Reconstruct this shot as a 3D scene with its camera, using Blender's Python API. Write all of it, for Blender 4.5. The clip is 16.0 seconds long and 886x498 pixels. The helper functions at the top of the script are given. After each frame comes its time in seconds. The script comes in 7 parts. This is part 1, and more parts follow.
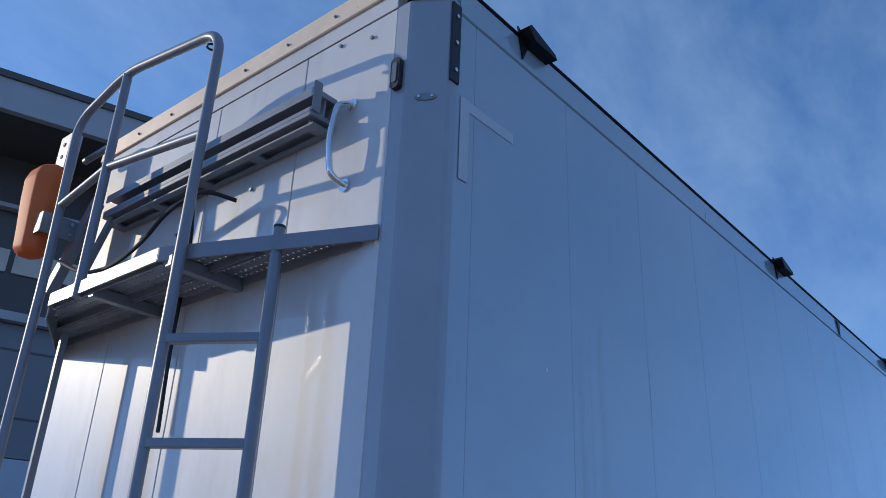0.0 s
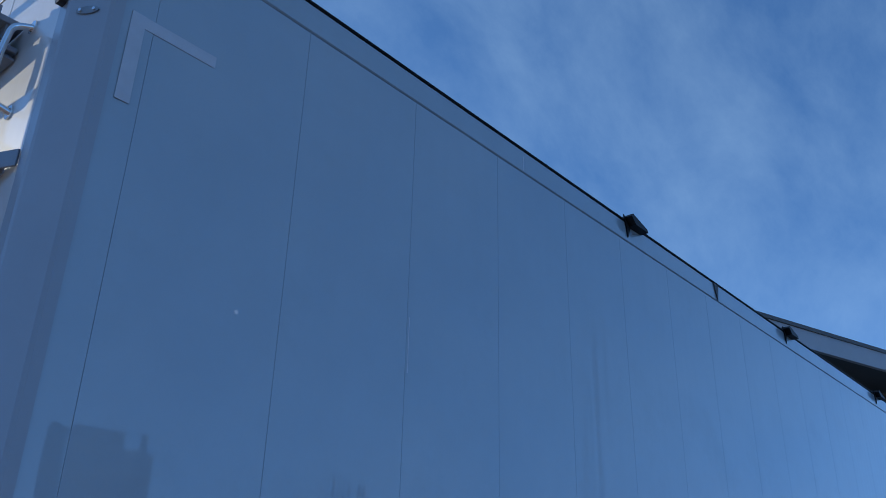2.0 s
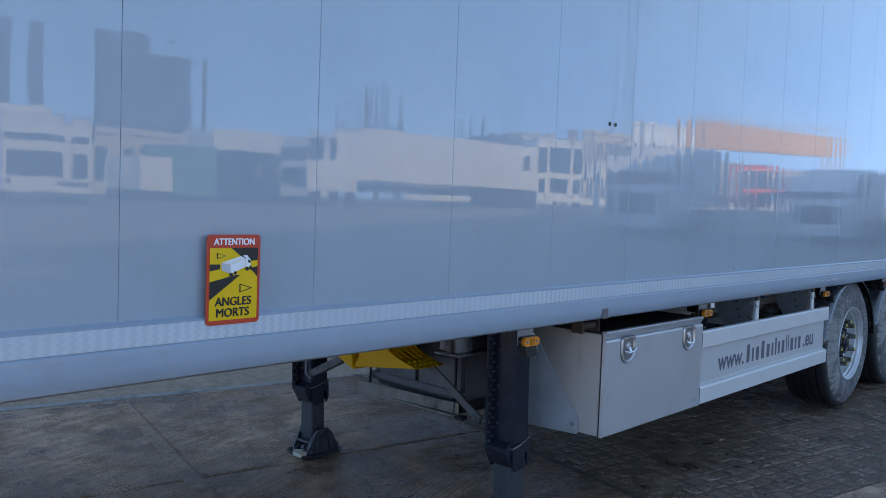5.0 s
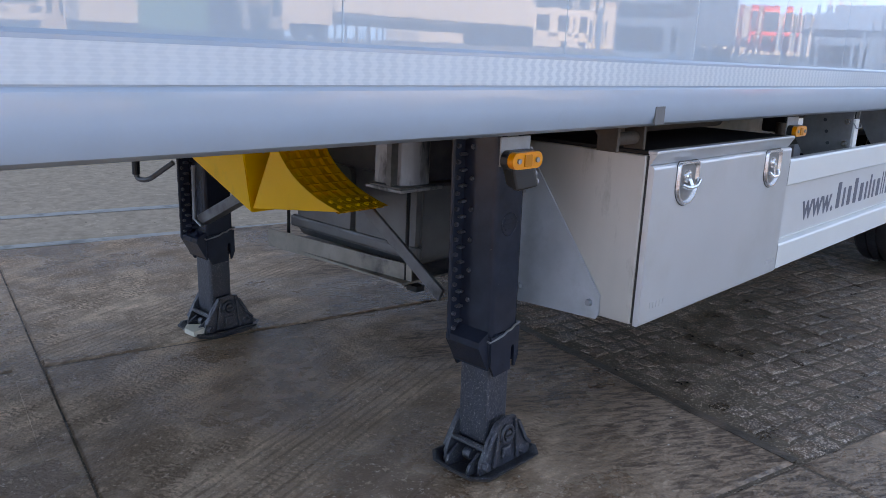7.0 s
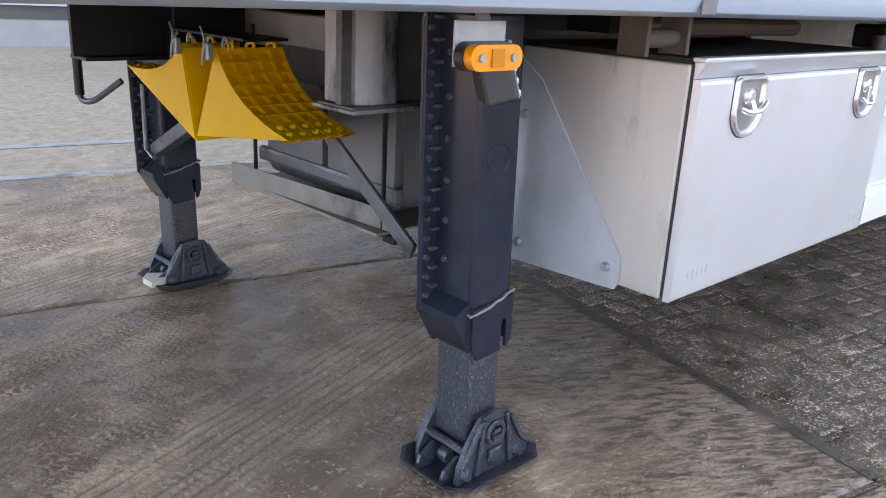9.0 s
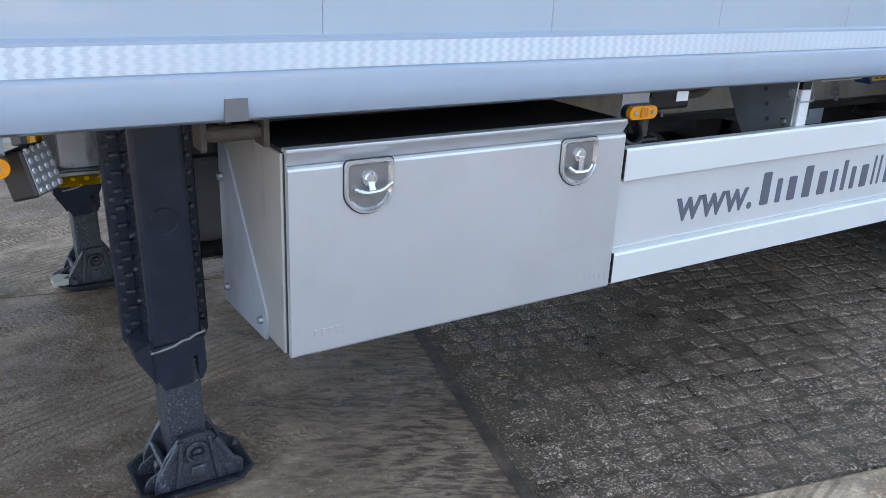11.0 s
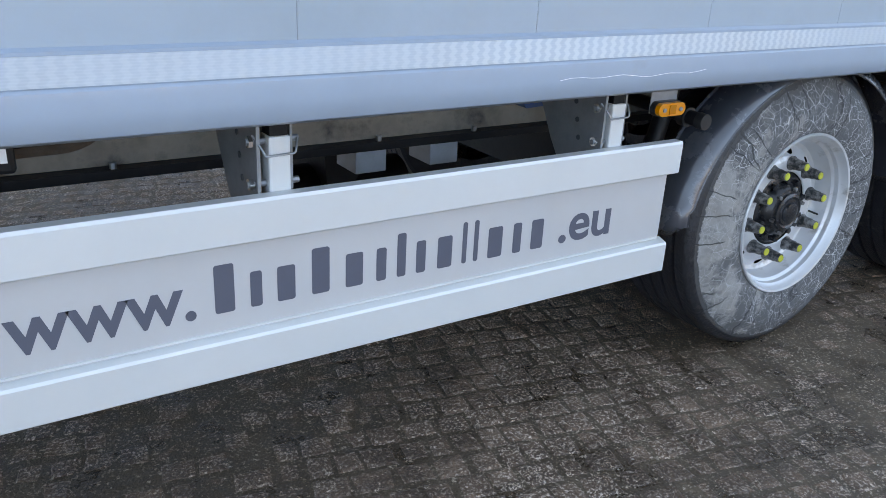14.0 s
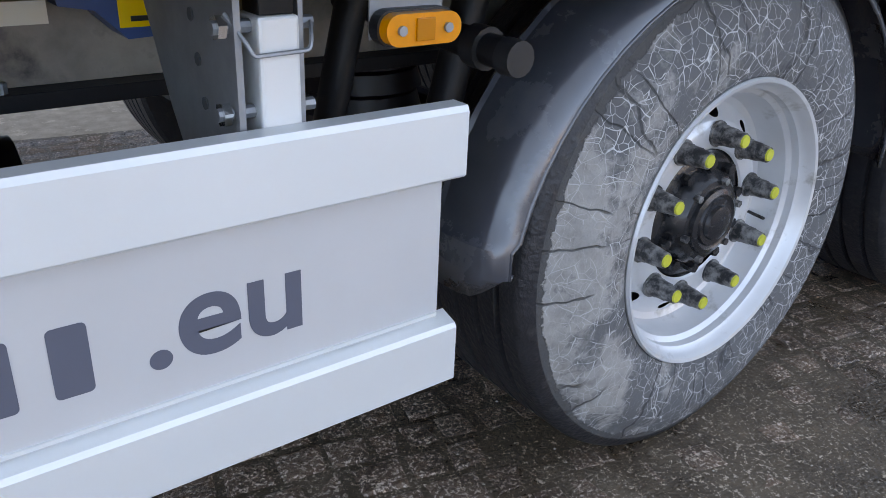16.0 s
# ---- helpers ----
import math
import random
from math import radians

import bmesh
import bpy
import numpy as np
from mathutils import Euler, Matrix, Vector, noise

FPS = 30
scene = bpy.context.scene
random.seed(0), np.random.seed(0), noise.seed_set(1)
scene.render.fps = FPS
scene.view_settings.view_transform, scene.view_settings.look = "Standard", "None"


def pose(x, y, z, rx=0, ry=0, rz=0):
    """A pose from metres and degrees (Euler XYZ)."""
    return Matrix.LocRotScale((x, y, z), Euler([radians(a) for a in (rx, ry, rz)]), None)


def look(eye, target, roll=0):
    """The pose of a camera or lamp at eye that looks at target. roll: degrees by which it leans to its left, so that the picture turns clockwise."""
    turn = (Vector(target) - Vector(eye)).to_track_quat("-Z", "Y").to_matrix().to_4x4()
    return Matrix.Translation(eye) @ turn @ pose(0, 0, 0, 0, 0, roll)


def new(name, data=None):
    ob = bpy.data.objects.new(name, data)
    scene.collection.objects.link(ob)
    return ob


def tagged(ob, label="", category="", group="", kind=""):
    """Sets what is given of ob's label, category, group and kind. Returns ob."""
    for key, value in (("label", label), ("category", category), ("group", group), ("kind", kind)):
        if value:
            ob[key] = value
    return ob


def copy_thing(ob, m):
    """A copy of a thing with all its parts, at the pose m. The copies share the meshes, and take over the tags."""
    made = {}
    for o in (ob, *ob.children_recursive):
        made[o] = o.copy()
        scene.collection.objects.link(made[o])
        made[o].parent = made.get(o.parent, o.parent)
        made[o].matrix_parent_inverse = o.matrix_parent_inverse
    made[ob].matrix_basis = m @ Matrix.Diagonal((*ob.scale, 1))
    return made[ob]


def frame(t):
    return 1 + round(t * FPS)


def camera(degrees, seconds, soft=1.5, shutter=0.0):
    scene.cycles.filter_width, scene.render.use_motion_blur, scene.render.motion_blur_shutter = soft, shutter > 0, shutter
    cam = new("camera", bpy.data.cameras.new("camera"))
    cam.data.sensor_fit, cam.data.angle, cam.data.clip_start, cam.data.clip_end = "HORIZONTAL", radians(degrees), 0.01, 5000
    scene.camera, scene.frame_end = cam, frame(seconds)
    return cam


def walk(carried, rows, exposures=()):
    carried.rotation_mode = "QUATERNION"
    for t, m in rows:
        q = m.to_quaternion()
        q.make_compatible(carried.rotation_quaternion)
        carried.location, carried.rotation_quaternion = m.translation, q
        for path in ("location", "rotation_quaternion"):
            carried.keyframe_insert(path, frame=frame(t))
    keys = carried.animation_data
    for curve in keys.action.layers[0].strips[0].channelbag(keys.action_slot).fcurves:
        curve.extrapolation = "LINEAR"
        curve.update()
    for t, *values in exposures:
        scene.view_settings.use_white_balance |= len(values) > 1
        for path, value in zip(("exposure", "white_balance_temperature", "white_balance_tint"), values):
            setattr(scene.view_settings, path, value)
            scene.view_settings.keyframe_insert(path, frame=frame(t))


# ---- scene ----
cam = camera(57.3, 16.0, 0.8)
PATH = [
    (0, (-1.705, -1.565, 1.811), (-0.33, -0.365, 2.629), 2.5),
    (0.5, (-1.573, -1.691, 1.813), (-0.29, -0.573, 2.864), 2.6),
    (1, (-1.329, -1.801, 1.797), (-0.053, -0.697, 2.87), 2.3),
    (1.5, (-1.047, -1.965, 1.785), (0.262, -0.826, 2.779), 1.9),
    (2, (-0.752, -2.144, 1.752), (0.621, -0.94, 2.566), 1.4),
    (2.5, (-0.425, -2.2, 1.674), (0.972, -0.95, 2.371), 0.6),
    (3, (-0.092, -2.167, 1.668), (1.344, -0.859, 2.144), 0.9),
    (3.5, (0.193, -2.184, 1.645), (1.639, -0.843, 1.98), 1.0),
    (4, (0.487, -2.254, 1.668), (1.93, -0.886, 1.883), 1.4),
    (4.5, (0.843, -2.107, 1.628), (2.299, -0.737, 1.689), 1.4),
    (5, (1.171, -1.987, 1.6), (2.625, -0.618, 1.491), 2.1),
    (5.2, (1.308, -1.935, 1.597), (2.779, -0.592, 1.417), 2.0),
    (7.3, (2.605, -0.854, 1.183), (4.024, 0.461, 0.678), 2.7),
    (7.5, (2.701, -0.738, 1.124), (4.111, 0.579, 0.599), 2.8),
    (8, (2.858, -0.613, 1.033), (4.247, 0.71, 0.466), 3.1),
    (8.5, (2.908, -0.648, 1.052), (4.266, 0.694, 0.456), 3.1),
    (8.7, (2.938, -0.698, 1.086), (4.283, 0.653, 0.479), 3.1),
    (10.8, (3.758, -1.483, 1.422), (4.789, 0.086, 0.733), 2.4),
    (11, (3.831, -1.581, 1.449), (4.851, -0.006, 0.756), 2.7),
    (11.5, (4.099, -1.713, 1.449), (5.087, -0.123, 0.746), 2.8),
    (12, (4.395, -1.822, 1.494), (5.357, -0.216, 0.789), 2.6),
    (12.5, (4.719, -1.877, 1.502), (5.655, -0.262, 0.786), 2.6),
    (13, (5.019, -1.759, 1.48), (5.949, -0.144, 0.755), 2.5),
    (13.5, (5.323, -1.616, 1.477), (6.252, 0.002, 0.758), 2.2),
    (14, (5.691, -1.526, 1.499), (6.725, 0.016, 0.757), 3.1),
    (14.5, (6.009, -1.371, 1.471), (7.107, 0.124, 0.726), 3.2),
    (15, (6.312, -1.16, 1.414), (7.434, 0.299, 0.631), 3.3),
    (15.5, (6.658, -0.98, 1.314), (7.783, 0.458, 0.497), 2.6),
    (16, (6.927, -0.74, 1.205), (8.052, 0.688, 0.37), 2.5),
]
EXPOSURES = [(0, 0.97, 7600, 9), (0.5, 0.99, 7000, 6), (1, 0.84, 6800, 4), (2, 0.86, 7150, 5), (3, 1.4, 8500, 7), (4, 1.8, 10100, 9), (5, 2.25, 12000, 12), (7.3, 3.55, 27000, 24), (8.0, 4.45, 40000, 25), (8.7, 4.28, 40000, 25), (11, 3.56, 24300, 18), (14, 3.42, 27000, 19), (16, 3.5, 31000, 24)]
walk(cam, [(t, look(a, b, r)) for t, a, b, r in PATH], EXPOSURES)

# ---- world, sun ----
SUN_DIR = Vector((-0.385, 0.865, 0.30)).normalized()
world = bpy.data.worlds.new("sky")
scene.world = world
world.use_nodes = True
wn, wl = world.node_tree.nodes, world.node_tree.links
wn.clear()
w_out = wn.new("ShaderNodeOutputWorld")
w_bg = wn.new("ShaderNodeBackground")
w_sky = wn.new("ShaderNodeTexSky")
w_sky.sky_type = 'NISHITA'
w_sky.sun_disc = False
w_sky.sun_elevation = math.asin(SUN_DIR.z)
w_sky.sun_rotation = math.atan2(SUN_DIR.x, SUN_DIR.y)
w_sky.altitude = 0
w_sky.air_density = 0.5
w_sky.dust_density = 0.0
w_sky.ozone_density = 4.0
w_bg.inputs["Strength"].default_value = 0.205
# thin cirrus drawn out along one direction
w_tc = wn.new("ShaderNodeTexCoord")
w_map = wn.new("ShaderNodeMapping")
w_map.inputs["Rotation"].default_value = (0.2, 0.35, 0.9)
w_map.inputs["Scale"].default_value = (2.2, 5.5, 4.0)
w_noise = wn.new("ShaderNodeTexNoise")
w_noise.inputs["Scale"].default_value = 1.6
w_noise.inputs["Detail"].default_value = 9
w_noise.inputs["Roughness"].default_value = 0.62
w_noise.inputs["Distortion"].default_value = 0.15
w_ramp = wn.new("ShaderNodeValToRGB")
w_ramp.color_ramp.elements[0].position = 0.34
w_ramp.color_ramp.elements[1].position = 0.86
w_ramp.color_ramp.elements[1].color = (0.08, 0.08, 0.08, 1)
w_mix = wn.new("ShaderNodeMixRGB")
w_mix.inputs["Color2"].default_value = (3.5, 5.2, 6.9, 1)
w_tint = wn.new("ShaderNodeMixRGB")
w_tint.blend_type = 'MULTIPLY'
w_tint.inputs["Fac"].default_value = 1.0
w_tint.inputs["Color2"].default_value = (0.71, 0.96, 1.09, 1)
wl.new(w_tc.outputs["Generated"], w_map.inputs["Vector"])
wl.new(w_map.outputs["Vector"], w_noise.inputs["Vector"])
wl.new(w_noise.outputs["Fac"], w_ramp.inputs["Fac"])
wl.new(w_ramp.outputs["Color"], w_mix.inputs["Fac"])
# clear winter air: the blue reaches low down
w_lift = wn.new("ShaderNodeMapping")
w_lift.inputs["Location"].default_value = (0, 0, 0.22)
wl.new(w_tc.outputs["Generated"], w_lift.inputs["Vector"])
wl.new(w_lift.outputs["Vector"], w_sky.inputs["Vector"])
wl.new(w_sky.outputs["Color"], w_tint.inputs["Color1"])
wl.new(w_tint.outputs["Color"], w_mix.inputs["Color1"])
wl.new(w_mix.outputs["Color"], w_bg.inputs["Color"])
wl.new(w_bg.outputs["Background"], w_out.inputs["Surface"])

sun_data = bpy.data.lights.new("sun", 'SUN')
sun_data.energy = 1.25
sun_data.angle = radians(0.53)
sun_data.color = (1.0, 0.95, 0.87)
sun = new("sun", sun_data)
sun.matrix_world = look(SUN_DIR * 60, (0, 0, 0))


# ---- materials ----
def material(name, color, rough=0.5, metal=0.0, var=0.15, scale=6.0, bump=0.0, bump_scale=60.0, coat=0.0, coat_rough=0.05,
             dirt=None, dirt_scale=2.0, dirt_low=0.5, dirt_high=0.7, dirt_rough=None, spec=0.5, stretch=(1, 1, 1), per_object=0.0):
    m = bpy.data.materials.new(name)
    m.use_nodes = True
    n, l = m.node_tree.nodes, m.node_tree.links
    b = n["Principled BSDF"]
    tc = n.new("ShaderNodeTexCoord")
    mp = n.new("ShaderNodeMapping")
    mp.inputs["Scale"].default_value = stretch
    l.new(tc.outputs["Object"], mp.inputs["Vector"])
    no = n.new("ShaderNodeTexNoise")
    no.inputs["Scale"].default_value = scale
    no.inputs["Detail"].default_value = 8
    no.inputs["Roughness"].default_value = 0.6
    l.new(mp.outputs["Vector"], no.inputs["Vector"])
    rg = n.new("ShaderNodeMapRange")
    rg.inputs["From Min"].default_value, rg.inputs["From Max"].default_value = 0.25, 0.75
    rg.inputs["To Min"].default_value, rg.inputs["To Max"].default_value = 1 - var, 1 + var
    l.new(no.outputs["Fac"], rg.inputs["Value"])
    mul = n.new("ShaderNodeMixRGB")
    mul.blend_type = 'MULTIPLY'
    mul.inputs["Fac"].default_value = 1
    mul.inputs["Color1"].default_value = (*color, 1)
    l.new(rg.outputs["Result"], mul.inputs["Color2"])
    col = mul.outputs["Color"]
    if per_object:
        oi = n.new("ShaderNodeObjectInfo")
        r2 = n.new("ShaderNodeMapRange")
        r2.inputs["To Min"].default_value, r2.inputs["To Max"].default_value = 1 - per_object, 1 + per_object
        l.new(oi.outputs["Random"], r2.inputs["Value"])
        m2 = n.new("ShaderNodeMixRGB")
        m2.blend_type = 'MULTIPLY'
        m2.inputs["Fac"].default_value = 1
        l.new(col, m2.inputs["Color1"])
        l.new(r2.outputs["Result"], m2.inputs["Color2"])
        col = m2.outputs["Color"]
    b.inputs["Roughness"].default_value = rough
    if dirt:
        dn = n.new("ShaderNodeTexNoise")
        dn.inputs["Scale"].default_value = dirt_scale
        dn.inputs["Detail"].default_value = 9
        dn.inputs["Roughness"].default_value = 0.65
        l.new(mp.outputs["Vector"], dn.inputs["Vector"])
        dr = n.new("ShaderNodeMapRange")
        dr.inputs["From Min"].default_value, dr.inputs["From Max"].default_value = dirt_low, dirt_high
        l.new(dn.outputs["Fac"], dr.inputs["Value"])
        dm = n.new("ShaderNodeMixRGB")
        l.new(dr.outputs["Result"], dm.inputs["Fac"])
        l.new(col, dm.inputs["Color1"])
        dm.inputs["Color2"].default_value = (*dirt, 1)
        col = dm.outputs["Color"]
        if dirt_rough is not None:
            rr = n.new("ShaderNodeMapRange")
            rr.inputs["To Min"].default_value, rr.inputs["To Max"].default_value = rough, dirt_rough
            l.new(dr.outputs["Result"], rr.inputs["Value"])
            l.new(rr.outputs["Result"], b.inputs["Roughness"])
    l.new(col, b.inputs["Base Color"])
    b.inputs["Metallic"].default_value = metal
    b.inputs["Specular IOR Level"].default_value = spec
    b.inputs["Coat Weight"].default_value = coat
    b.inputs["Coat Roughness"].default_value = coat_rough
    if bump:
        bn = n.new("ShaderNodeTexNoise")
        bn.inputs["Scale"].default_value = bump_scale
        bn.inputs["Detail"].default_value = 6
        l.new(mp.outputs["Vector"], bn.inputs["Vector"])
        bu = n.new("ShaderNodeBump")
        bu.inputs["Strength"].default_value = min(1.0, bump)
        bu.inputs["Distance"].default_value = 0.01
        l.new(bn.outputs["Fac"], bu.inputs["Height"])
        l.new(bu.outputs["Normal"], b.inputs["Normal"])
    return m


def paint_panel(name, color):
    """Glossy coil-coated panel whose skin waves a little, so that mirrored things wobble."""
    m = material(name, color, rough=0.30, var=0.05, scale=3.0, coat=1.0, coat_rough=0.02, per_object=0.012,
                 dirt=(color[0] * 0.8, color[1] * 0.78, color[2] * 0.75), dirt_scale=1.3, dirt_low=0.55, dirt_high=0.9)
    n, l = m.node_tree.nodes, m.node_tree.links
    b = n["Principled BSDF"]
    b.inputs["Coat IOR"].default_value = 1.64
    tc = n.new("ShaderNodeTexCoord")
    mp = n.new("ShaderNodeMapping")
    mp.inputs["Scale"].default_value = (1.0, 1.0, 0.12)
    l.new(tc.outputs["Object"], mp.inputs["Vector"])
    wv = n.new("ShaderNodeTexNoise")
    wv.inputs["Scale"].default_value = 9.0
    wv.inputs["Detail"].default_value = 1.5
    l.new(mp.outputs["Vector"], wv.inputs["Vector"])
    bu = n.new("ShaderNodeBump")
    bu.inputs["Strength"].default_value = 0.44
    bu.inputs["Distance"].default_value = 0.002
    l.new(wv.outputs["Fac"], bu.inputs["Height"])
    # the ribs inside the hollow planks print through as faint upright flutes
    wave = n.new("ShaderNodeTexWave")
    wave.bands_direction = 'X'
    wave.inputs["Scale"].default_value = 3.0
    wave.inputs["Distortion"].default_value = 0.8
    wave.inputs["Detail"].default_value = 1.0
    l.new(tc.outputs["Object"], wave.inputs["Vector"])
    flute = n.new("ShaderNodeBump")
    flute.inputs["Strength"].default_value = 1.0
    flute.inputs["Distance"].default_value = 0.00022
    l.new(wave.outputs["Fac"], flute.inputs["Height"])
    l.new(bu.outputs["Normal"], flute.inputs["Normal"])
    l.new(flute.outputs["Normal"], b.inputs["Coat Normal"])
    l.new(flute.outputs["Normal"], b.inputs["Normal"])
    return m


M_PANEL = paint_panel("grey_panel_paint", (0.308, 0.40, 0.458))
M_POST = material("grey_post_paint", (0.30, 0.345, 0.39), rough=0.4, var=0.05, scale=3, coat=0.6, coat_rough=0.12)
# paler and warmer than the side planks: the front's daylight is partly in this grey
M_FRONT = material("grey_front_wall_daylit", (0.60, 0.60, 0.585), rough=0.45, spec=0.3, var=0.06, scale=3, coat=0.85, coat_rough=0.05, dirt=(0.36, 0.365, 0.37), dirt_scale=2.2, dirt_low=0.5, dirt_high=0.85, stretch=(1, 1, 0.3))
M_RAIL = material("grey_rail_paint", (0.27, 0.362, 0.435), rough=0.3, var=0.05, coat=0.5, coat_rough=0.08, dirt=(0.22, 0.21, 0.2), dirt_scale=3, dirt_low=0.62, dirt_high=0.95)
M_GREYPAINT = material("grey_tube_paint", (0.20, 0.228, 0.27), rough=0.38, var=0.1, coat=0.3, dirt=(0.14, 0.14, 0.14), dirt_scale=8, dirt_low=0.6, dirt_high=0.9)
M_CAPRAIL = material("raw_aluminium_cap", (0.76, 0.61, 0.46), rough=0.5, metal=0.15, var=0.12, scale=5, dirt=(0.35, 0.3, 0.25), dirt_scale=5, dirt_low=0.6, dirt_high=0.9)
M_ALU = material("brushed_aluminium", (0.62, 0.63, 0.65), rough=0.38, metal=0.85, var=0.07, scale=4, stretch=(1, 1, 8), bump=0.04, bump_scale=80)
M_GUARD = material("satin_anodised_aluminium", (0.66, 0.675, 0.665), rough=0.45, metal=0.25, var=0.04, scale=3)
M_GUARDPANEL = material("matt_aluminium_sheet", (0.545, 0.542, 0.54), rough=0.5, metal=0.25, var=0.05, scale=3)
M_STAINLESS = material("stainless_sheet", (0.47, 0.44, 0.405), rough=0.45, metal=0.5, var=0.15, scale=2.5, dirt=(0.15, 0.125, 0.10), dirt_scale=6, dirt_low=0.55, dirt_high=0.78, stretch=(1, 1, 0.35))
M_DOORSHEET = material("stainless_door_sheet", (0.525, 0.532, 0.542), spec=0.03, rough=0.34, metal=0.5, var=0.05, scale=2.0, dirt=(0.44, 0.42, 0.39), dirt_scale=1.6, dirt_low=0.5, dirt_high=0.9)
M_GALV = material("galvanised_steel", (0.27, 0.29, 0.305), rough=0.5, metal=0.7, var=0.14, scale=22, dirt=(0.25, 0.25, 0.24), dirt_scale=7, dirt_low=0.5, dirt_high=0.8)
M_DIRTYGALV = material("dirty_galvanised_beam", (0.095, 0.094, 0.093), rough=0.45, metal=0.4, var=0.4, scale=9, dirt=(0.030, 0.029, 0.028), dirt_scale=5, dirt_low=0.45, dirt_high=0.7, bump=0.1)
M_LATCH = material("bright_latch_steel", (0.66, 0.66, 0.67), rough=0.22, metal=0.9, var=0.08, scale=20)
# steel darkened to carry the shade inside the latch dishes
M_DISHSHADE = material("shaded_dish_steel", (0.27, 0.272, 0.278), rough=0.3, metal=0.8, var=0.15, scale=30)
M_BRACE = material("weathered_brace_steel", (0.11, 0.112, 0.118), rough=0.4, metal=0.4, var=0.3, scale=14, dirt=(0.04, 0.04, 0.04), dirt_scale=12, dirt_low=0.55, dirt_high=0.7)
M_NECK = material("streaked_steel", (0.20, 0.20, 0.205), rough=0.45, metal=0.45, var=0.4, scale=9, dirt=(0.035, 0.034, 0.034), dirt_scale=9, dirt_low=0.5, dirt_high=0.62, stretch=(1, 1, 0.3))
M_RACK = material("stained_rack_steel", (0.24, 0.21, 0.18), rough=0.5, metal=0.25, var=0.35, scale=12, dirt=(0.045, 0.042, 0.04), dirt_scale=6, dirt_low=0.52, dirt_high=0.68)
M_PLATE = material("pale_galvanised_plate", (0.40, 0.43, 0.455), rough=0.5, metal=0.35, var=0.14, scale=8, dirt=(0.30, 0.31, 0.31), dirt_scale=5, dirt_low=0.5, dirt_high=0.75)
M_CHROME = material("polished_chrome", (0.78, 0.78, 0.78), rough=0.12, metal=1.0, var=0.04)
M_LEG = material("dark_blue_grey_leg_paint", (0.015, 0.021, 0.033), spec=0.3, rough=0.22, var=0.3, scale=14, bump=0.06, bump_scale=50, coat=0.0, dirt=(0.085, 0.085, 0.085), dirt_scale=60, dirt_low=0.69, dirt_high=0.78, dirt_rough=0.8)
M_LEGMUDGLINT = material("mud_and_glint_leg_paint", (0.028, 0.033, 0.045), rough=0.36, var=0.3, scale=18, bump=0.3, bump_scale=120, dirt=(0.22, 0.22, 0.22), dirt_scale=170, dirt_low=0.56, dirt_high=0.66, dirt_rough=0.85)
M_BLACK = material("black_plastic", (0.012, 0.012, 0.013), rough=0.45, var=0.25, scale=12, bump=0.06)
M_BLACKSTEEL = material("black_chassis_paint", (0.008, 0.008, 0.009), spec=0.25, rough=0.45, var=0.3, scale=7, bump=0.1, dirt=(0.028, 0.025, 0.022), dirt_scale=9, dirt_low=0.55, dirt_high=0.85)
M_TANK = material("grey_black_tank_plastic", (0.10, 0.10, 0.102), rough=0.28, var=0.3, dirt=(0.07, 0.068, 0.066), dirt_scale=5, dirt_low=0.5, dirt_high=0.9)
M_RUST = material("rusty_steel", (0.055, 0.034, 0.024), rough=0.75, var=0.3, scale=25, bump=0.3, bump_scale=150)
M_YELLOW = material("yellow_chock_plastic", (0.88, 0.40, 0.008), spec=0.25, rough=0.5, var=0.05, scale=5, dirt=(0.5, 0.27, 0.02), dirt_scale=7, dirt_low=0.6, dirt_high=0.9)
M_ORANGE = material("orange_cover_plastic", (0.72, 0.15, 0.04), rough=0.6, var=0.06, spec=0.25)
M_AMBER = material("amber_lens", (0.90, 0.23, 0.003), rough=0.3, var=0.12, scale=40, coat=0.4, coat_rough=0.1)
M_AMBERDARK = material("amber_lens_core", (0.62, 0.16, 0.004), rough=0.25, var=0.1)
M_LED = material("led_lens", (0.16, 0.17, 0.19), rough=0.2, var=0.1)
M_WHITE = material("white_paint", (0.78, 0.78, 0.78), rough=0.35, var=0.05, coat=0.3)
M_LORRYWHITE = material("cool_white_lorry_paint", (0.86, 0.88, 0.90), rough=0.35, var=0.08, scale=1.5, coat=0.3, dirt=(0.60, 0.63, 0.66), dirt_scale=0.9, dirt_low=0.5, dirt_high=0.8)
M_LABELWHITE = material("white_print", (0.85, 0.85, 0.85), rough=0.5, var=0.03)
M_PALETAPE = material("frosted_tape", (0.50, 0.54, 0.58), rough=0.4, var=0.06, scale=20)
M_RED = material("red_print", (0.68, 0.055, 0.02), rough=0.4, var=0.03)
M_STICKYELLOW = material("yellow_print", (0.92, 0.52, 0.006), rough=0.4, var=0.03)
M_STICKBLACK = material("black_print", (0.014, 0.013, 0.013), rough=0.4, var=0.03)
M_TEXT = material("slate_lettering", (0.085, 0.095, 0.125), rough=0.5, var=0.05)
M_BLUE = material("blue_canister_plastic", (0.0, 0.06, 0.19), rough=0.35, var=0.1)
M_GUARDBLACK = material("black_mudguard_plastic", (0.048, 0.053, 0.064), rough=0.26, var=0.2, scale=9, bump=0.04, bump_scale=40, coat=1.0, coat_rough=0.15, dirt=(0.10, 0.10, 0.105), dirt_scale=9, dirt_low=0.55, dirt_high=0.8, dirt_rough=0.6)
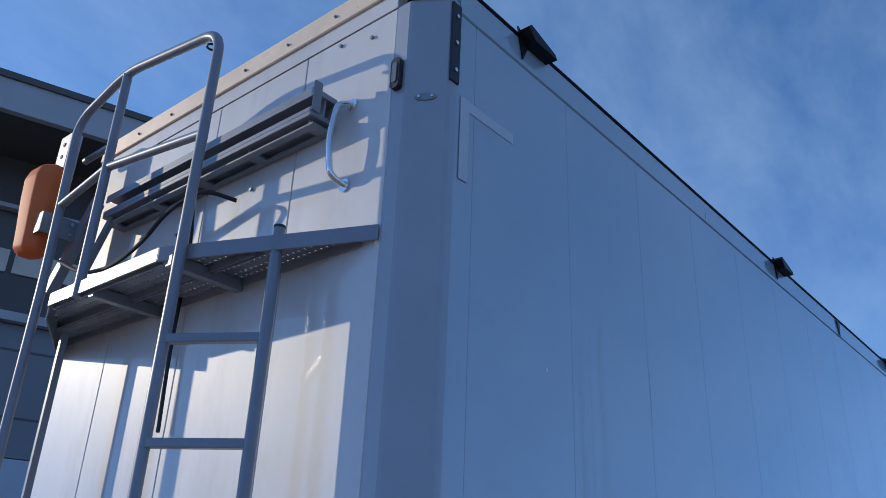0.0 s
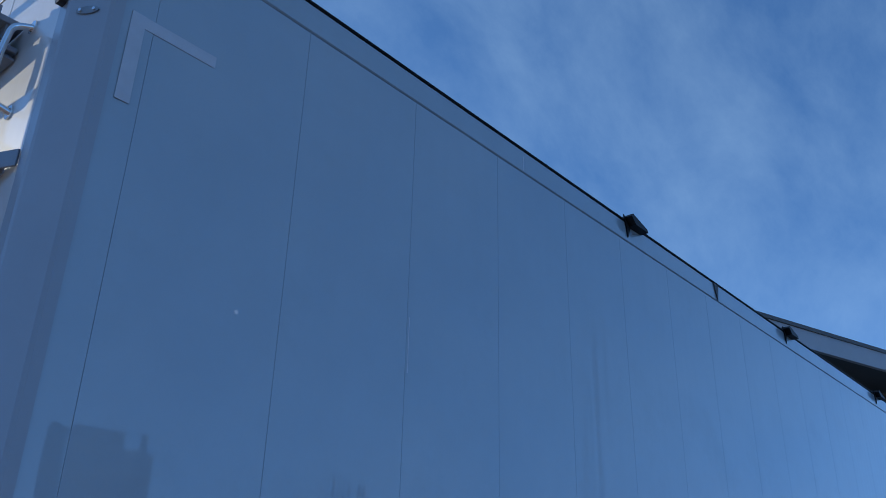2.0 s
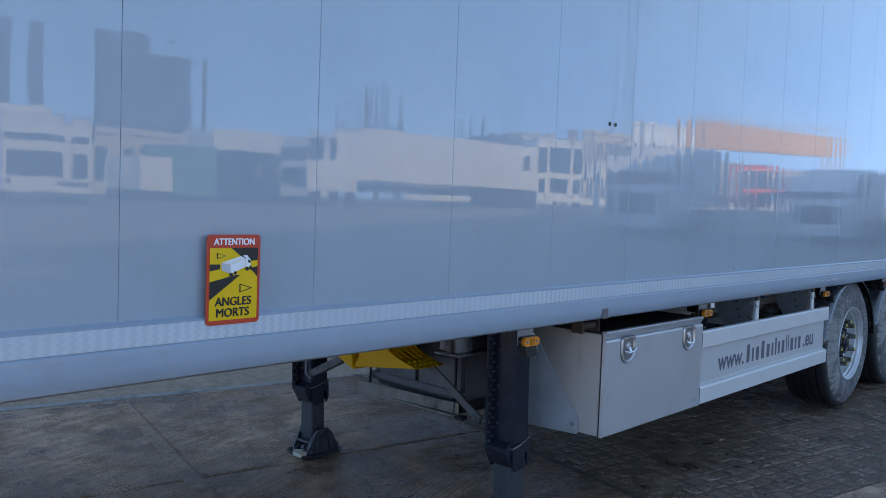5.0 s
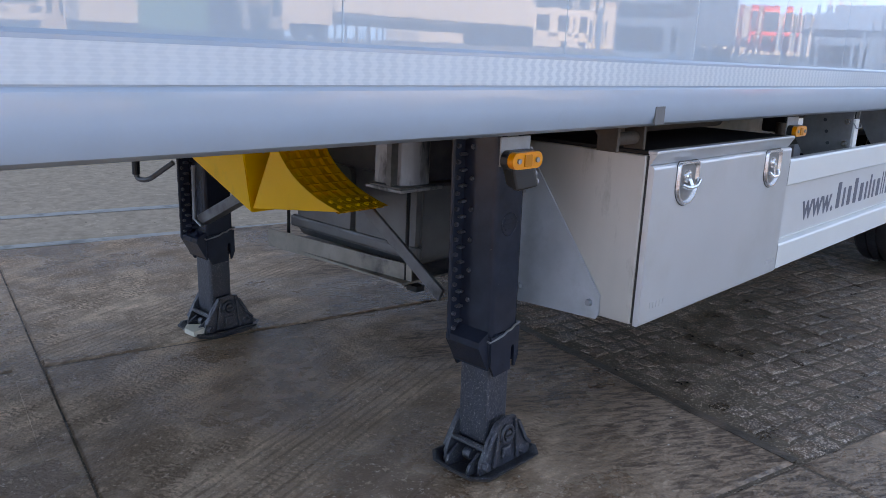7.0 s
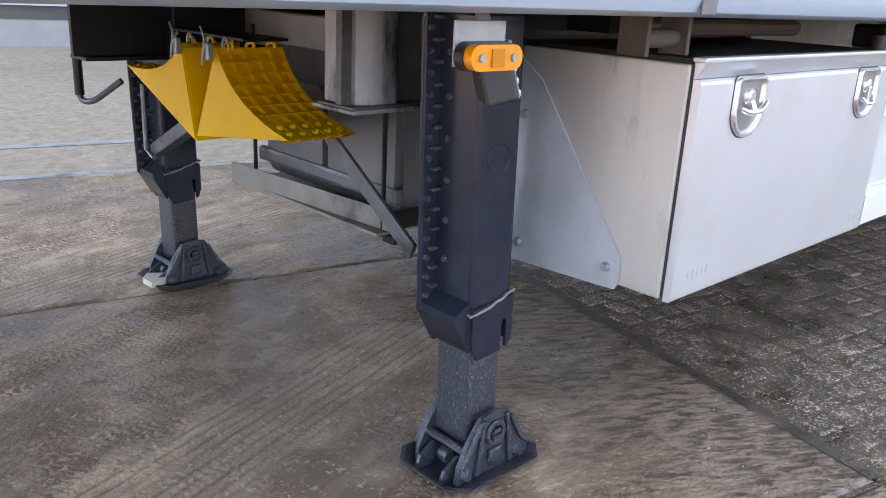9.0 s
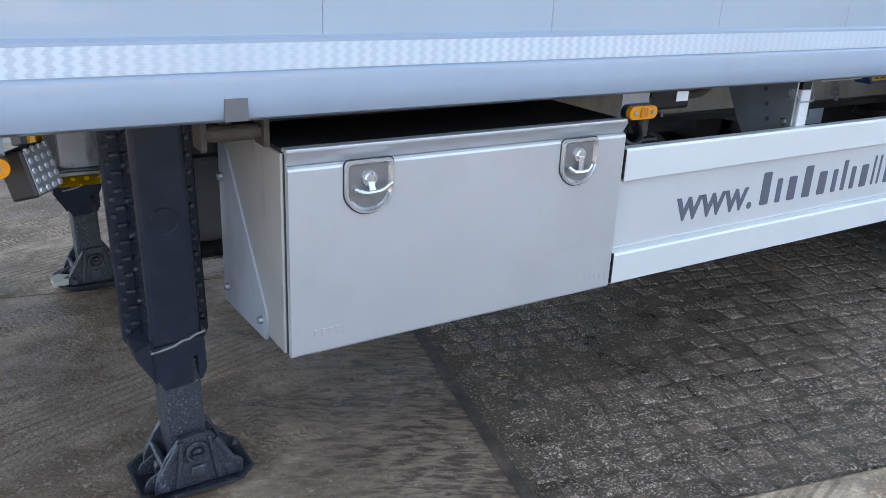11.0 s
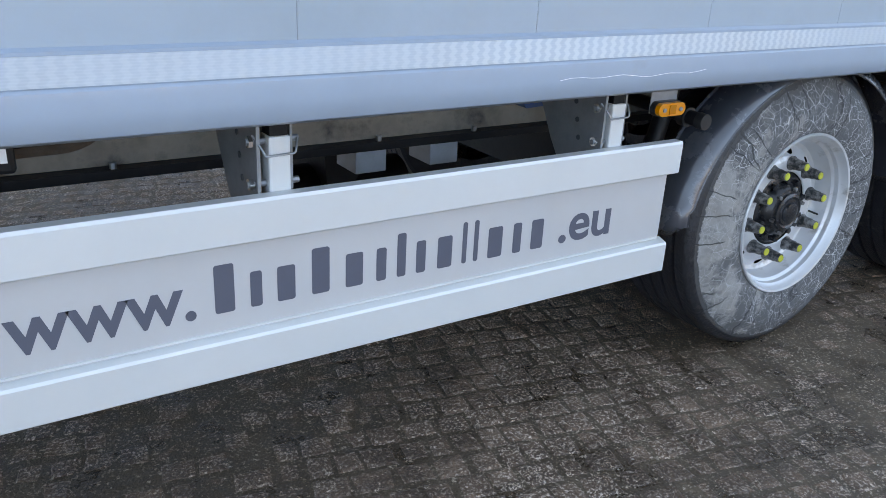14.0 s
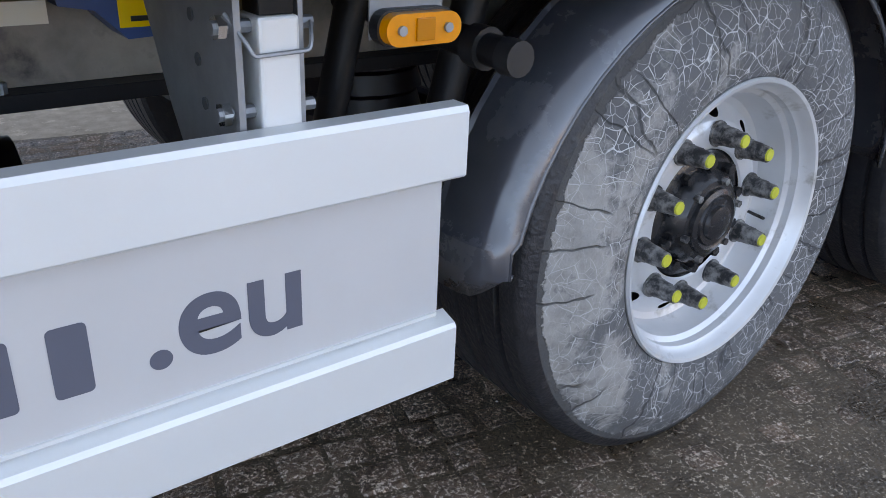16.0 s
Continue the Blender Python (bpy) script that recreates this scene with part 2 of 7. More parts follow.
M_RIM = material("silver_rim_paint", (0.60, 0.605, 0.61), rough=0.34, metal=0.35, var=0.08, scale=6, dirt=(0.28, 0.24, 0.20), dirt_scale=11, dirt_low=0.56, dirt_high=0.75)
M_HUB = material("greasy_black_hub", (0.016, 0.016, 0.018), rough=0.22, var=0.4, scale=20, bump=0.1, dirt=(0.06, 0.058, 0.055), dirt_scale=40, dirt_low=0.58, dirt_high=0.7)
M_NUT = material("black_nut_cover", (0.022, 0.022, 0.024), rough=0.45, var=0.2, dirt=(0.24, 0.23, 0.22), dirt_scale=45, dirt_low=0.43, dirt_high=0.62)
M_NUTTIP = material("yellow_nut_tip", (0.55, 0.50, 0.06), rough=0.5, var=0.15, scale=60)
M_TREAD = material("tread_rubber", (0.017, 0.017, 0.020), rough=0.42, var=0.4, scale=30, bump=0.35, bump_scale=90, dirt=(0.055, 0.052, 0.05), dirt_scale=26, dirt_low=0.56, dirt_high=0.72)
M_BRICKRED = material("far_red_paint", (0.80, 0.05, 0.055), rough=0.35, var=0.05, coat=0.4)
M_GREEN = material("far_green_paint", (0.07, 0.27, 0.25), rough=0.5, var=0.1)
M_CRANE = material("yellow_orange_steel", (0.75, 0.36, 0.04), rough=0.45, var=0.08)
M_GLASSDARK = material("dark_cab_glass", (0.03, 0.045, 0.06), rough=0.08, var=0.05, coat=1.0)
M_FACADE = material("dark_cladding", (0.10, 0.088, 0.078), rough=0.55, var=0.15, scale=0.6)
M_FASCIA = material("grey_fascia_sheet", (0.40, 0.40, 0.41), rough=0.5, var=0.08, scale=0.5)
M_CLADGREY = material("grey_sheet_cladding", (0.20, 0.20, 0.21), rough=0.5, var=0.08, scale=0.6)
M_LIGHTWALL = material("pale_cladding", (0.46, 0.50, 0.55), rough=0.5, var=0.06, scale=0.4)
M_BEIGE = material("beige_render", (0.62, 0.55, 0.45), rough=0.7, var=0.1, scale=0.5)
# distance haze is put into this colour, hence the blue
M_TOWER = material("haze_blue_block", (0.10, 0.165, 0.24), rough=0.7, var=0.12, scale=0.2)
M_BARK = material("bare_branch_bark", (0.09, 0.08, 0.075), rough=0.9, var=0.2)
M_KERB = material("kerb_concrete", (0.34, 0.34, 0.33), rough=0.8, var=0.12, scale=3, bump=0.2)
M_ROADPAINT = material("worn_white_road_paint", (0.36, 0.36, 0.35), rough=0.7, var=0.15, scale=8, dirt=(0.2, 0.2, 0.19), dirt_scale=6, dirt_low=0.5, dirt_high=0.65)
M_SEAM = material("dark_joint_sealant", (0.06, 0.065, 0.072), rough=0.6, var=0.2)
M_TARJOINT = material("muddy_tar_joint", (0.075, 0.052, 0.040), rough=0.5, var=0.5, scale=16, bump=0.5, bump_scale=80, dirt=(0.17, 0.10, 0.075), dirt_scale=7, dirt_low=0.52, dirt_high=0.66)
M_PATCH = material("grey_brown_tape", (0.13, 0.122, 0.12), rough=0.6, var=0.15, scale=30)
M_TARP = material("grey_roof_tarpaulin", (0.25, 0.26, 0.28), rough=0.5, var=0.1)
M_CABLE = material("black_cable_sleeve", (0.012, 0.012, 0.012), rough=0.5, var=0.1)
M_GRIT = material("pale_grit", (0.36, 0.30, 0.25), rough=0.9, var=0.4, scale=90)
M_TWIG = material("dead_twig", (0.05, 0.035, 0.03), rough=0.9)


def tyre_wall():
    """Dried mud over rubber: pale plates with radial cracks on one side, a fine pale net on the darker other side."""
    m = material("dried_mud_tyre_wall", (0.275, 0.26, 0.245), rough=0.85, var=0.30, scale=26, bump=0.8, bump_scale=55)
    n, l = m.node_tree.nodes, m.node_tree.links
    b = n["Principled BSDF"]
    tc = n.new("ShaderNodeTexCoord")
    sep = n.new("ShaderNodeSeparateXYZ")
    l.new(tc.outputs["Object"], sep.inputs["Vector"])
    X, Z = sep.outputs["X"], sep.outputs["Z"]

    def mth(op, a, c=None):
        q = n.new("ShaderNodeMath")
        q.operation = op
        for i, s in enumerate((a, c)):
            if s is None:
                continue
            if isinstance(s, (int, float)):
                q.inputs[i].default_value = s
            else:
                l.new(s, q.inputs[i])
        return q.outputs[0]

    def noise(scale, detail=5, rough=0.6):
        q = n.new("ShaderNodeTexNoise")
        q.inputs["Scale"].default_value = scale
        q.inputs["Detail"].default_value = detail
        q.inputs["Roughness"].default_value = rough
        l.new(tc.outputs["Object"], q.inputs["Vector"])
        return q

    def ramp(v, a, c, lo=0.0, hi=1.0):
        q = n.new("ShaderNodeMapRange")
        q.inputs["From Min"].default_value, q.inputs["From Max"].default_value = a, c
        q.inputs["To Min"].default_value, q.inputs["To Max"].default_value = lo, hi
        l.new(v, q.inputs["Value"])
        return q.outputs["Result"]

    def paint(fac, color):
        q = n.new("ShaderNodeMixRGB")
        l.new(fac, q.inputs["Fac"])
        l.new(b.inputs["Base Color"].links[0].from_socket, q.inputs["Color1"])
        q.inputs["Color2"].default_value = (*color, 1)
        l.new(q.outputs["Color"], b.inputs["Base Color"])

    def warp(vec, scale, amount):
        w = noise(scale, 3)
        q = n.new("ShaderNodeMixRGB")
        q.blend_type = 'LINEAR_LIGHT'
        q.inputs["Fac"].default_value = amount
        l.new(vec, q.inputs["Color1"])
        l.new(w.outputs["Color"], q.inputs["Color2"])
        return q.outputs["Color"]

    def cells(vec, scale, feature='DISTANCE_TO_EDGE'):
        v = n.new("ShaderNodeTexVoronoi")
        v.feature = feature
        v.inputs["Scale"].default_value = scale
        l.new(vec, v.inputs["Vector"])
        return v

    rad = mth('SQRT', mth('ADD', mth('MULTIPLY', X, X), mth('MULTIPLY', Z, Z)))
    ang = mth('ARCTAN2', Z, X)
    polar = n.new("ShaderNodeCombineXYZ")
    l.new(mth('MULTIPLY', ang, 0.42), polar.inputs["X"])
    l.new(mth('MULTIPLY', rad, 0.11), polar.inputs["Y"])
    # mud side and worn side
    side = mth('ADD', mth('ADD', mth('MULTIPLY', X, -0.55), -0.20), mth('MULTIPLY', mth('SUBTRACT', noise(6.0, 7, 0.7).outputs["Fac"], 0.5), 1.5))
    muddy = ramp(side, -0.07, 0.03)
    worn = ramp(side, 0.05, -0.09)
    # plates differ in tone
    pl = cells(warp(tc.outputs["Object"], 9, 0.05), 14, 'F1')
    paint(mth('MULTIPLY', ramp(pl.outputs["Color"], 0.2, 0.9), 0.45), (0.36, 0.335, 0.315))
    paint(ramp(noise(18, 6, 0.75).outputs["Fac"], 0.55, 0.62, 0.0, 0.6), (0.24, 0.222, 0.205))
    paint(worn, (0.11, 0.11, 0.112))
    # concentric rubbing near the rim
    ring = mth('FRACT', mth('MULTIPLY', mth('ADD', rad, mth('MULTIPLY', noise(5, 3).outputs["Fac"], 0.006)), 95.0))
    paint(mth('MULTIPLY', mth('MULTIPLY', ramp(ring, 0.25, 0.0), ramp(rad, 0.37, 0.32)), 0.45), (0.06, 0.06, 0.062))
    # pale net of fine lines
    net = mth('MAXIMUM', ramp(cells(warp(tc.outputs["Object"], 5, 0.03), 23).outputs["Distance"], 0.018, 0.007),
              ramp(cells(warp(tc.outputs["Object"], 9, 0.02), 46).outputs["Distance"], 0.021, 0.008, 0.0, 0.8))
    brk = ramp(noise(11, 5, 0.7).outputs["Fac"], 0.40, 0.50)
    paint(mth('MULTIPLY', mth('MULTIPLY', net, brk), ramp(worn, 0.0, 1.0, 0.5, 1.0)), (0.56, 0.55, 0.54))
    # dark radial cracks through the mud plates
    cr = ramp(cells(warp(polar.outputs["Vector"], 9, 0.02), 8.5).outputs["Distance"], 0.020, 0.008)
    part_of = ramp(noise(4.5, 2).outputs["Fac"], 0.43, 0.50)
    paint(mth('MULTIPLY', mth('MULTIPLY', cr, part_of), 0.75), (0.035, 0.034, 0.034))
    # ragged edge where the mud ends at the shoulder
    edge = ramp(mth('ADD', rad, mth('MULTIPLY', noise(20, 7, 0.75).outputs["Fac"], 0.05)), 0.510, 0.5125)
    paint(edge, (0.075, 0.072, 0.070))
    h = mth('SUBTRACT', mth('ADD', mth('MULTIPLY', muddy, 0.35), mth('MULTIPLY', noise(60, 6, 0.7).outputs["Fac"], 0.7)), mth('MULTIPLY', mth('MULTIPLY', cr, part_of), 0.8))
    h = mth('SUBTRACT', h, mth('MULTIPLY', edge, 0.5))
    bu = n.new("ShaderNodeBump")
    bu.inputs["Strength"].default_value = 0.8
    bu.inputs["Distance"].default_value = 0.006
    l.new(h, bu.inputs["Height"])
    l.new(bu.outputs["Normal"], b.inputs["Normal"])
    return m


M_TYREWALL = tyre_wall()


def reflective_tape():
    """Pale prismatic tape; the glint of its zigzag prisms is painted in as pale stripes."""
    m = material("reflective_tape", (0.44, 0.525, 0.58), rough=0.35, var=0.08, scale=2, coat=0.6, coat_rough=0.1)
    n, l = m.node_tree.nodes, m.node_tree.links
    b = n["Principled BSDF"]
    base = b.inputs["Base Color"].links[0].from_socket
    tc = n.new("ShaderNodeTexCoord")
    sep = n.new("ShaderNodeSeparateXYZ")
    l.new(tc.outputs["Object"], sep.inputs["Vector"])

    def mth(op, a, c=None, d=None):
        q = n.new("ShaderNodeMath")
        q.operation = op
        for i, s in enumerate((a, c, d)):
            if s is None:
                continue
            if isinstance(s, (int, float)):
                q.inputs[i].default_value = s
            else:
                l.new(s, q.inputs[i])
        return q.outputs[0]

    # zigzag glint as paler colour, stronger in random stretches
    zig = mth('PINGPONG', mth('MULTIPLY', sep.outputs["Z"], 1.0), 0.009)
    wave = mth('FRACT', mth('DIVIDE', mth('ADD', sep.outputs["X"], mth('MULTIPLY', zig, 0.9)), 0.03))
    stripe = mth('SMOOTH_MIN', mth('SMOOTH_MAX', mth('MULTIPLY', mth('SUBTRACT', mth('PINGPONG', mth('MULTIPLY', wave, 2.0), 1.0), 0.35), 3.3), 0.0, 0.1), 1.0, 0.1)
    big = n.new("ShaderNodeTexNoise")
    big.inputs["Scale"].default_value = 0.9
    l.new(tc.outputs["Object"], big.inputs["Vector"])
    amt = n.new("ShaderNodeMapRange")
    amt.inputs["From Min"].default_value, amt.inputs["From Max"].default_value = 0.40, 0.60
    amt.inputs["To Min"].default_value, amt.inputs["To Max"].default_value = 0.15, 0.45
    l.new(big.outputs["Fac"], amt.inputs["Value"])
    mix = n.new("ShaderNodeMixRGB")
    l.new(mth('MULTIPLY', stripe, amt.outputs["Result"]), mix.inputs["Fac"])
    l.new(base, mix.inputs["Color1"])
    mix.inputs["Color2"].default_value = (0.72, 0.76, 0.76, 1)
    # fine ruled lines along the tape
    rule = n.new("ShaderNodeMixRGB")
    l.new(mth('MULTIPLY', mth('GREATER_THAN', mth('FRACT', mth('DIVIDE', sep.outputs["Z"], 0.0055)), 0.62), 0.13), rule.inputs["Fac"])
    l.new(mix.outputs["Color"], rule.inputs["Color1"])
    rule.inputs["Color2"].default_value = (0.66, 0.70, 0.74, 1)
    l.new(rule.outputs["Color"], b.inputs["Base Color"])
    return m


M_TAPE = reflective_tape()


def wet_ground(name, dry, wet, wet_scale, low, high, bump, bump_scale, per_object=0.0, speck=None, tracks=False, flake=110.0, cover=0.53, wet_rough=0.3):
    """Mineral surface with darker, glossier wet patches and pale grit flakes."""
    m = material(name, dry, rough=0.75, var=0.3, scale=14, bump=bump, bump_scale=bump_scale, dirt=wet, dirt_scale=wet_scale,
                 dirt_low=low, dirt_high=high, dirt_rough=wet_rough, per_object=per_object)
    n, l = m.node_tree.nodes, m.node_tree.links
    b = n["Principled BSDF"]
    tc = n.new("ShaderNodeTexCoord")

    def noise(scale, detail, rough, vec=None):
        q = n.new("ShaderNodeTexNoise")
        q.inputs["Scale"].default_value = scale
        q.inputs["Detail"].default_value = detail
        q.inputs["Roughness"].default_value = rough
        l.new(vec or tc.outputs["Object"], q.inputs["Vector"])
        return q.outputs["Fac"]

    def ramp(v, a, c, lo=0.0, hi=1.0):
        q = n.new("ShaderNodeMapRange")
        q.inputs["From Min"].default_value, q.inputs["From Max"].default_value = a, c
        q.inputs["To Min"].default_value, q.inputs["To Max"].default_value = lo, hi
        l.new(v, q.inputs["Value"])
        return q.outputs["Result"]

    def times(a, c):
        q = n.new("ShaderNodeMath")
        q.operation = 'MULTIPLY'
        l.new(a, q.inputs[0])
        l.new(c, q.inputs[1])
        return q.outputs[0]

    def paint(fac, color):
        q = n.new("ShaderNodeMixRGB")
        l.new(fac, q.inputs["Fac"])
        l.new(b.inputs["Base Color"].links[0].from_socket, q.inputs["Color1"])
        q.inputs["Color2"].default_value = (*color, 1)
        l.new(q.outputs["Color"], b.inputs["Base Color"])

    if tracks:
        # mud drawn out along the way the lorries drive
        mp = n.new("ShaderNodeMapping")
        mp.inputs["Rotation"].default_value = (0, 0, radians(TRACK_TURN))
        l.new(tc.outputs["Object"], mp.inputs["Vector"])
        ms = n.new("ShaderNodeMapping")
        ms.inputs["Scale"].default_value = (0.55, 4.0, 1.0)
        l.new(mp.outputs["Vector"], ms.inputs["Vector"])
        dark = (wet[0] * 0.62, wet[1] * 0.56, wet[2] * 0.5)
        # damp blotches, then smears drawn out along the track
        paint(ramp(noise(3.2, 9, 0.72), 0.46, 0.58, 0.0, 0.7), dark)
        paint(ramp(noise(1.7, 9, 0.75, ms.outputs["Vector"]), 0.46, 0.60, 0.0, 0.6), dark)
        # a few scored lines
        mf = n.new("ShaderNodeMapping")
        mf.inputs["Scale"].default_value = (0.9, 17.0, 1.0)
        l.new(mp.outputs["Vector"], mf.inputs["Vector"])
        lines = ramp(noise(1.5, 7, 0.72, mf.outputs["Vector"]), 0.56, 0.61)
        where = ramp(noise(0.9, 4, 0.6, ms.outputs["Vector"]), 0.50, 0.60, 0.0, 0.7)
        paint(times(lines, where), (dark[0] * 0.7, dark[1] * 0.68, dark[2] * 0.66))
        # tread prints: short wavy ridges in bands of the tracks
        wv = n.new("ShaderNodeTexWave")
        wv.bands_direction = 'X'
        wv.inputs["Scale"].default_value = 12.0
        wv.inputs["Distortion"].default_value = 8.0
        wv.inputs["Detail"].default_value = 4
        wv.inputs["Detail Scale"].default_value = 3.0
        l.new(mp.outputs["Vector"], wv.inputs["Vector"])
        band = ramp(noise(0.8, 3, 0.5, ms.outputs["Vector"]), 0.47, 0.54, 0.0, 0.85)
        broken = ramp(noise(7.0, 5, 0.7), 0.42, 0.56)
        paint(times(times(ramp(wv.outputs["Fac"], 0.45, 0.65), band), broken), dark)
        # grooves that tyre treads drew along two wheel tracks
        sep = n.new("ShaderNodeSeparateXYZ")
        l.new(mp.outputs["Vector"], sep.inputs["Vector"])

        def mth(op, a, c=None):
            q = n.new("ShaderNodeMath")
            q.operation = op
            for i, v in enumerate((a, c)):
                if isinstance(v, (int, float)):
                    q.inputs[i].default_value = v
                elif v is not None:
                    l.new(v, q.inputs[i])
            return q.outputs[0]

        across = mth('ADD', sep.outputs["Y"], mth('MULTIPLY', noise(2.6, 4, 0.6), 0.03))
        groove = ramp(mth('SINE', mth('MULTIPLY', across, 2 * math.pi / 0.036)), 0.15, 0.75)
        for c0, half in ((-0.27, 0.17), (-2.10, 0.17), (1.05, 0.16)):
            inside = ramp(mth('ABSOLUTE', mth('SUBTRACT', across, c0)), half, half - 0.03)
            worn = ramp(noise(5.0, 6, 0.7, ms.outputs["Vector"]), 0.36, 0.50)
            paint(mth('MULTIPLY', inside, 0.25), (dry[0] * 0.75, dry[1] * 0.74, dry[2] * 0.73))
            paint(mth('MULTIPLY', mth('MULTIPLY', groove, inside), mth('MULTIPLY', worn, 0.55)), (dark[0] * 0.75, dark[1] * 0.72, dark[2] * 0.70))
        # crumbs of drier mud
        paint(ramp(noise(30.0, 6, 0.75), 0.58, 0.64, 0.0, 0.55), (dry[0] * 1.15, dry[1] * 1.12, dry[2] * 1.1))
    if speck:
        where = ramp(noise(1.6, 4, 0.6), 0.38, 0.58, 0.3, 1.0)
        paint(times(ramp(noise(flake, 3.5, 0.75), cover, cover + 0.05), where), speck)
        paint(ramp(noise(flake * 0.55, 4, 0.8), 0.60, 0.64, 0.0, 0.9), (speck[0] * 1.25, speck[1] * 1.25, speck[2] * 1.25))
        paint(ramp(noise(flake * 0.7, 4, 0.8, None), 0.36, 0.31, 0.0, 0.8), (wet[0] * 0.35, wet[1] * 0.33, wet[2] * 0.32))
    return m


TRACK_TURN = -17.0
M_SLAB = wet_ground("worn_wet_concrete", (0.72, 0.46, 0.325), (0.33, 0.195, 0.135), 1.3, 0.42, 0.60, 0.8, 70, 0.06, (0.54, 0.38, 0.285), True, 80.0, 0.655, 0.13)
M_SETT = wet_ground("wet_stone_setts", (0.215, 0.118, 0.08), (0.085, 0.045, 0.030), 6.0, 0.38, 0.58, 1.0, 120, 0.12, (0.62, 0.45, 0.36), False, 105.0, 0.535)
M_YARD = wet_ground("yard_asphalt", (0.41, 0.375, 0.325), (0.26, 0.232, 0.197), 0.5, 0.5, 0.72, 0.3, 60, 0.0, (0.42, 0.37, 0.32), False, 14.0, 0.60, 0.7)
M_YARD.node_tree.nodes["Principled BSDF"].inputs["Specular IOR Level"].default_value = 0.2
M_APRON = wet_ground("pale_worn_concrete", (0.42, 0.31, 0.24), (0.32, 0.238, 0.185), 0.5, 0.5, 0.72, 0.3, 60, 0.0, (0.45, 0.335, 0.26), False, 14.0, 0.60, 0.7)
M_APRON.node_tree.nodes["Principled BSDF"].inputs["Specular IOR Level"].default_value = 0.2
M_MUD = wet_ground("wet_joint_mud", (0.135, 0.085, 0.056), (0.07, 0.042, 0.028), 6.0, 0.4, 0.62, 0.6, 120, 0.0, (0.48, 0.35, 0.27), False, 95.0, 0.575, 0.24)


# ---- mesh helpers ----
def thing(name, at=(0, 0, 0), label="", category="", group="", kind=""):
    ob = new(name)
    ob.empty_display_size = 0.2
    ob.location = at
    return tagged(ob, label, category, group, kind)


def mesh_of(name, bm, mat, smooth=False):
    bmesh.ops.recalc_face_normals(bm, faces=bm.faces)
    me = bpy.data.meshes.new(name)
    bm.to_mesh(me)
    bm.free()
    me.materials.append(mat)
    if smooth:
        for p in me.polygons:
            p.use_smooth = True
        me.set_sharp_from_angle(angle=radians(35))
    return me


def part(name, bm, mat, parent=None, label="", smooth=False, at=None, kind=""):
    ob = new(name, mesh_of(name, bm, mat, smooth))
    ob.parent = parent
    if at:
        ob.location = at
    return tagged(ob, label, kind=kind)


def sub(name, parent, at=(0, 0, 0), label=""):
    """A part without a mesh of its own that holds sub-parts."""
    ob = new(name)
    ob.empty_display_size = 0.1
    ob.parent = parent
    ob.location = at
    return tagged(ob, label)


def B():
    return bmesh.new()


def box(bm, lo, hi, bev=0.0, seg=2):
    vs = [bm.verts.new((x, y, z)) for x in (lo[0], hi[0]) for y in (lo[1], hi[1]) for z in (lo[2], hi[2])]
    fs = [bm.faces.new([vs[i] for i in q]) for q in ((0, 1, 3, 2), (4, 6, 7, 5), (0, 4, 5, 1), (2, 3, 7, 6), (0, 2, 6, 4), (1, 5, 7, 3))]
    if bev:
        es = list({e for f in fs for e in f.edges})
        bmesh.ops.bevel(bm, geom=es, offset=bev, segments=seg, affect='EDGES', profile=0.5)
    return bm


def bar(bm, p, q, w, h, bev=0.0):
    """A square bar from p to q, w wide sideways and h high."""
    p, q = Vector(p), Vector(q)
    d = (q - p).normalized()
    s = d.cross(Vector((0, 0, 1)))
    s = s.normalized() if s.length > 1e-4 else Vector((1, 0, 0))
    u = s.cross(d).normalized()
    vs = [bm.verts.new(e + s * a * w / 2 + u * b * h / 2) for e in (p, q) for a, b in ((-1, -1), (1, -1), (1, 1), (-1, 1))]
    fs = [bm.faces.new([vs[i] for i in r]) for r in ((0, 1, 2, 3), (7, 6, 5, 4), (0, 4, 5, 1), (1, 5, 6, 2), (2, 6, 7, 3), (3, 7, 4, 0))]
    if bev:
        bmesh.ops.bevel(bm, geom=list({e for f in fs for e in f.edges}), offset=bev, segments=2, affect='EDGES', profile=0.5)
    return bm


def fillet(pts, r, n=6):
    """A polyline with its corners rounded."""
    pts = [Vector(p) for p in pts]
    out = [pts[0]]
    for a, b, c in zip(pts, pts[1:], pts[2:]):
        u, v = (a - b), (c - b)
        k = min(r, u.length * 0.45, v.length * 0.45)
        s, e = b + u.normalized() * k, b + v.normalized() * k
        for i in range(n + 1):
            t = i / n
            out.append(s * (1 - t) ** 2 + b * 2 * t * (1 - t) + e * t * t)
    out.append(pts[-1])
    return out


def pipe(bm, pts, r, n=12, caps=True):
    pts = [Vector(p) for p in pts]
    rings = []
    ref = None
    for i, p in enumerate(pts):
        d = (pts[min(i + 1, len(pts) - 1)] - pts[max(i - 1, 0)]).normalized()
        if ref is None:
            ref = d.orthogonal().normalized()
        ref = (ref - d * ref.dot(d)).normalized()
        v = d.cross(ref)
        rings.append([bm.verts.new(p + ref * r * math.cos(a) + v * r * math.sin(a)) for a in (2 * math.pi * k / n for k in range(n))])
    for a, b in zip(rings, rings[1:]):
        for k in range(n):
            bm.faces.new((a[k], a[(k + 1) % n], b[(k + 1) % n], b[k]))
    if caps:
        bm.faces.new(rings[0])
        bm.faces.new(rings[-1][::-1])
    return bm


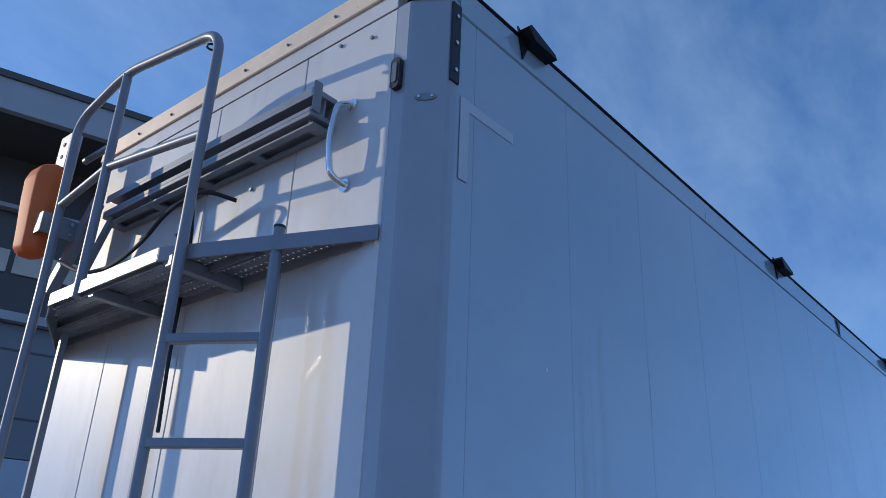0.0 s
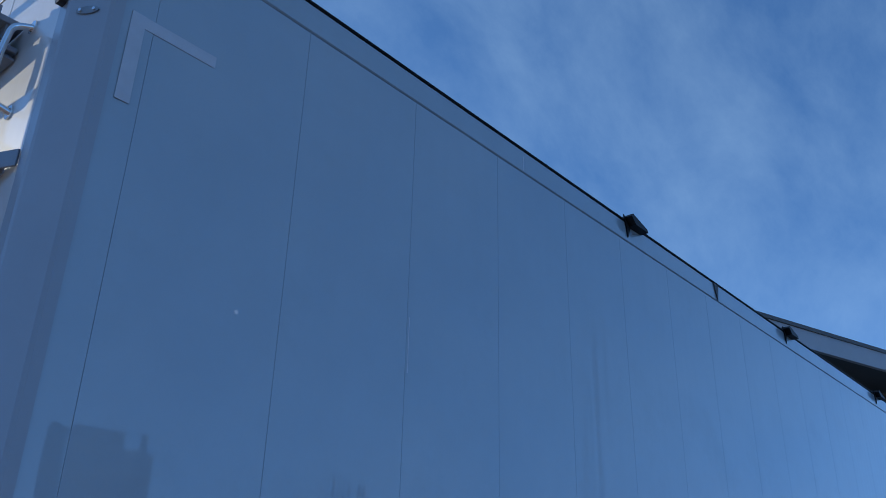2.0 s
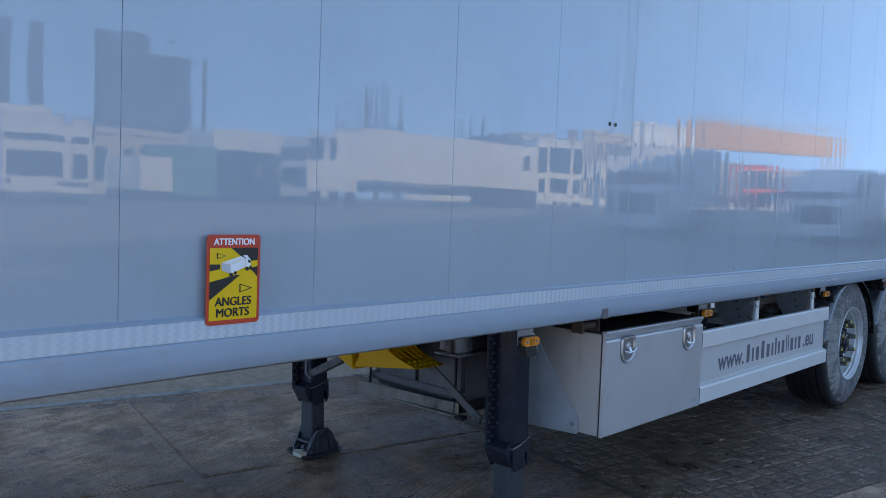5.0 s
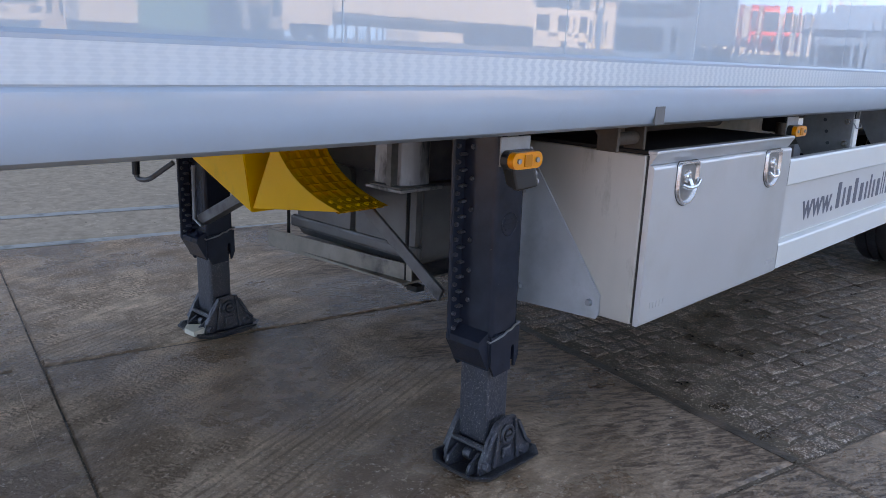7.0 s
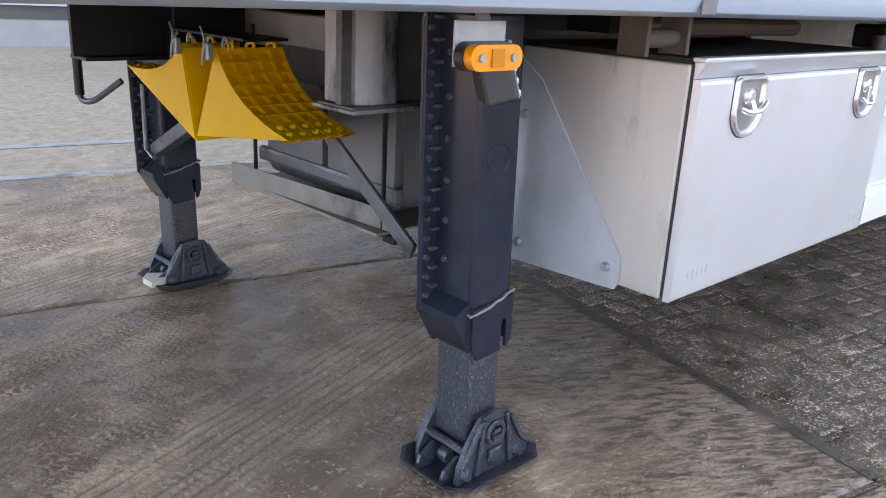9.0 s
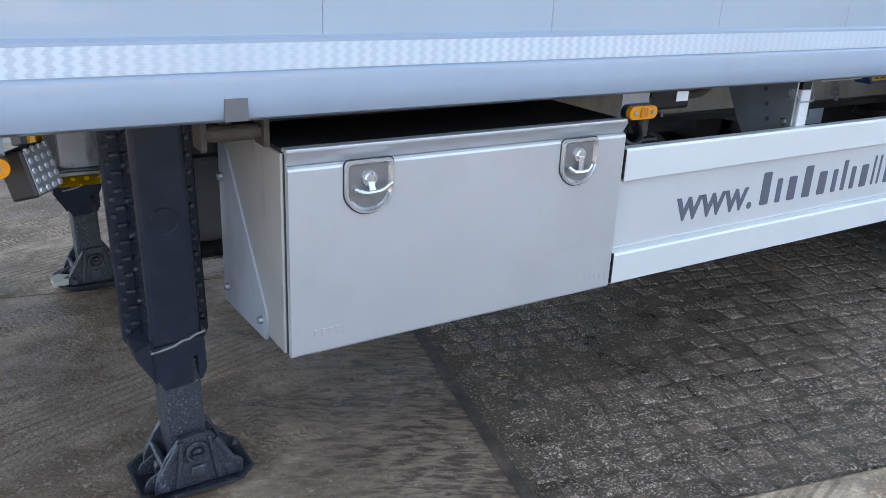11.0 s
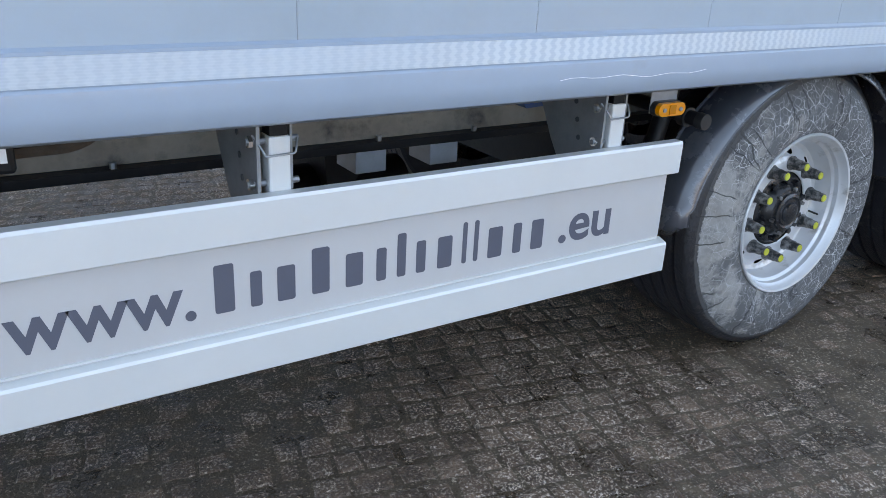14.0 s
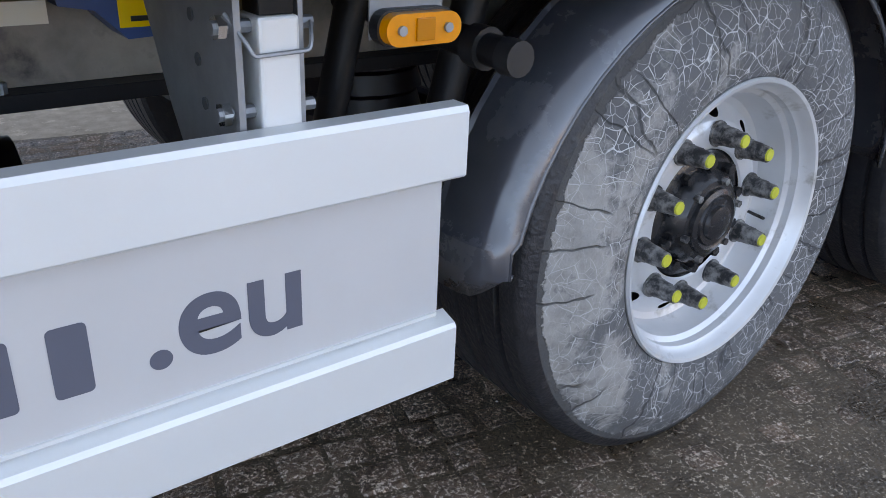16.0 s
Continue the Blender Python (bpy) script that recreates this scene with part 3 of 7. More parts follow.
def prism(bm, pts, axis, a, b):
    """A polygon pushed along an axis from a to b; pts hold the other two coordinates in order."""
    i = "xyz".index(axis)

    def at(p, w):
        c = list(p)
        c.insert(i, w)
        return bm.verts.new(c)
    lo, hi = [at(p, a) for p in pts], [at(p, b) for p in pts]
    bm.faces.new(lo)
    bm.faces.new(hi[::-1])
    n = len(pts)
    for k in range(n):
        bm.faces.new((lo[k], hi[k], hi[(k + 1) % n], lo[(k + 1) % n]))
    return bm


def strip(bm, prof, axis, a, b, cuts=1):
    """An open profile pushed along an axis: a bent sheet without thickness at its ends."""
    i = "xyz".index(axis)
    rows = []
    for s in range(cuts + 1):
        w = a + (b - a) * s / cuts
        row = []
        for p in prof:
            c = list(p)
            c.insert(i, w)
            row.append(bm.verts.new(c))
        rows.append(row)
    for r, q in zip(rows, rows[1:]):
        for k in range(len(prof) - 1):
            bm.faces.new((r[k], r[k + 1], q[k + 1], q[k]))
    return bm


def lathe(bm, prof, n=48, closed=False):
    """Rings about the y axis from (radius, y) pairs."""
    rings = [[bm.verts.new((r * math.cos(2 * math.pi * k / n), y, r * math.sin(2 * math.pi * k / n))) for k in range(n)] for r, y in prof]
    pairs = list(zip(rings, rings[1:])) + ([(rings[-1], rings[0])] if closed else [])
    for a, b in pairs:
        for k in range(n):
            bm.faces.new((a[k], a[(k + 1) % n], b[(k + 1) % n], b[k]))
    return bm


def rod(bm, p, q, r, n=12, r2=None):
    p, q = Vector(p), Vector(q)
    d = (q - p).normalized()
    u = d.orthogonal().normalized()
    v = d.cross(u)
    r2 = r if r2 is None else r2
    a = [bm.verts.new(p + (u * math.cos(t) + v * math.sin(t)) * r) for t in (2 * math.pi * k / n for k in range(n))]
    b = [bm.verts.new(q + (u * math.cos(t) + v * math.sin(t)) * r2) for t in (2 * math.pi * k / n for k in range(n))]
    bm.faces.new(a)
    bm.faces.new(b[::-1])
    for k in range(n):
        bm.faces.new((a[k], a[(k + 1) % n], b[(k + 1) % n], b[k]))
    return bm


def rounded(w, h, r, n=5, cx=0.0, cy=0.0):
    """Outline of a rectangle with round corners, as (u, v) pairs."""
    out = []
    for sx, sy, a0 in ((1, 1, 0), (-1, 1, 90), (-1, -1, 180), (1, -1, 270)):
        for k in range(n + 1):
            a = radians(a0 + 90 * k / n)
            out.append((cx + sx * (w / 2 - r) + r * math.cos(a), cy + sy * (h / 2 - r) + r * math.sin(a)))
    return out


def lettering(name, text, mat, parent, x0, x1, y, z, size, bold=0.0, thick=0.001, smear=0.0):
    """Letters that stand upright in a plane of constant y, squeezed to run from x0 to x1."""
    cu = bpy.data.curves.new(name, 'FONT')
    cu.body = text
    cu.size = size
    cu.extrude = thick
    cu.offset = bold
    tmp = new(name + "_curve", cu)
    bpy.context.view_layer.update()
    me = bpy.data.meshes.new_from_object(tmp.evaluated_get(bpy.context.evaluated_depsgraph_get()))
    bpy.data.objects.remove(tmp)
    bpy.data.curves.remove(cu)
    xs = [v.co.x for v in me.vertices]
    lo, hi = min(xs), max(xs)
    k = (x1 - x0) / (hi - lo)
    me.transform(Matrix(((k, 0, 0, x0 - lo * k), (0, 0, -1, y), (0, 1, 0, z), (0, 0, 0, 1))))
    if smear:
        # heavier strokes: the print laid down three times, a hair apart
        vs = [v.co.copy() for v in me.vertices]
        fs = [tuple(p.vertices) for p in me.polygons]
        n = len(vs)
        me = bpy.data.meshes.new(name)
        me.from_pydata([(v.x + smear * q, v.y - 0.00006 * k, v.z + smear * 0.5 * q) for k, q in enumerate((-1, 0, 1)) for v in vs], [],
                       [tuple(i + n * k for i in f) for k in range(3) for f in fs])
    me.materials.clear()
    me.materials.append(mat)
    ob = new(name, me)
    ob.parent = parent
    return ob


# ---- ground ----
def ground_z(x, y):
    """The trailer stands a little nose-up, so the yard climbs towards its rear; past the drain it rises to the far vehicles."""
    z = 0.016 * (max(-60.0, min(60.0, x)) - 4.1) - 0.012
    t = max(0.0, min(1.0, (-y - 5.0) / 16.0))
    return z + 1.15 * t * t * (3 - 2 * t)


def axis_steps():
    near = [-20 + 2.0 * k for k in range(31)]
    far = [60, 90, 140, 220, 400, 900, 2500]
    return [-q for q in far[::-1]] + [-40.0] + near + far


GX, GY = sorted(set(axis_steps())), sorted(set([-v for v in axis_steps()]))
bm = B()
grid = [[bm.verts.new((x, y, ground_z(x, y) - 0.03)) for y in GY] for x in GX]
for i in range(len(GX) - 1):
    for j in range(len(GY) - 1):
        bm.faces.new((grid[i][j], grid[i + 1][j], grid[i + 1][j + 1], grid[i][j + 1]))
ground = part("ground", bm, M_YARD, smooth=True)
tagged(ground, "dark damp asphalt yard sloping gently towards the trailer", "ground", kind="structure")

# the paving is laid on a grid turned against the trailer
PO, PA = Vector((3.592, 2.14)), radians(-13.6)
PU, PV = Vector((math.cos(PA), math.sin(PA))), Vector((-math.sin(PA), math.cos(PA)))


def paved(u, v):
    p = PO + PU * u + PV * v
    return p.x, p.y


def carried_mud(m):
    """Wheels leaving the setts have dragged brown mud on to the end of the next plates, in ragged stripes."""
    n, l = m.node_tree.nodes, m.node_tree.links
    b = n["Principled BSDF"]
    tc = n.new("ShaderNodeTexCoord")
    dot = n.new("ShaderNodeVectorMath")
    dot.operation = 'DOT_PRODUCT'
    dot.inputs[1].default_value = (PU.x, PU.y, 0)
    l.new(tc.outputs["Object"], dot.inputs[0])
    turn = n.new("ShaderNodeMapping")
    turn.inputs["Rotation"].default_value = (0, 0, -PA)
    l.new(tc.outputs["Object"], turn.inputs["Vector"])
    draw = n.new("ShaderNodeMapping")
    draw.inputs["Scale"].default_value = (0.8, 5.0, 1.0)
    l.new(turn.outputs["Vector"], draw.inputs["Vector"])
    no = n.new("ShaderNodeTexNoise")
    no.inputs["Scale"].default_value = 1.6
    no.inputs["Detail"].default_value = 8
    no.inputs["Roughness"].default_value = 0.7
    l.new(draw.outputs["Vector"], no.inputs["Vector"])
    add = n.new("ShaderNodeMath")
    add.operation = 'MULTIPLY_ADD'
    add.inputs[1].default_value = 2.2
    l.new(no.outputs["Fac"], add.inputs[0])
    l.new(dot.outputs["Value"], add.inputs[2])
    start = PU.dot(PO)
    rise = n.new("ShaderNodeMapRange")
    rise.inputs["From Min"].default_value, rise.inputs["From Max"].default_value = start + 2.2, start + 2.85
    rise.inputs["To Max"].default_value = 0.88
    l.new(add.outputs[0], rise.inputs["Value"])
    end = n.new("ShaderNodeMapRange")
    end.inputs["From Min"].default_value, end.inputs["From Max"].default_value = start + 2.6, start + 2.05
    l.new(dot.outputs["Value"], end.inputs["Value"])
    both = n.new("ShaderNodeMath")
    both.operation = 'MULTIPLY'
    l.new(rise.outputs["Result"], both.inputs[0])
    l.new(end.outputs["Result"], both.inputs[1])
    # short ripples that tread blocks pressed into the mud
    across = n.new("ShaderNodeMapping")
    across.inputs["Rotation"].default_value = (0, 0, radians(-60))
    l.new(tc.outputs["Object"], across.inputs["Vector"])
    squeeze = n.new("ShaderNodeMapping")
    squeeze.inputs["Scale"].default_value = (46.0, 12.0, 1.0)
    l.new(across.outputs["Vector"], squeeze.inputs["Vector"])
    fleck = n.new("ShaderNodeTexNoise")
    fleck.inputs["Scale"].default_value = 1.0
    fleck.inputs["Detail"].default_value = 3.0
    fleck.inputs["Roughness"].default_value = 0.6
    fleck.inputs["Distortion"].default_value = 0.6
    l.new(squeeze.outputs["Vector"], fleck.inputs["Vector"])
    mud = n.new("ShaderNodeMixRGB")
    crest = n.new("ShaderNodeMapRange")
    crest.inputs["From Min"].default_value, crest.inputs["From Max"].default_value = 0.42, 0.58
    l.new(fleck.outputs["Fac"], crest.inputs["Value"])
    l.new(crest.outputs["Result"], mud.inputs["Fac"])
    mud.inputs["Color1"].default_value = (0.068, 0.035, 0.024, 1)
    mud.inputs["Color2"].default_value = (0.30, 0.18, 0.125, 1)
    mix = n.new("ShaderNodeMixRGB")
    l.new(both.outputs[0], mix.inputs["Fac"])
    l.new(b.inputs["Base Color"].links[0].from_socket, mix.inputs["Color1"])
    l.new(mud.outputs["Color"], mix.inputs["Color2"])
    l.new(mix.outputs["Color"], b.inputs["Base Color"])


carried_mud(M_SLAB)

# ---- trailer ----
trailer = thing("semi_trailer", label="grey walking-floor semi-trailer with plank sides parked on landing legs", category="trailer")
LEN, WID, TOP = 13.5, 2.55, 4.0
Z_RAIL0, Z_RAIL1 = 1.105, 1.266

# side planks, each a hollow profile with rounded long edges
SEAMS = [0.228, 0.858, 1.485, 2.094, 2.708, 3.318, 3.938] + [4.537 + 0.602 * k for k in range(15)]


def plank(x0, x1, y_out, y_in, z0, z1, sgn):
    b = B()
    g, d = 0.0004, 0.0012
    prism(b, [(x0 + g, y_out + sgn * d), (x0 + g + d, y_out), (x1 - g - d, y_out), (x1 - g, y_out + sgn * d), (x1 - g, y_in), (x0 + g, y_in)], 'z', z0, z1)
    return b


edges = [0.115] + [q for q in SEAMS if q < LEN - 0.1] + [LEN]
for a, b_ in zip(edges, edges[1:]):
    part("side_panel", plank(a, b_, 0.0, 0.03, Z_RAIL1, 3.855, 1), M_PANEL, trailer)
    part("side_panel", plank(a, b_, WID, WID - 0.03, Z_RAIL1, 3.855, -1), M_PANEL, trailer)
# sealant lines behind the joints
for s in SEAMS[:14]:
    part("joint", box(B(), (s - 0.004, 0.002, Z_RAIL1), (s + 0.004, 0.012, 3.86)), M_SEAM, trailer)

# front wall planks
FE = [0.20, 0.715, 1.317, 1.92, 2.35]
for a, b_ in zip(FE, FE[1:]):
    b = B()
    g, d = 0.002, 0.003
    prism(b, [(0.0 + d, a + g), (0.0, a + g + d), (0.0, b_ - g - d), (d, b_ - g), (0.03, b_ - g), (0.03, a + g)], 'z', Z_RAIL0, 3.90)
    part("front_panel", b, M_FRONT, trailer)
# rounded corner posts
for sy, y0 in ((1, 0.0), (-1, WID)):
    b = B()
    prof = [(-0.002, y0 + sy * 0.198), (-0.003, y0 + sy * 0.136), (0.002, y0 + sy * 0.124), (0.074, y0 + sy * 0.003), (0.086, y0 - sy * 0.005)]
    prof += [(0.118, y0 - sy * 0.005), (0.12, y0 + sy * 0.002), (0.12, y0 + sy * 0.03), (0.03, y0 + sy * 0.198)]
    prism(b, prof, 'z', 1.10, 3.90)
    part("corner_post", b, M_POST, trailer, "grey bevelled front corner post")

# upper side rails with a shadow joint underneath and a dark lip on top
for sy, y0 in ((1, 0.0), (-1, WID)):
    b = B()
    prism(b, [(y0 + sy * 0.002, 3.860), (y0 - sy * 0.004, 3.866), (y0 - sy * 0.004, 3.985), (y0 + sy * 0.004, 3.995), (y0 + sy * 0.06, 3.995), (y0 + sy * 0.06, 3.860)], 'x', 0.125, LEN)
    part("upper_rail", b, M_PANEL, trailer)
    part("roof_lip", box(B(), (0.09, min(y0 - sy * 0.012, y0 + sy * 0.05), 3.996), (LEN, max(y0 - sy * 0.012, y0 + sy * 0.05), 4.000), 0.001), M_BLACK, trailer, "black sealing lip along the roof edge")
    part("joint", box(B(), (0.12, min(y0 + sy * 0.004, y0 + sy * 0.02), 3.852), (LEN, max(y0 + sy * 0.004, y0 + sy * 0.02), 3.862)), M_SEAM, trailer)
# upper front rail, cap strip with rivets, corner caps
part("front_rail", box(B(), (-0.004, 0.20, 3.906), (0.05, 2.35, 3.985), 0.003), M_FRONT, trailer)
part("joint", box(B(), (0.002, 0.20, 3.897), (0.02, 2.35, 3.907)), M_SEAM, trailer)
b = B()
prism(b, [(-0.012, 3.982), (-0.016, 3.986), (-0.012, 4.085), (0.0, 4.095), (0.06, 4.095), (0.06, 3.982)], 'y', 0.128, 2.422)
part("cap_strip", b, M_CAPRAIL, trailer, "bare weathered aluminium cap strip")
for sy, y0 in ((1, 0.0), (-1, WID)):
    b = B()
    prism(b, [(-0.014, y0 + sy * 0.127), (0.052, y0 + sy * 0.018), (0.060, y0 + sy * 0.024), (0.06, y0 + sy * 0.05), (0.0, y0 + sy * 0.127)], 'z', 3.902, 4.085)
    part("corner_cap", b, M_GALV, trailer, "dull grey metal corner cap")
for y in (0.17, 0.25, 0.55, 0.85, 1.15, 1.45, 1.75, 2.05, 2.3):
    part("rivet", rod(B(), (-0.013, y, 4.03), (-0.024, y, 4.03), 0.008, 10, 0.005), M_GALV, trailer)
part("drain_hole", rod(B(), (-0.0135, 0.42, 4.0), (-0.015, 0.42, 4.0), 0.013, 14), M_SEAM, trailer)
# sheeted roof
b = B()
strip(b, [(0.03, 4.0), (0.5, 4.05), (1.275, 4.07), (2.05, 4.05), (WID - 0.03, 4.0)], 'x', 0.06, LEN, 10)
part("roof_sheet", b, M_TARP, trailer, "grey roof tarpaulin", smooth=True)
# rear end
part("rear_frame", box(B(), (LEN, 0.0, 1.1), (LEN + 0.08, WID, 4.0), 0.01), M_PANEL, trailer)
part("floor_deck", box(B(), (0.04, 0.052, 1.215), (LEN, WID - 0.052, 1.25)), M_BLACKSTEEL, trailer)

# lower side rails with a rolled lower edge
for sy, y0 in ((1, 0.0), (-1, WID)):
    prof = [(0.0, Z_RAIL1 + 0.008), (-0.014, Z_RAIL1 + 0.002), (-0.016, 1.206), (-0.022, 1.200), (-0.026, 1.16), (-0.024, 1.135), (-0.014, 1.115), (0.004, 1.106), (0.05, 1.105), (0.05, 1.13), (0.03, 1.26)]
    b = B()
    prism(b, [(y0 + sy * p, z) for p, z in prof], 'x', 0.02, LEN)
    part("lower_rail", b, M_RAIL, trailer, "grey rolled lower side rail", smooth=True)
# reflective tape in lengths along the rail
part("reflective_tape", box(B(), (0.1, -0.0185, 1.209), (LEN - 0.02, -0.0155, 1.262)), M_TAPE, trailer, "pale prismatic reflective tape")

# tarpaulin wedges on the roof edge
b = B()
prism(b, [(0.0, 4.01), (0.02, 4.03), (0.195, 3.985), (0.21, 3.965), (0.05, 3.965)], 'y', -0.062, 0.03)
wedge_mesh = mesh_of("roof_bracket", b, M_BLACKSTEEL)
b = B()
prism(b, [(-0.008, 4.03), (0.075, 3.985), (0.03, 3.885)], 'y', -0.013, -0.006)
fin_mesh = mesh_of("fin", b, M_BLACKSTEEL)
for x in (0.491, 3.385, 6.105, 8.80, 11.4):
    o = new("roof_bracket", wedge_mesh)
    o.parent = trailer
    o.location.x = x
    tagged(o, "black plastic roof bracket")
    f_ = new("fin", fin_mesh)
    f_.parent = o
part("hanging_tab", prism(B(), [(4.69, 3.985), (4.77, 3.985), (4.738, 3.858)], 'y', -0.012, -0.006), M_SEAM, trailer, "dark triangular strap tab")
# black strip with screws at the corner
black_strip = part("corner_strip", box(B(), (0.075, -0.012, 3.53), (0.125, -0.002, 3.88), 0.003), M_BLACK, trailer, "black rubbing strip held by screws")
for z in (3.58, 3.70, 3.82):
    part("screw", rod(B(), (0.10, -0.011, z), (0.10, -0.018, z), 0.008, 10), M_CHROME, black_strip)
# ghost of removed tape
part("tape_mark", box(B(), (0.145, -0.0025, 3.455), (0.465, -0.0008, 3.50)), M_PALETAPE, trailer, "pale frosted strip of old tape")
part("tape_mark", box(B(), (0.145, -0.0045, 3.165), (0.195, -0.0027, 3.50)), M_PALETAPE, trailer)
# small marks on the side
part("scuff", rod(B(), (0.683, 0.001, 2.621), (0.683, -0.001, 2.621), 0.008, 8), M_LABELWHITE, trailer)
part("scratch", box(B(), (1.494, -0.001, 2.60), (1.499, 0.001, 2.83)), M_PALETAPE, trailer)
part("scratch", box(B(), (2.310, -0.0055, 3.87), (2.316, -0.0035, 3.95)), M_PALETAPE, trailer)
for x in (4.343, 4.391):
    part("screw", rod(B(), (x, 0.001, 1.99), (x, -0.004, 1.99), 0.009, 8), M_BLACK, trailer)
pipe(bm := B(), [(7.012 + 0.035 * k, -0.0262, 1.162 + 0.003 * math.sin(k * 1.3) + 0.003 * math.sin(k * 0.47)) for k in range(16)], 0.0007, 5)
part("scratch", bm, M_LABELWHITE, trailer)
part("tape_patch", box(B(), (4.316, -0.0275, 1.112), (4.364, -0.024, 1.158), 0.001), M_PATCH, trailer, "grey patch of tape on the rail")
# lamp and oval plate on the front corner
lamp = part("position_lamp", prism(B(), rounded(0.042, 0.13, 0.014, 5, 0.168, 3.575), 'x', -0.026, -0.004), M_BLACK, trailer, "black front position lamp")
part("lens", prism(B(), rounded(0.022, 0.085, 0.009, 5, 0.168, 3.575), 'x', -0.030, -0.0255), M_LED, lamp)
ov = part("oval_plate", prism(B(), [(0.040 * math.cos(a), 0.015 * math.sin(a)) for a in (2 * math.pi * k / 20 for k in range(20))], 'y', -0.004, 0.0), M_GALV, trailer)
ov.location, ov.rotation_euler.z = (0.035, 0.066, 3.462), radians(-59)
part("screw", rod(B(), (-0.024, -0.003, 0), (-0.024, -0.009, 0), 0.006, 8), M_CHROME, ov)
part("screw", rod(B(), (0.024, -0.003, 0), (0.024, -0.009, 0), 0.006, 8), M_CHROME, ov)

# ---- front platform, ladder, grab handle ----
# platform plan: along the wall, tapering back to it beside the ladder
OUT = -0.33
plan = [(0.0, 0.205), (OUT, 1.0), (OUT, 1.835), (0.0, 2.46)]
platform = sub("platform", trailer, (0, 0, 0), "grey steel access platform with perforated tread")
for (ax, ay), (bx, by), nm in ((plan[0], plan[1], "edge_angle"), (plan[1], plan[2], "edge_angle"), (plan[2], plan[3], "edge_angle")):
    b = B()
    bar(b, (ax - 0.006, ay, 2.958), (bx - 0.006, by, 2.958), 0.008, 0.058, 0.002)
    part(nm, b, M_GREYPAINT, platform)
part("end_bracket", bar(B(), (OUT, 1.838, 2.925), (-0.004, 2.40, 2.925), 0.007, 0.105, 0.002), M_GREYPAINT, platform)


def tread(x0, x1):
    """A perforated plank cut to the platform's plan: rows of holes between folded edges."""
    b = B()
    rows = [x0 + (x1 - x0) * k / 13 for k in range(14)]
    for k in range(13):
        f = min(1.0, (rows[k] + rows[k + 1]) / 2 / OUT)
        y0, y1 = 0.23 + 0.79 * f, 2.42 - 0.60 * f
        if k not in (1, 4, 8, 11):
            box(b, (rows[k], y0, 2.955), (rows[k + 1], y1, 2.961))
            continue
        n = int((y1 - y0) / 0.03)
        dy = (y1 - y0) / n
        for m in range(n):
            ya = y0 + dy * m
            box(b, (rows[k], ya, 2.955), (rows[k + 1], ya + dy * 0.48, 2.961))
    for x in (x0, x1 - 0.004):
        f = min(1.0, x / OUT)
        box(b, (x, 0.245 + 0.79 * f, 2.925), (x + 0.004, 2.41 - 0.60 * f, 2.955))
    return b


part("tread_plank", tread(-0.155, -0.01), M_GREYPAINT, platform)
part("tread_plank", tread(-0.315, -0.165), M_GREYPAINT, platform)
for y in (0.95, 1.5):
    part("cross_bearer", box(B(), (OUT + 0.01, y - 0.02, 2.905), (-0.005, y + 0.02, 2.951), 0.003), M_GREYPAINT, platform)

ladder = sub("ladder", trailer, (0, 0, 0), "grey tubular steel ladder and guard rail")
R = 0.021
LA, LB = (-0.138, 0.57), (-0.318, 0.885)
part("stile", pipe(B(), [(*LA, 1.15), (*LA, 3.02)], R, 14), M_GREYPAINT, ladder, smooth=True)
part("end_plug", rod(B(), (*LA, 3.02), (*LA, 3.03), R + 0.001, 14), M_BLACK, ladder)
hoop = fillet([(*LB, 1.15), (LB[0], LB[1], 3.93), (OUT - 0.01, 1.60, 4.03), (OUT, 2.03, 3.93), (OUT, 1.97, 3.1), (OUT, 1.96, 1.15)], 0.12, 8)
part("stile", pipe(B(), hoop, R, 14), M_GREYPAINT, ladder, "bent tube that runs from stile to guard rail", smooth=True)
part("stile", pipe(B(), [(OUT, 1.60, 2.92), (OUT - 0.008, 1.60, 4.02)], R, 14), M_GREYPAINT, ladder, smooth=True)
part("knee_rail", pipe(B(), [(LB[0], LB[1], 3.44), (OUT, 1.60, 3.53), (OUT, 1.985, 3.46)], R * 0.9, 12), M_GREYPAINT, ladder, smooth=True)
for k in range(5):
    z = 2.62 - 0.35 * k
    part("rung", bar(B(), (LA[0] - 0.004, LA[1] + 0.012, z), (LB[0] + 0.004, LB[1] - 0.012, z), 0.034, 0.032, 0.004), M_GREYPAINT, ladder)
part("rope_eye", pipe(B(), [(LB[0] + 0.02 * math.cos(a) - 0.005, 0.93 + 0.02 * math.sin(a), 3.865) for a in (2 * math.pi * k / 14 for k in range(15))], 0.005, 6), M_BLACK, ladder, smooth=True)
# second stile strip seen behind the outer tube
part("stay", bar(B(), (-0.16, 2.02, 1.15), (-0.16, 2.02, 2.9), 0.03, 0.02), M_GREYPAINT, ladder)

grab = sub("grab_handle", trailer, (0, 0, 0), "polished chrome grab handle")
part("grip", pipe(B(), fillet([(0.0, 0.405, 3.545), (-0.06, 0.425, 3.53), (-0.075, 0.435, 3.38), (-0.06, 0.425, 3.225), (0.0, 0.405, 3.20)], 0.06, 6), 0.0125, 12), M_CHROME, grab, smooth=True)
for z in (3.20, 3.545):
    part("foot_plate", rod(B(), (-0.001, 0.405, z), (-0.007, 0.405, z), 0.026, 16), M_CHROME, grab)

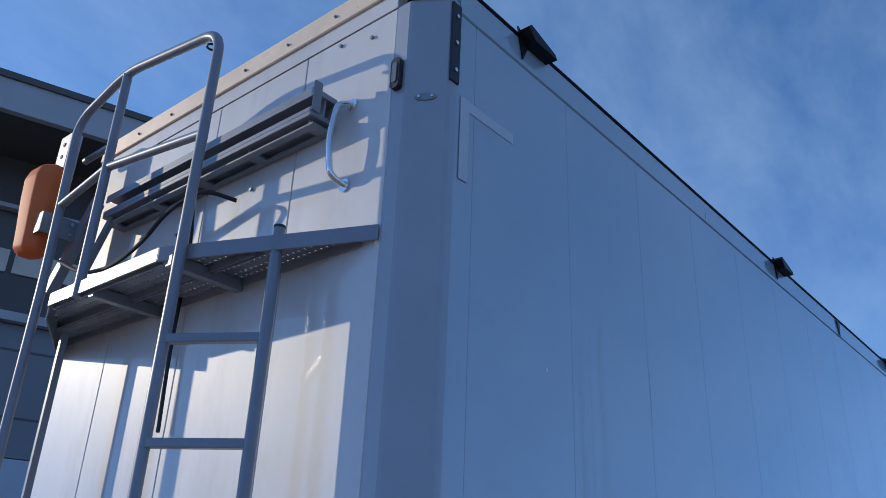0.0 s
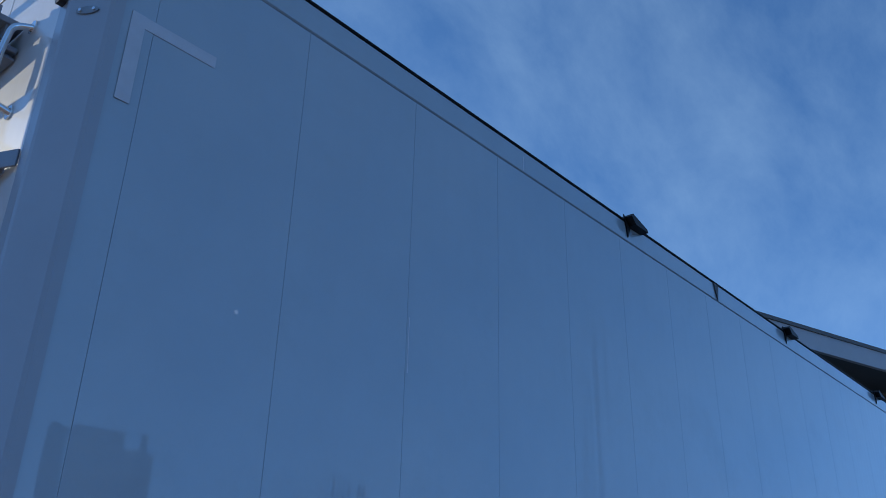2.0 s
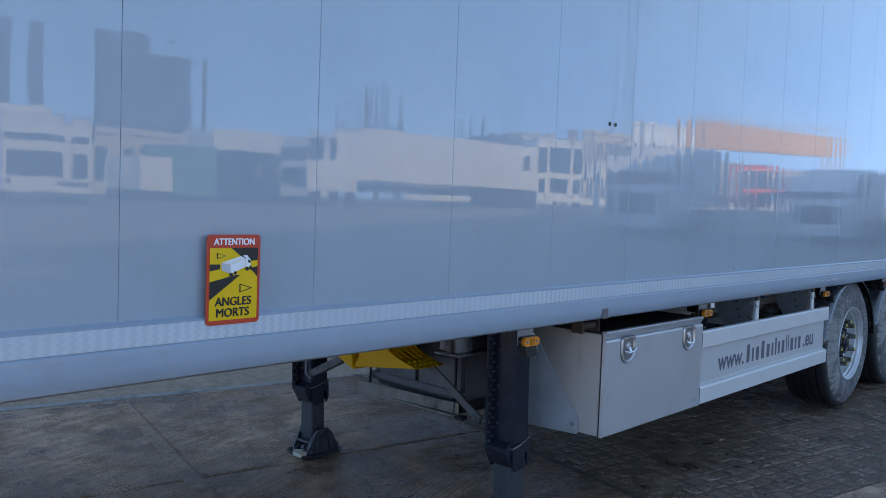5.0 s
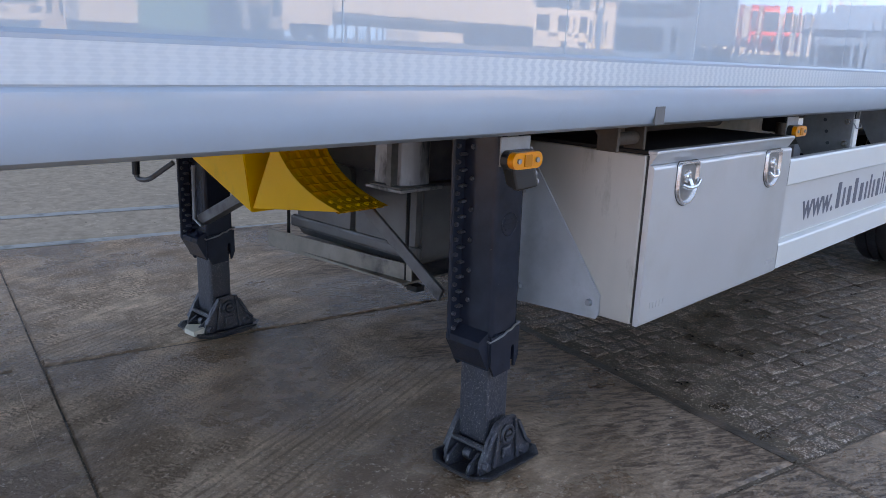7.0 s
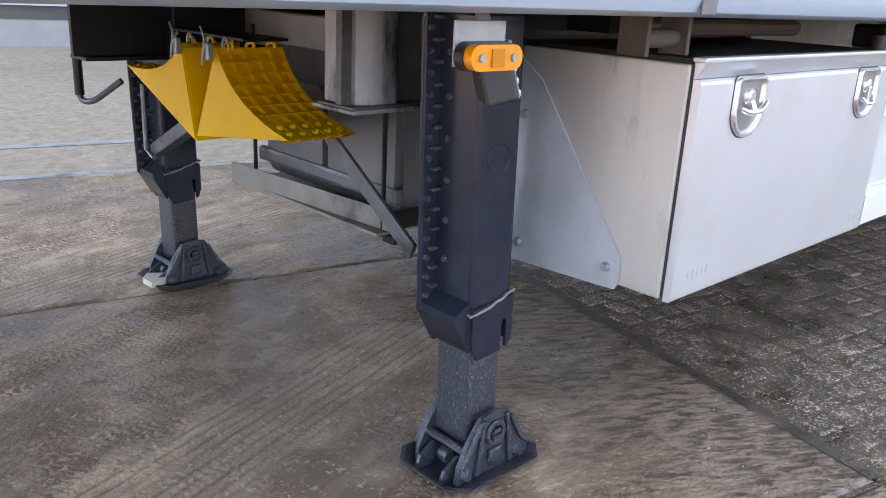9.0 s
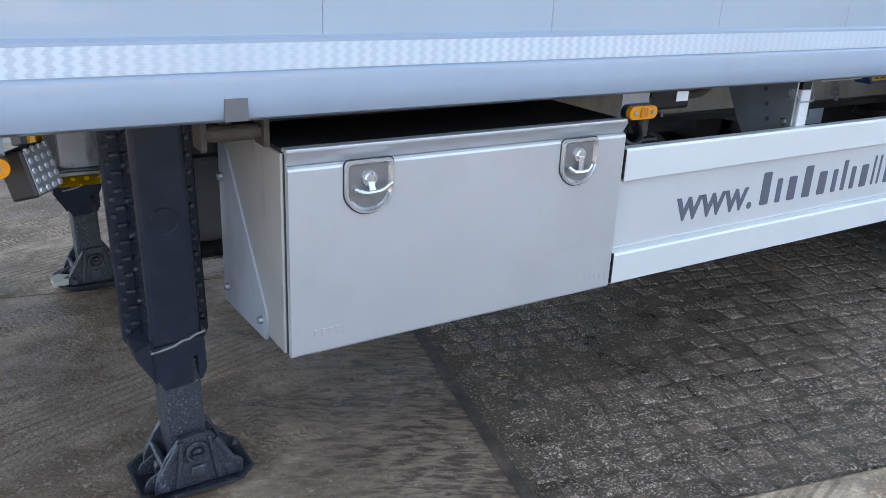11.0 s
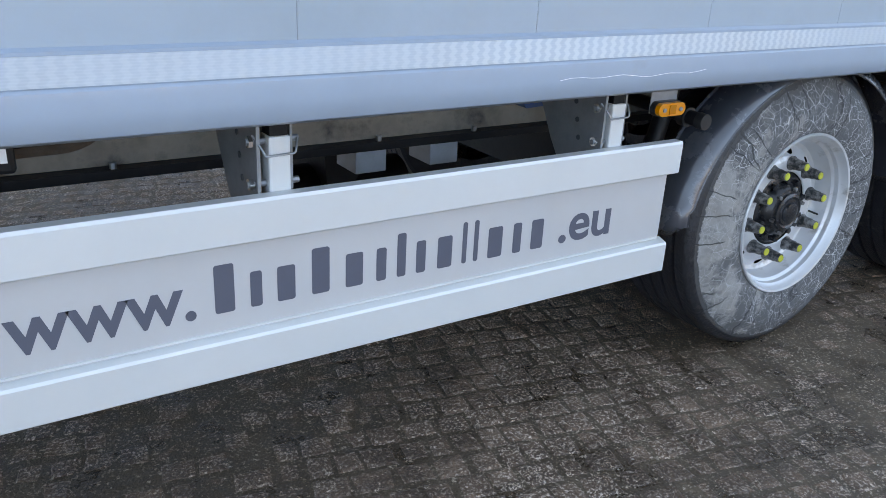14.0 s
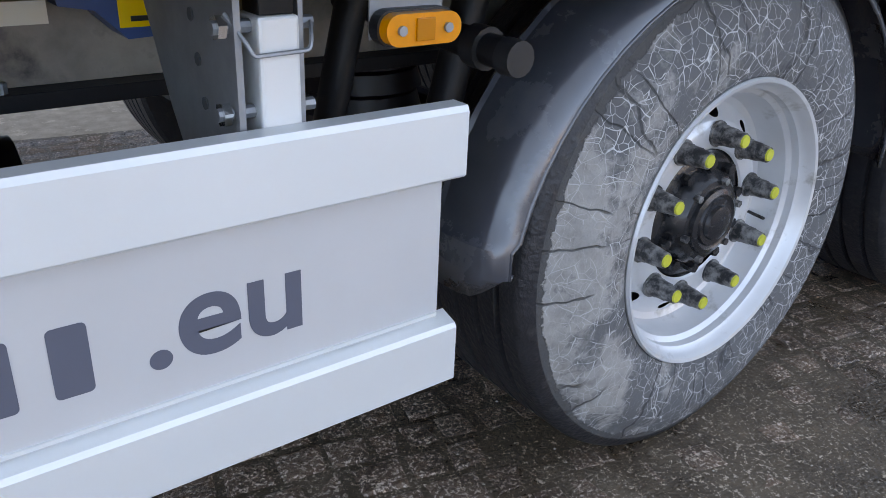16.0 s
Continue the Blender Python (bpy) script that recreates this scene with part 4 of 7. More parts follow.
# roller beam across the front: a slotted channel on brackets
beam = sub("roller_beam", trailer, (0, 0, 0), "grey slotted steel channel across the front wall")
part("upper_flange", box(B(), (-0.125, 0.49, 3.575), (-0.005, 2.0, 3.60), 0.003), M_GREYPAINT, beam)
part("lower_flange", box(B(), (-0.125, 0.49, 3.475), (-0.005, 2.0, 3.495), 0.003), M_GREYPAINT, beam)
part("web", box(B(), (-0.060, 0.50, 3.495), (-0.052, 2.0, 3.575)), M_GREYPAINT, beam)
part("front_lip", box(B(), (-0.125, 0.49, 3.495), (-0.119, 2.0, 3.512)), M_GREYPAINT, beam)
part("front_lip", box(B(), (-0.125, 0.49, 3.560), (-0.119, 2.0, 3.575)), M_GREYPAINT, beam)
part("end_plate", box(B(), (-0.128, 0.482, 3.492), (-0.09, 0.490, 3.625), 0.002), M_GREYPAINT, beam)
# slotted shelf under the channel
part("shelf_rail", box(B(), (-0.105, 0.50, 3.448), (-0.075, 2.0, 3.458), 0.002), M_GREYPAINT, beam)
part("shelf_rail", box(B(), (-0.030, 0.50, 3.448), (-0.004, 2.0, 3.458), 0.002), M_GREYPAINT, beam)
for y in (0.50, 0.86, 1.22, 1.58, 1.94):
    part("shelf_bridge", box(B(), (-0.0755, y, 3.4485), (-0.0295, y + 0.06, 3.4575)), M_GREYPAINT, beam)
    part("shelf_web", box(B(), (-0.105, y + 0.02, 3.457), (-0.01, y + 0.026, 3.476)), M_GREYPAINT, beam)
part("diagonal_arm", bar(B(), (-0.16, 2.0, 3.55), (-0.16, 2.30, 3.15), 0.05, 0.06, 0.005), M_GREYPAINT, beam)
part("diagonal_arm", bar(B(), (-0.10, 1.93, 3.50), (-0.10, 2.22, 3.08), 0.03, 0.03, 0.004), M_GREYPAINT, beam)
for y, z in ((0.98, 3.475), (0.98, 3.365), (1.81, 3.475), (1.81, 3.36), (0.33, 3.825), (0.51, 3.87), (1.5, 3.3)):
    part("bolt", rod(B(), (0.0, y, z), (-0.010, y, z), 0.008, 8), M_GALV, trailer)
cable_pts = [(-0.05, 1.0, 3.30), (-0.16, 1.08, 3.33), (-0.2, 1.25, 3.27), (-0.2, 1.42, 3.16), (-0.21, 1.62, 3.10), (-0.22, 1.85, 3.12), (-0.25, 2.05, 3.22)]
part("cable", pipe(B(), fillet(cable_pts, 0.12, 5), 0.009, 8), M_CABLE, trailer, "black sleeved cable", smooth=True)
part("cable", pipe(B(), fillet([(-0.03, 1.37, 3.45), (-0.03, 1.32, 3.2), (-0.03, 1.33, 2.7), (-0.03, 1.31, 2.4)], 0.1, 5), 0.008, 8), M_CABLE, trailer, smooth=True)

# orange motor cover with its perforated upright
cover = sub("motor_cover", trailer, (0, 0, 0), "orange plastic cover on a perforated steel upright")
outline = [(-0.085, -0.06), (-0.03, -0.125), (0.06, -0.11), (0.085, 0.02), (0.05, 0.13), (-0.05, 0.13), (-0.09, 0.06)]
rings = []
b = B()
for z, k, dx, slope in ((3.285, 0.55, 0.0, 0.10), (3.31, 0.80, 0.0, 0.12), (3.40, 0.86, 0.0, 0.06), (3.56, 0.97, -0.004, 0.0), (3.68, 1.03, -0.004, 0.0), (3.735, 0.90, 0.0, 0.0), (3.76, 0.55, 0.0, 0.0)):
    rings.append([b.verts.new((-0.30 + dx + p * k, 2.275 + q * k, z + slope * q * k)) for p, q in outline])
for r0, r1 in zip(rings, rings[1:]):
    for k in range(len(outline)):
        b.faces.new((r0[k], r0[(k + 1) % len(outline)], r1[(k + 1) % len(outline)], r1[k]))
b.faces.new(rings[0]), b.faces.new(rings[-1][::-1])
bmesh.ops.bevel(b, geom=list(b.edges), offset=0.009, segments=2, affect='EDGES', profile=0.5)
part("shell", b, M_ORANGE, cover, smooth=True)
up = part("upright", box(B(), (-0.22, 2.37, 3.40), (-0.16, 2.49, 4.06), 0.004), M_PLATE, cover)
for k in range(7):
    part("bolt_hole", rod(B(), (-0.221, 2.43, 3.55 + 0.075 * k), (-0.2235, 2.43, 3.55 + 0.075 * k), 0.012, 10), M_SEAM, up)
b = B()
box(b, (-0.350, 2.118, 3.36), (-0.170, 2.124, 3.465), 0.002)
for x in (-0.350, -0.176):
    box(b, (x, 2.125, 3.36), (x + 0.006, 2.185, 3.465), 0.002)
clamp = part("clamp", b, M_GALV, cover, "bent steel clamp plate")
for z in (3.385, 3.44):
    part("bolt", rod(B(), (-0.21, 2.118, z), (-0.21, 2.110, z), 0.010, 6), M_CHROME, clamp)
part("roller", pipe(B(), [(-0.10, 2.12, 3.95), (-0.10, 2.42, 3.95)], 0.018, 12), M_GALV, cover, smooth=True)

# ---- blind-spot warning sticker ----
SX, SZ = 2.4125, 1.371   # centre
sticker = part("warning_sticker", prism(B(), rounded(0.17, 0.25, 0.012, 5, SX, SZ), 'y', -0.0215, -0.0195), M_RED, trailer, "red and yellow blind-spot warning sticker")
# stands a hair proud of the tape where its foot overlaps it
def flat(pts, mat, d, name):
    part(name, prism(B(), [(SX + u, SZ + v) for u, v in pts], 'y', -0.0215 - d, -0.0215 - d + 0.0004), mat, sticker)


FX, F0, F1 = 0.076, -0.112, 0.088
flat([(-FX, F0), (FX, F0), (FX, F1), (-FX, F1)], M_STICKYELLOW, 0.0008, "yellow_field")
flat([(-0.01, F1), (FX, F1), (FX, 0.052), (0.04, 0.05)], M_STICKBLACK, 0.0014, "black_wedge")
flat([(-FX, 0.044), (-FX, 0.025), (-0.045, 0.03), (-0.045, 0.043)], M_STICKBLACK, 0.0014, "black_wedge")
flat([(-FX, -0.005), (0.005, 0.012), (0.02, 0.012), (-FX, -0.055)], M_STICKBLACK, 0.0014, "black_wedge")
flat([(0.045, 0.03), (FX, 0.035), (FX, 0.005), (0.06, 0.022)], M_STICKBLACK, 0.0014, "black_wedge")
# lorry seen from behind and above: side, end, roof, cab
flat([(-0.013, 0.041), (0.036, 0.058), (0.036, 0.034), (-0.010, 0.016)], M_LABELWHITE, 0.002, "lorry_side")
flat([(-0.041, 0.046), (-0.013, 0.041), (-0.010, 0.016), (-0.039, 0.026)], M_PALETAPE, 0.002, "lorry_end")
flat([(-0.041, 0.047), (0.020, 0.065), (0.036, 0.059), (-0.013, 0.042)], M_WHITE, 0.002, "lorry_roof")
flat([(0.026, 0.066), (0.040, 0.068), (0.052, 0.054), (0.053, 0.036), (0.038, 0.028), (0.037, 0.060)], M_LABELWHITE, 0.0024, "lorry_cab")
flat([(0.043, 0.055), (0.051, 0.052), (0.052, 0.044), (0.044, 0.047)], M_STICKBLACK, 0.003, "lorry_window")
for u, v, r in ((-0.010, 0.013, 0.006), (0.003, 0.018, 0.005), (0.041, 0.029, 0.006), (0.052, 0.034, 0.004)):
    flat([(u + r * math.cos(a), v + r * math.sin(a)) for a in (2 * math.pi * k / 12 for k in range(12))], M_STICKBLACK, 0.0028, "lorry_wheel")


def tri_outline(pts, w):
    c = (sum(p[0] for p in pts) / 3, sum(p[1] for p in pts) / 3)
    inner = [(c[0] + (p[0] - c[0]) * (1 - w), c[1] + (p[1] - c[1]) * (1 - w)) for p in pts]
    flat(pts, M_STICKBLACK, 0.0014, "triangle_sign")
    flat(inner, M_STICKYELLOW, 0.0020, "triangle_sign")


tri_outline([(0.018, -0.038), (0.018, -0.012), (0.06, -0.026)], 0.28)
tri_outline([(-0.055, 0.058), (-0.055, 0.075), (-0.025, 0.066)], 0.3)
lettering("word", "ATTENTION", M_LABELWHITE, sticker, SX - 0.064, SX + 0.064, -0.0224, SZ + 0.0965, 0.026, 0.0, 0.0004, 0.0008)
lettering("word", "ANGLES", M_STICKBLACK, sticker, SX - 0.058, SX + 0.056, -0.0230, SZ - 0.072, 0.034, 0.0, 0.0004, 0.0011)
lettering("word", "MORTS", M_STICKBLACK, sticker, SX - 0.053, SX + 0.05, -0.0230, SZ - 0.103, 0.034, 0.0, 0.0004, 0.0011)


# ---- side marker lamps ----
BODY_DONE = set(bpy.data.objects)
def marker_lamp(x, z, drop=0.05):
    lm = sub("marker_lamp", trailer, (x, 0, z), "oval amber side marker lamp on a grey bracket")
    part("bracket", box(B(), (-0.055, 0.070, -0.015), (0.05, 0.074, drop), 0.001), M_GALV, lm)
    part("housing", prism(B(), rounded(0.113, 0.042, 0.020, 6), 'y', 0.052, 0.0695), M_BLACK, lm)
    ln = part("lens", prism(B(), rounded(0.107, 0.037, 0.018, 6), 'y', 0.036, 0.0525), M_AMBER, lm, "amber lens", smooth=True)
    part("core", box(B(), (-0.013, 0.033, -0.013), (0.013, 0.0365, 0.013), 0.001), M_AMBERDARK, ln)
    for dx in (-0.033, 0.033):
        part("screw", rod(B(), (dx, 0.037, 0), (dx, 0.032, 0), 0.006, 10), M_GALV, ln)
    return lm


for x in (3.822, 5.467, 7.436, 9.0, 10.3):
    marker_lamp(x, 1.054)

# work light that hangs under the first marker lamp
wl_ = sub("work_light", trailer, (3.915, 0.13, 1.024), "black rectangular work light with a grid of diodes")
wl_.rotation_euler = (radians(-15), 0, radians(54))
part("housing", box(B(), (-0.045, -0.025, -0.05), (0.05, 0.030, 0.045), 0.006), M_BLACK, wl_)
part("lens", box(B(), (-0.040, -0.0272, -0.046), (0.045, -0.0248, 0.041), 0.001), M_GALV, wl_)
part("stalk", bar(B(), (0, 0, 0.05), (0.02, 0, 0.13), 0.02, 0.02), M_GALV, wl_)
for i in range(4):
    for j in range(5):
        part("diode", rod(B(), (-0.03 + 0.022 * i, -0.025, -0.039 + 0.0195 * j), (-0.03 + 0.022 * i, -0.0305, -0.039 + 0.0195 * j), 0.0078, 8, 0.005), M_ALU, wl_)


# ---- landing legs ----
def landing_leg(lx, cy):
    """A square telescopic leg in a drilled flange frame, on a cast swivelling foot."""
    lg = sub("landing_leg", trailer, (lx + 0.0144, cy, 0), "dark blue-grey square landing leg with a muddy foot")
    # it leans with the chassis
    lean = radians(-1.5)
    lg.rotation_euler.y = lean
    lg.location.x -= 0.3 * math.sin(lean)
    part("outer_tube", box(B(), (-0.075, -0.073, 0.455), (0.056, 0.073, 1.11), 0.014, 3), M_LEG, lg)
    # weld collar, uneven along its length
    pts = [(-0.076, 0.075, 0.452), (-0.079, -0.01, 0.462), (-0.079, -0.076, 0.448), (-0.04, -0.078, 0.455), (-0.02, -0.079, 0.459), (0.0, -0.079, 0.468), (0.018, -0.079, 0.470), (0.035, -0.078, 0.478), (0.060, -0.077, 0.482), (0.060, 0.075, 0.47)]
    part("weld", pipe(B(), pts, 0.0036, 7), M_GALV, lg, smooth=True)
    # skirt: cut sheet below the weld with chamfered corners and an open slot
    for y0, y1 in ((-0.078, -0.070), (0.070, 0.078)):
        skirt = [(-0.074, 0.462), (0.058, 0.472), (0.058, 0.375), (0.045, 0.345), (0.038, 0.343), (0.037, 0.405)]
        skirt += [(0.030 + 0.008 * math.cos(radians(q)), 0.405 + 0.012 * math.sin(radians(q))) for q in (30, 60, 90, 120, 150)]
        skirt += [(0.022, 0.405), (0.021, 0.338), (-0.055, 0.333), (-0.074, 0.37)]
        part("skirt", prism(B(), skirt, 'y', y0, y1), M_LEG, lg)
    for x0, x1 in ((-0.078, -0.070), (0.050, 0.058)):
        part("skirt", box(B(), (x0, -0.069, 0.355), (x1, 0.069, 0.462), 0.002), M_LEG, lg)
    part("inner_tube", box(B(), (-0.0575, -0.057, 0.09), (0.045, 0.057, 0.40), 0.01, 2), M_LEGMUDGLINT, lg)
    for sgn in (-1, 1):
        # side flange set to the back, with bolt heads and short stubs along it
        ox = 0.0 if sgn < 0 else -0.019
        fl = part("flange", box(B(), (min(sgn * 0.073, sgn * 0.120), 0.050, 0.43), (max(sgn * 0.073, sgn * 0.120), 0.062, 1.10), 0.003), M_LEG, lg, at=(ox, 0, 0))
        # pale specks in the paint stand for glints on bolts and stubs
        for k in range(14):
            z = 0.47 + 0.046 * k
            part("bolt", rod(B(), (sgn * 0.108, 0.050, z), (sgn * 0.108, 0.041, z), 0.0075, 8, 0.006), M_LEGMUDGLINT, fl)
            part("stub", box(B(), (min(sgn * 0.080, sgn * 0.102), 0.034, z + 0.018), (max(sgn * 0.080, sgn * 0.102), 0.051, z + 0.026), 0.002), M_LEGMUDGLINT, fl)
        bead = [(sgn * 0.120, 0.056 + 0.0015 * math.sin(q * 2.3), 1.09 - 0.0325 * q) for q in range(21)]
        part("edge_weld", pipe(B(), bead, 0.005, 6), M_LEG, fl, smooth=True)
        # wedge that leads the flange back to the tube
        x0 = -0.075 if sgn < 0 else 0.056
        part("wedge", prism(B(), [(x0, 0.478), (sgn * 0.118 + ox, 0.455), (sgn * 0.118 + ox, 0.435), (x0, 0.355)], 'y', -0.066 if sgn < 0 else 0.030, 0.066), M_LEG, lg)
        # side bolts get their small highlights from the same specks
        for k in range(6):
            z = 0.56 + 0.092 * k
            part("side_bolt", rod(B(), (x0, 0.02, z), (x0 + sgn * 0.006, 0.02, z), 0.008, 8, 0.006), M_LEGMUDGLINT, lg)
    # round cast mark
    b = B()
    pipe(b, [(-0.012 + 0.034 * math.cos(a), -0.0735, 0.80 + 0.034 * math.sin(a)) for a in (2 * math.pi * k / 24 for k in range(25))], 0.0018, 5)
    for dz, hw in ((0.012, 0.02), (-0.002, 0.026), (-0.016, 0.018)):
        box(b, (-0.012 - hw, -0.0748, 0.80 + dz - 0.003), (-0.012 + hw, -0.0732, 0.80 + dz + 0.003))
    part("cast_mark", b, M_LEG, lg)
    # foot: dished plate, two shouldered cheeks with raised ribs, axle, bosses and tie bars
    ft = part("foot_plate", foot_dish(), M_LEGMUDGLINT, lg, at=(0.024 - 0.0144 + 0.3 * math.sin(lean), -0.012, 0))
    ft.rotation_euler.y = -lean
    cheek = [(-0.118, 0.022), (0.128, 0.022), (0.128, 0.062), (0.096, 0.086), (0.060, 0.150), (0.046, 0.176), (0.0, 0.184), (-0.045, 0.176), (-0.082, 0.128), (-0.112, 0.066)]
    for sgn in (-1, 1):
        part("cheek", prism(B(), cheek, 'y', sgn * 0.070 - 0.006, sgn * 0.070 + 0.006), M_LEGMUDGLINT, ft)
        y0, y1 = sgn * 0.076, sgn * 0.086
        b = B()
        for p, q in (((-0.108, 0.066), (-0.046, 0.170)), ((0.052, 0.160), (0.098, 0.084)), ((-0.040, 0.172), (-0.058, 0.030)), ((0.036, 0.172), (0.058, 0.030)), ((0.098, 0.084), (0.124, 0.060))):
            bar(b, (p[0], (y0 + y1) / 2, p[1]), (q[0], (y0 + y1) / 2, q[1]), 0.012, 0.012, 0.003)
        part("rib", b, M_LEGMUDGLINT, ft)
        # slotted pin head in a raised ring, square boss below it
        b = B()
        pipe(b, [(0.0 + 0.027 * math.cos(a), sgn * 0.082, 0.128 + 0.027 * math.sin(a)) for a in (2 * math.pi * k / 20 for k in range(21))], 0.007, 6)
        part("ring", b, M_LEGMUDGLINT, ft, smooth=True)
        part("pin_head", rod(B(), (0.0, sgn * 0.070, 0.128), (0.0, sgn * 0.090, 0.128), 0.017, 16, 0.015), M_LEGMUDGLINT, ft)
        part("slot", box(B(), (-0.014, min(sgn * 0.0895, sgn * 0.0915), 0.125), (0.014, max(sgn * 0.0895, sgn * 0.0915), 0.131)), M_BLACKSTEEL, ft)
        part("boss", box(B(), (-0.020, min(sgn * 0.075, sgn * 0.088), 0.048), (0.022, max(sgn * 0.075, sgn * 0.088), 0.088), 0.006), M_LEGMUDGLINT, ft)
        for dx in (-0.092, 0.092):
            part("boss", rod(B(), (dx, sgn * 0.074, 0.044), (dx, sgn * 0.090, 0.044), 0.020, 10, 0.011), M_LEGMUDGLINT, ft)
    part("axle", rod(B(), (0.0, -0.066, 0.128), (0.0, 0.066, 0.128), 0.022, 14), M_LEGMUDGLINT, ft)
    for dx, dz in ((-0.086, 0.098), (0.086, 0.090)):
        part("tie_bar", rod(B(), (dx, -0.070, dz), (dx, 0.070, dz), 0.010, 10), M_LEGMUDGLINT, ft)
    for y in (-0.047, 0.040):
        part("gusset", prism(B(), [(-0.142, 0.020), (-0.060, 0.014), (-0.060, 0.052), (-0.086, 0.078), (-0.128, 0.052)], 'y', y, y + 0.010), M_LEGMUDGLINT, ft)
    part("spring_cup", rod(B(), (-0.082, -0.016, 0.060), (-0.082, 0.014, 0.060), 0.020, 12, 0.018), M_LEGMUDGLINT, ft, smooth=True)
    return lg


def foot_dish():
    """A rectangular foot dish with cut corners and a thin turned-up rim."""
    b = B()
    def outline(hx, hy, c):
        return [(-hx + c, -hy), (hx - c, -hy), (hx, -hy + c), (hx, hy - c), (hx - c, hy), (-hx + c, hy), (-hx, hy - c), (-hx, -hy + c)]
    rings = [[b.verts.new((x, y, z)) for x, y in outline(hx, hy, 0.042)] for hx, hy, z in ((0.128, 0.092, 0.0), (0.158, 0.122, 0.030), (0.160, 0.124, 0.036), (0.153, 0.117, 0.036), (0.128, 0.092, 0.012))]
    for a, c in zip(rings, rings[1:]):
        for k in range(8):
            b.faces.new((a[k], a[(k + 1) % 8], c[(k + 1) % 8], c[k]))
    b.faces.new(rings[0][::-1])
    b.faces.new(rings[-1])
    return b


landing_leg(4.228, 0.457)
landing_leg(4.255, 2.065)
scrap = thing("wood_scrap", (4.135, 2.02, 0.030), "splintered pale wood scrap lying on the landing foot", "wood scrap")
part("splinter", prism(B(), [(-0.03, -0.05), (0.03, -0.035), (0.045, 0.03), (0.0, 0.06), (-0.035, 0.02)], 'z', 0.0, 0.022), M_BEIGE, scrap)

# leg bracing, neck beams, cross members
braces = sub("leg_bracing", trailer, (0, 0, 0), "galvanised diagonal braces between landing legs and frame")
part("brace", bar(B(), (4.155, 0.58, 0.545), (4.20, 0.99, 0.755), 0.012, 0.045, 0.003), M_BRACE, braces)
part("brace", bar(B(), (4.14, 1.93, 0.55), (4.14, 1.62, 0.70), 0.05, 0.045, 0.004), M_BRACE, braces)
part("rod", pipe(B(), [(4.10, 1.93, 0.78), (4.10, 1.93, 0.56), (4.10, 1.87, 0.54)], 0.009, 8), M_BRACE, braces, smooth=True)
crank = sub("crank_handle", trailer, (0, 0, 0), "folded steel crank for the landing legs")
part("shaft", pipe(B(), fillet([(4.08, 2.05, 0.78), (4.0, 2.12, 0.70), (3.98, 2.18, 0.70), (3.98, 2.18, 0.90)], 0.03, 4), 0.011, 10), M_BRACE, crank, smooth=True)
part("grip", pipe(B(), [(3.98, 2.18, 0.72), (3.98, 2.18, 0.90)], 0.016, 10), M_BLACKSTEEL, crank, smooth=True)

for y0 in (0.66, 1.80):
    nb = sub("neck_beam", trailer, (0, 0, 0), "dark steel chassis beam under the deck")
    part("web", box(B(), (3.84 if y0 > 1 else 4.0, y0, 0.89), (LEN - 0.3, y0 + 0.02, 1.13)), M_BLACKSTEEL if y0 > 1 else M_DIRTYGALV, nb)
    part("bottom_flange", box(B(), (3.86 if y0 > 1 else 4.0, y0 - 0.04, 0.878), (LEN - 0.3, y0 + 0.09, 0.89), 0.002), M_BLACKSTEEL if y0 > 1 else M_DIRTYGALV, nb)
b = B()
prism(b, [(4.02, 0.68), (4.03, 0.65), (4.06, 0.633), (4.13, 0.633), (4.15, 0.65), (4.15, 0.75), (4.02, 0.75)], 'z', 0.885, 1.125)
part("neck_casting", b, M_NECK, trailer, "rounded steel end of the chassis beam", smooth=True)
part("neck_foot", box(B(), (3.996, 0.612, 0.874), (4.172, 0.765, 0.884), 0.002), M_NECK, trailer)
# added black sheet that darkens the see-through gap behind the tank
part("rear_plate", box(B(), (4.86, 0.70, 0.80), (4.88, 2.30, 1.05)), M_BLACKSTEEL, trailer)
# paler sheet steel makes up for bounced light missing under the deck
part("cross_member", box(B(), (4.42, 0.76, 0.925), (4.48, 2.30, 1.04), 0.006), M_STAINLESS, trailer, "grimy steel cross member")
part("cross_member", box(B(), (4.122, 1.72, 0.847), (4.30, 2.49, 1.10), 0.006), M_BLACKSTEEL, trailer)
for x in (4.75, 5.35, 6.05, 6.75, 7.35, 8.9, 10.2, 11.5):
    part("cross_member", box(B(), (x, 0.52, 1.05), (x + 0.05, WID - 0.52, 1.214)), M_BLACKSTEEL, trailer)

# water tank on its rack
tank = sub("water_tank", trailer, (0, 0, 0), "black plastic water tank standing in a steel rack")
b = B()
prism(b, rounded(0.72, 0.42, 0.05, 5, 1.27, 0.73), 'x', 4.40, 4.85)
part("body", b, M_TANK, tank, smooth=True)
b = B()
prism(b, rounded(0.30, 0.26, 0.03, 4, 1.42, 0.71), 'x', 4.375, 4.402)
part("moulding", b, M_TANK, tank)
part("moulding", prism(B(), rounded(0.32, 0.26, 0.03, 4, 1.08, 0.71), 'x', 4.375, 4.402), M_TANK, tank)
part("moulding", box(B(), (4.365, 0.90, 0.55), (4.40, 1.64, 0.60), 0.012), M_TANK, tank)
part("scale_mark", box(B(), (4.372, 1.285, 0.770), (4.3745, 1.300, 0.774)), M_LABELWHITE, tank)
part("scale_mark", box(B(), (4.372, 1.225, 0.71), (4.3745, 1.265, 0.714)), M_LABELWHITE, tank)
figure = lettering("figure", "100", M_LABELWHITE, tank, 0.0, 0.040, 0.0, 0.0, 0.024, 0.0, 0.0004)
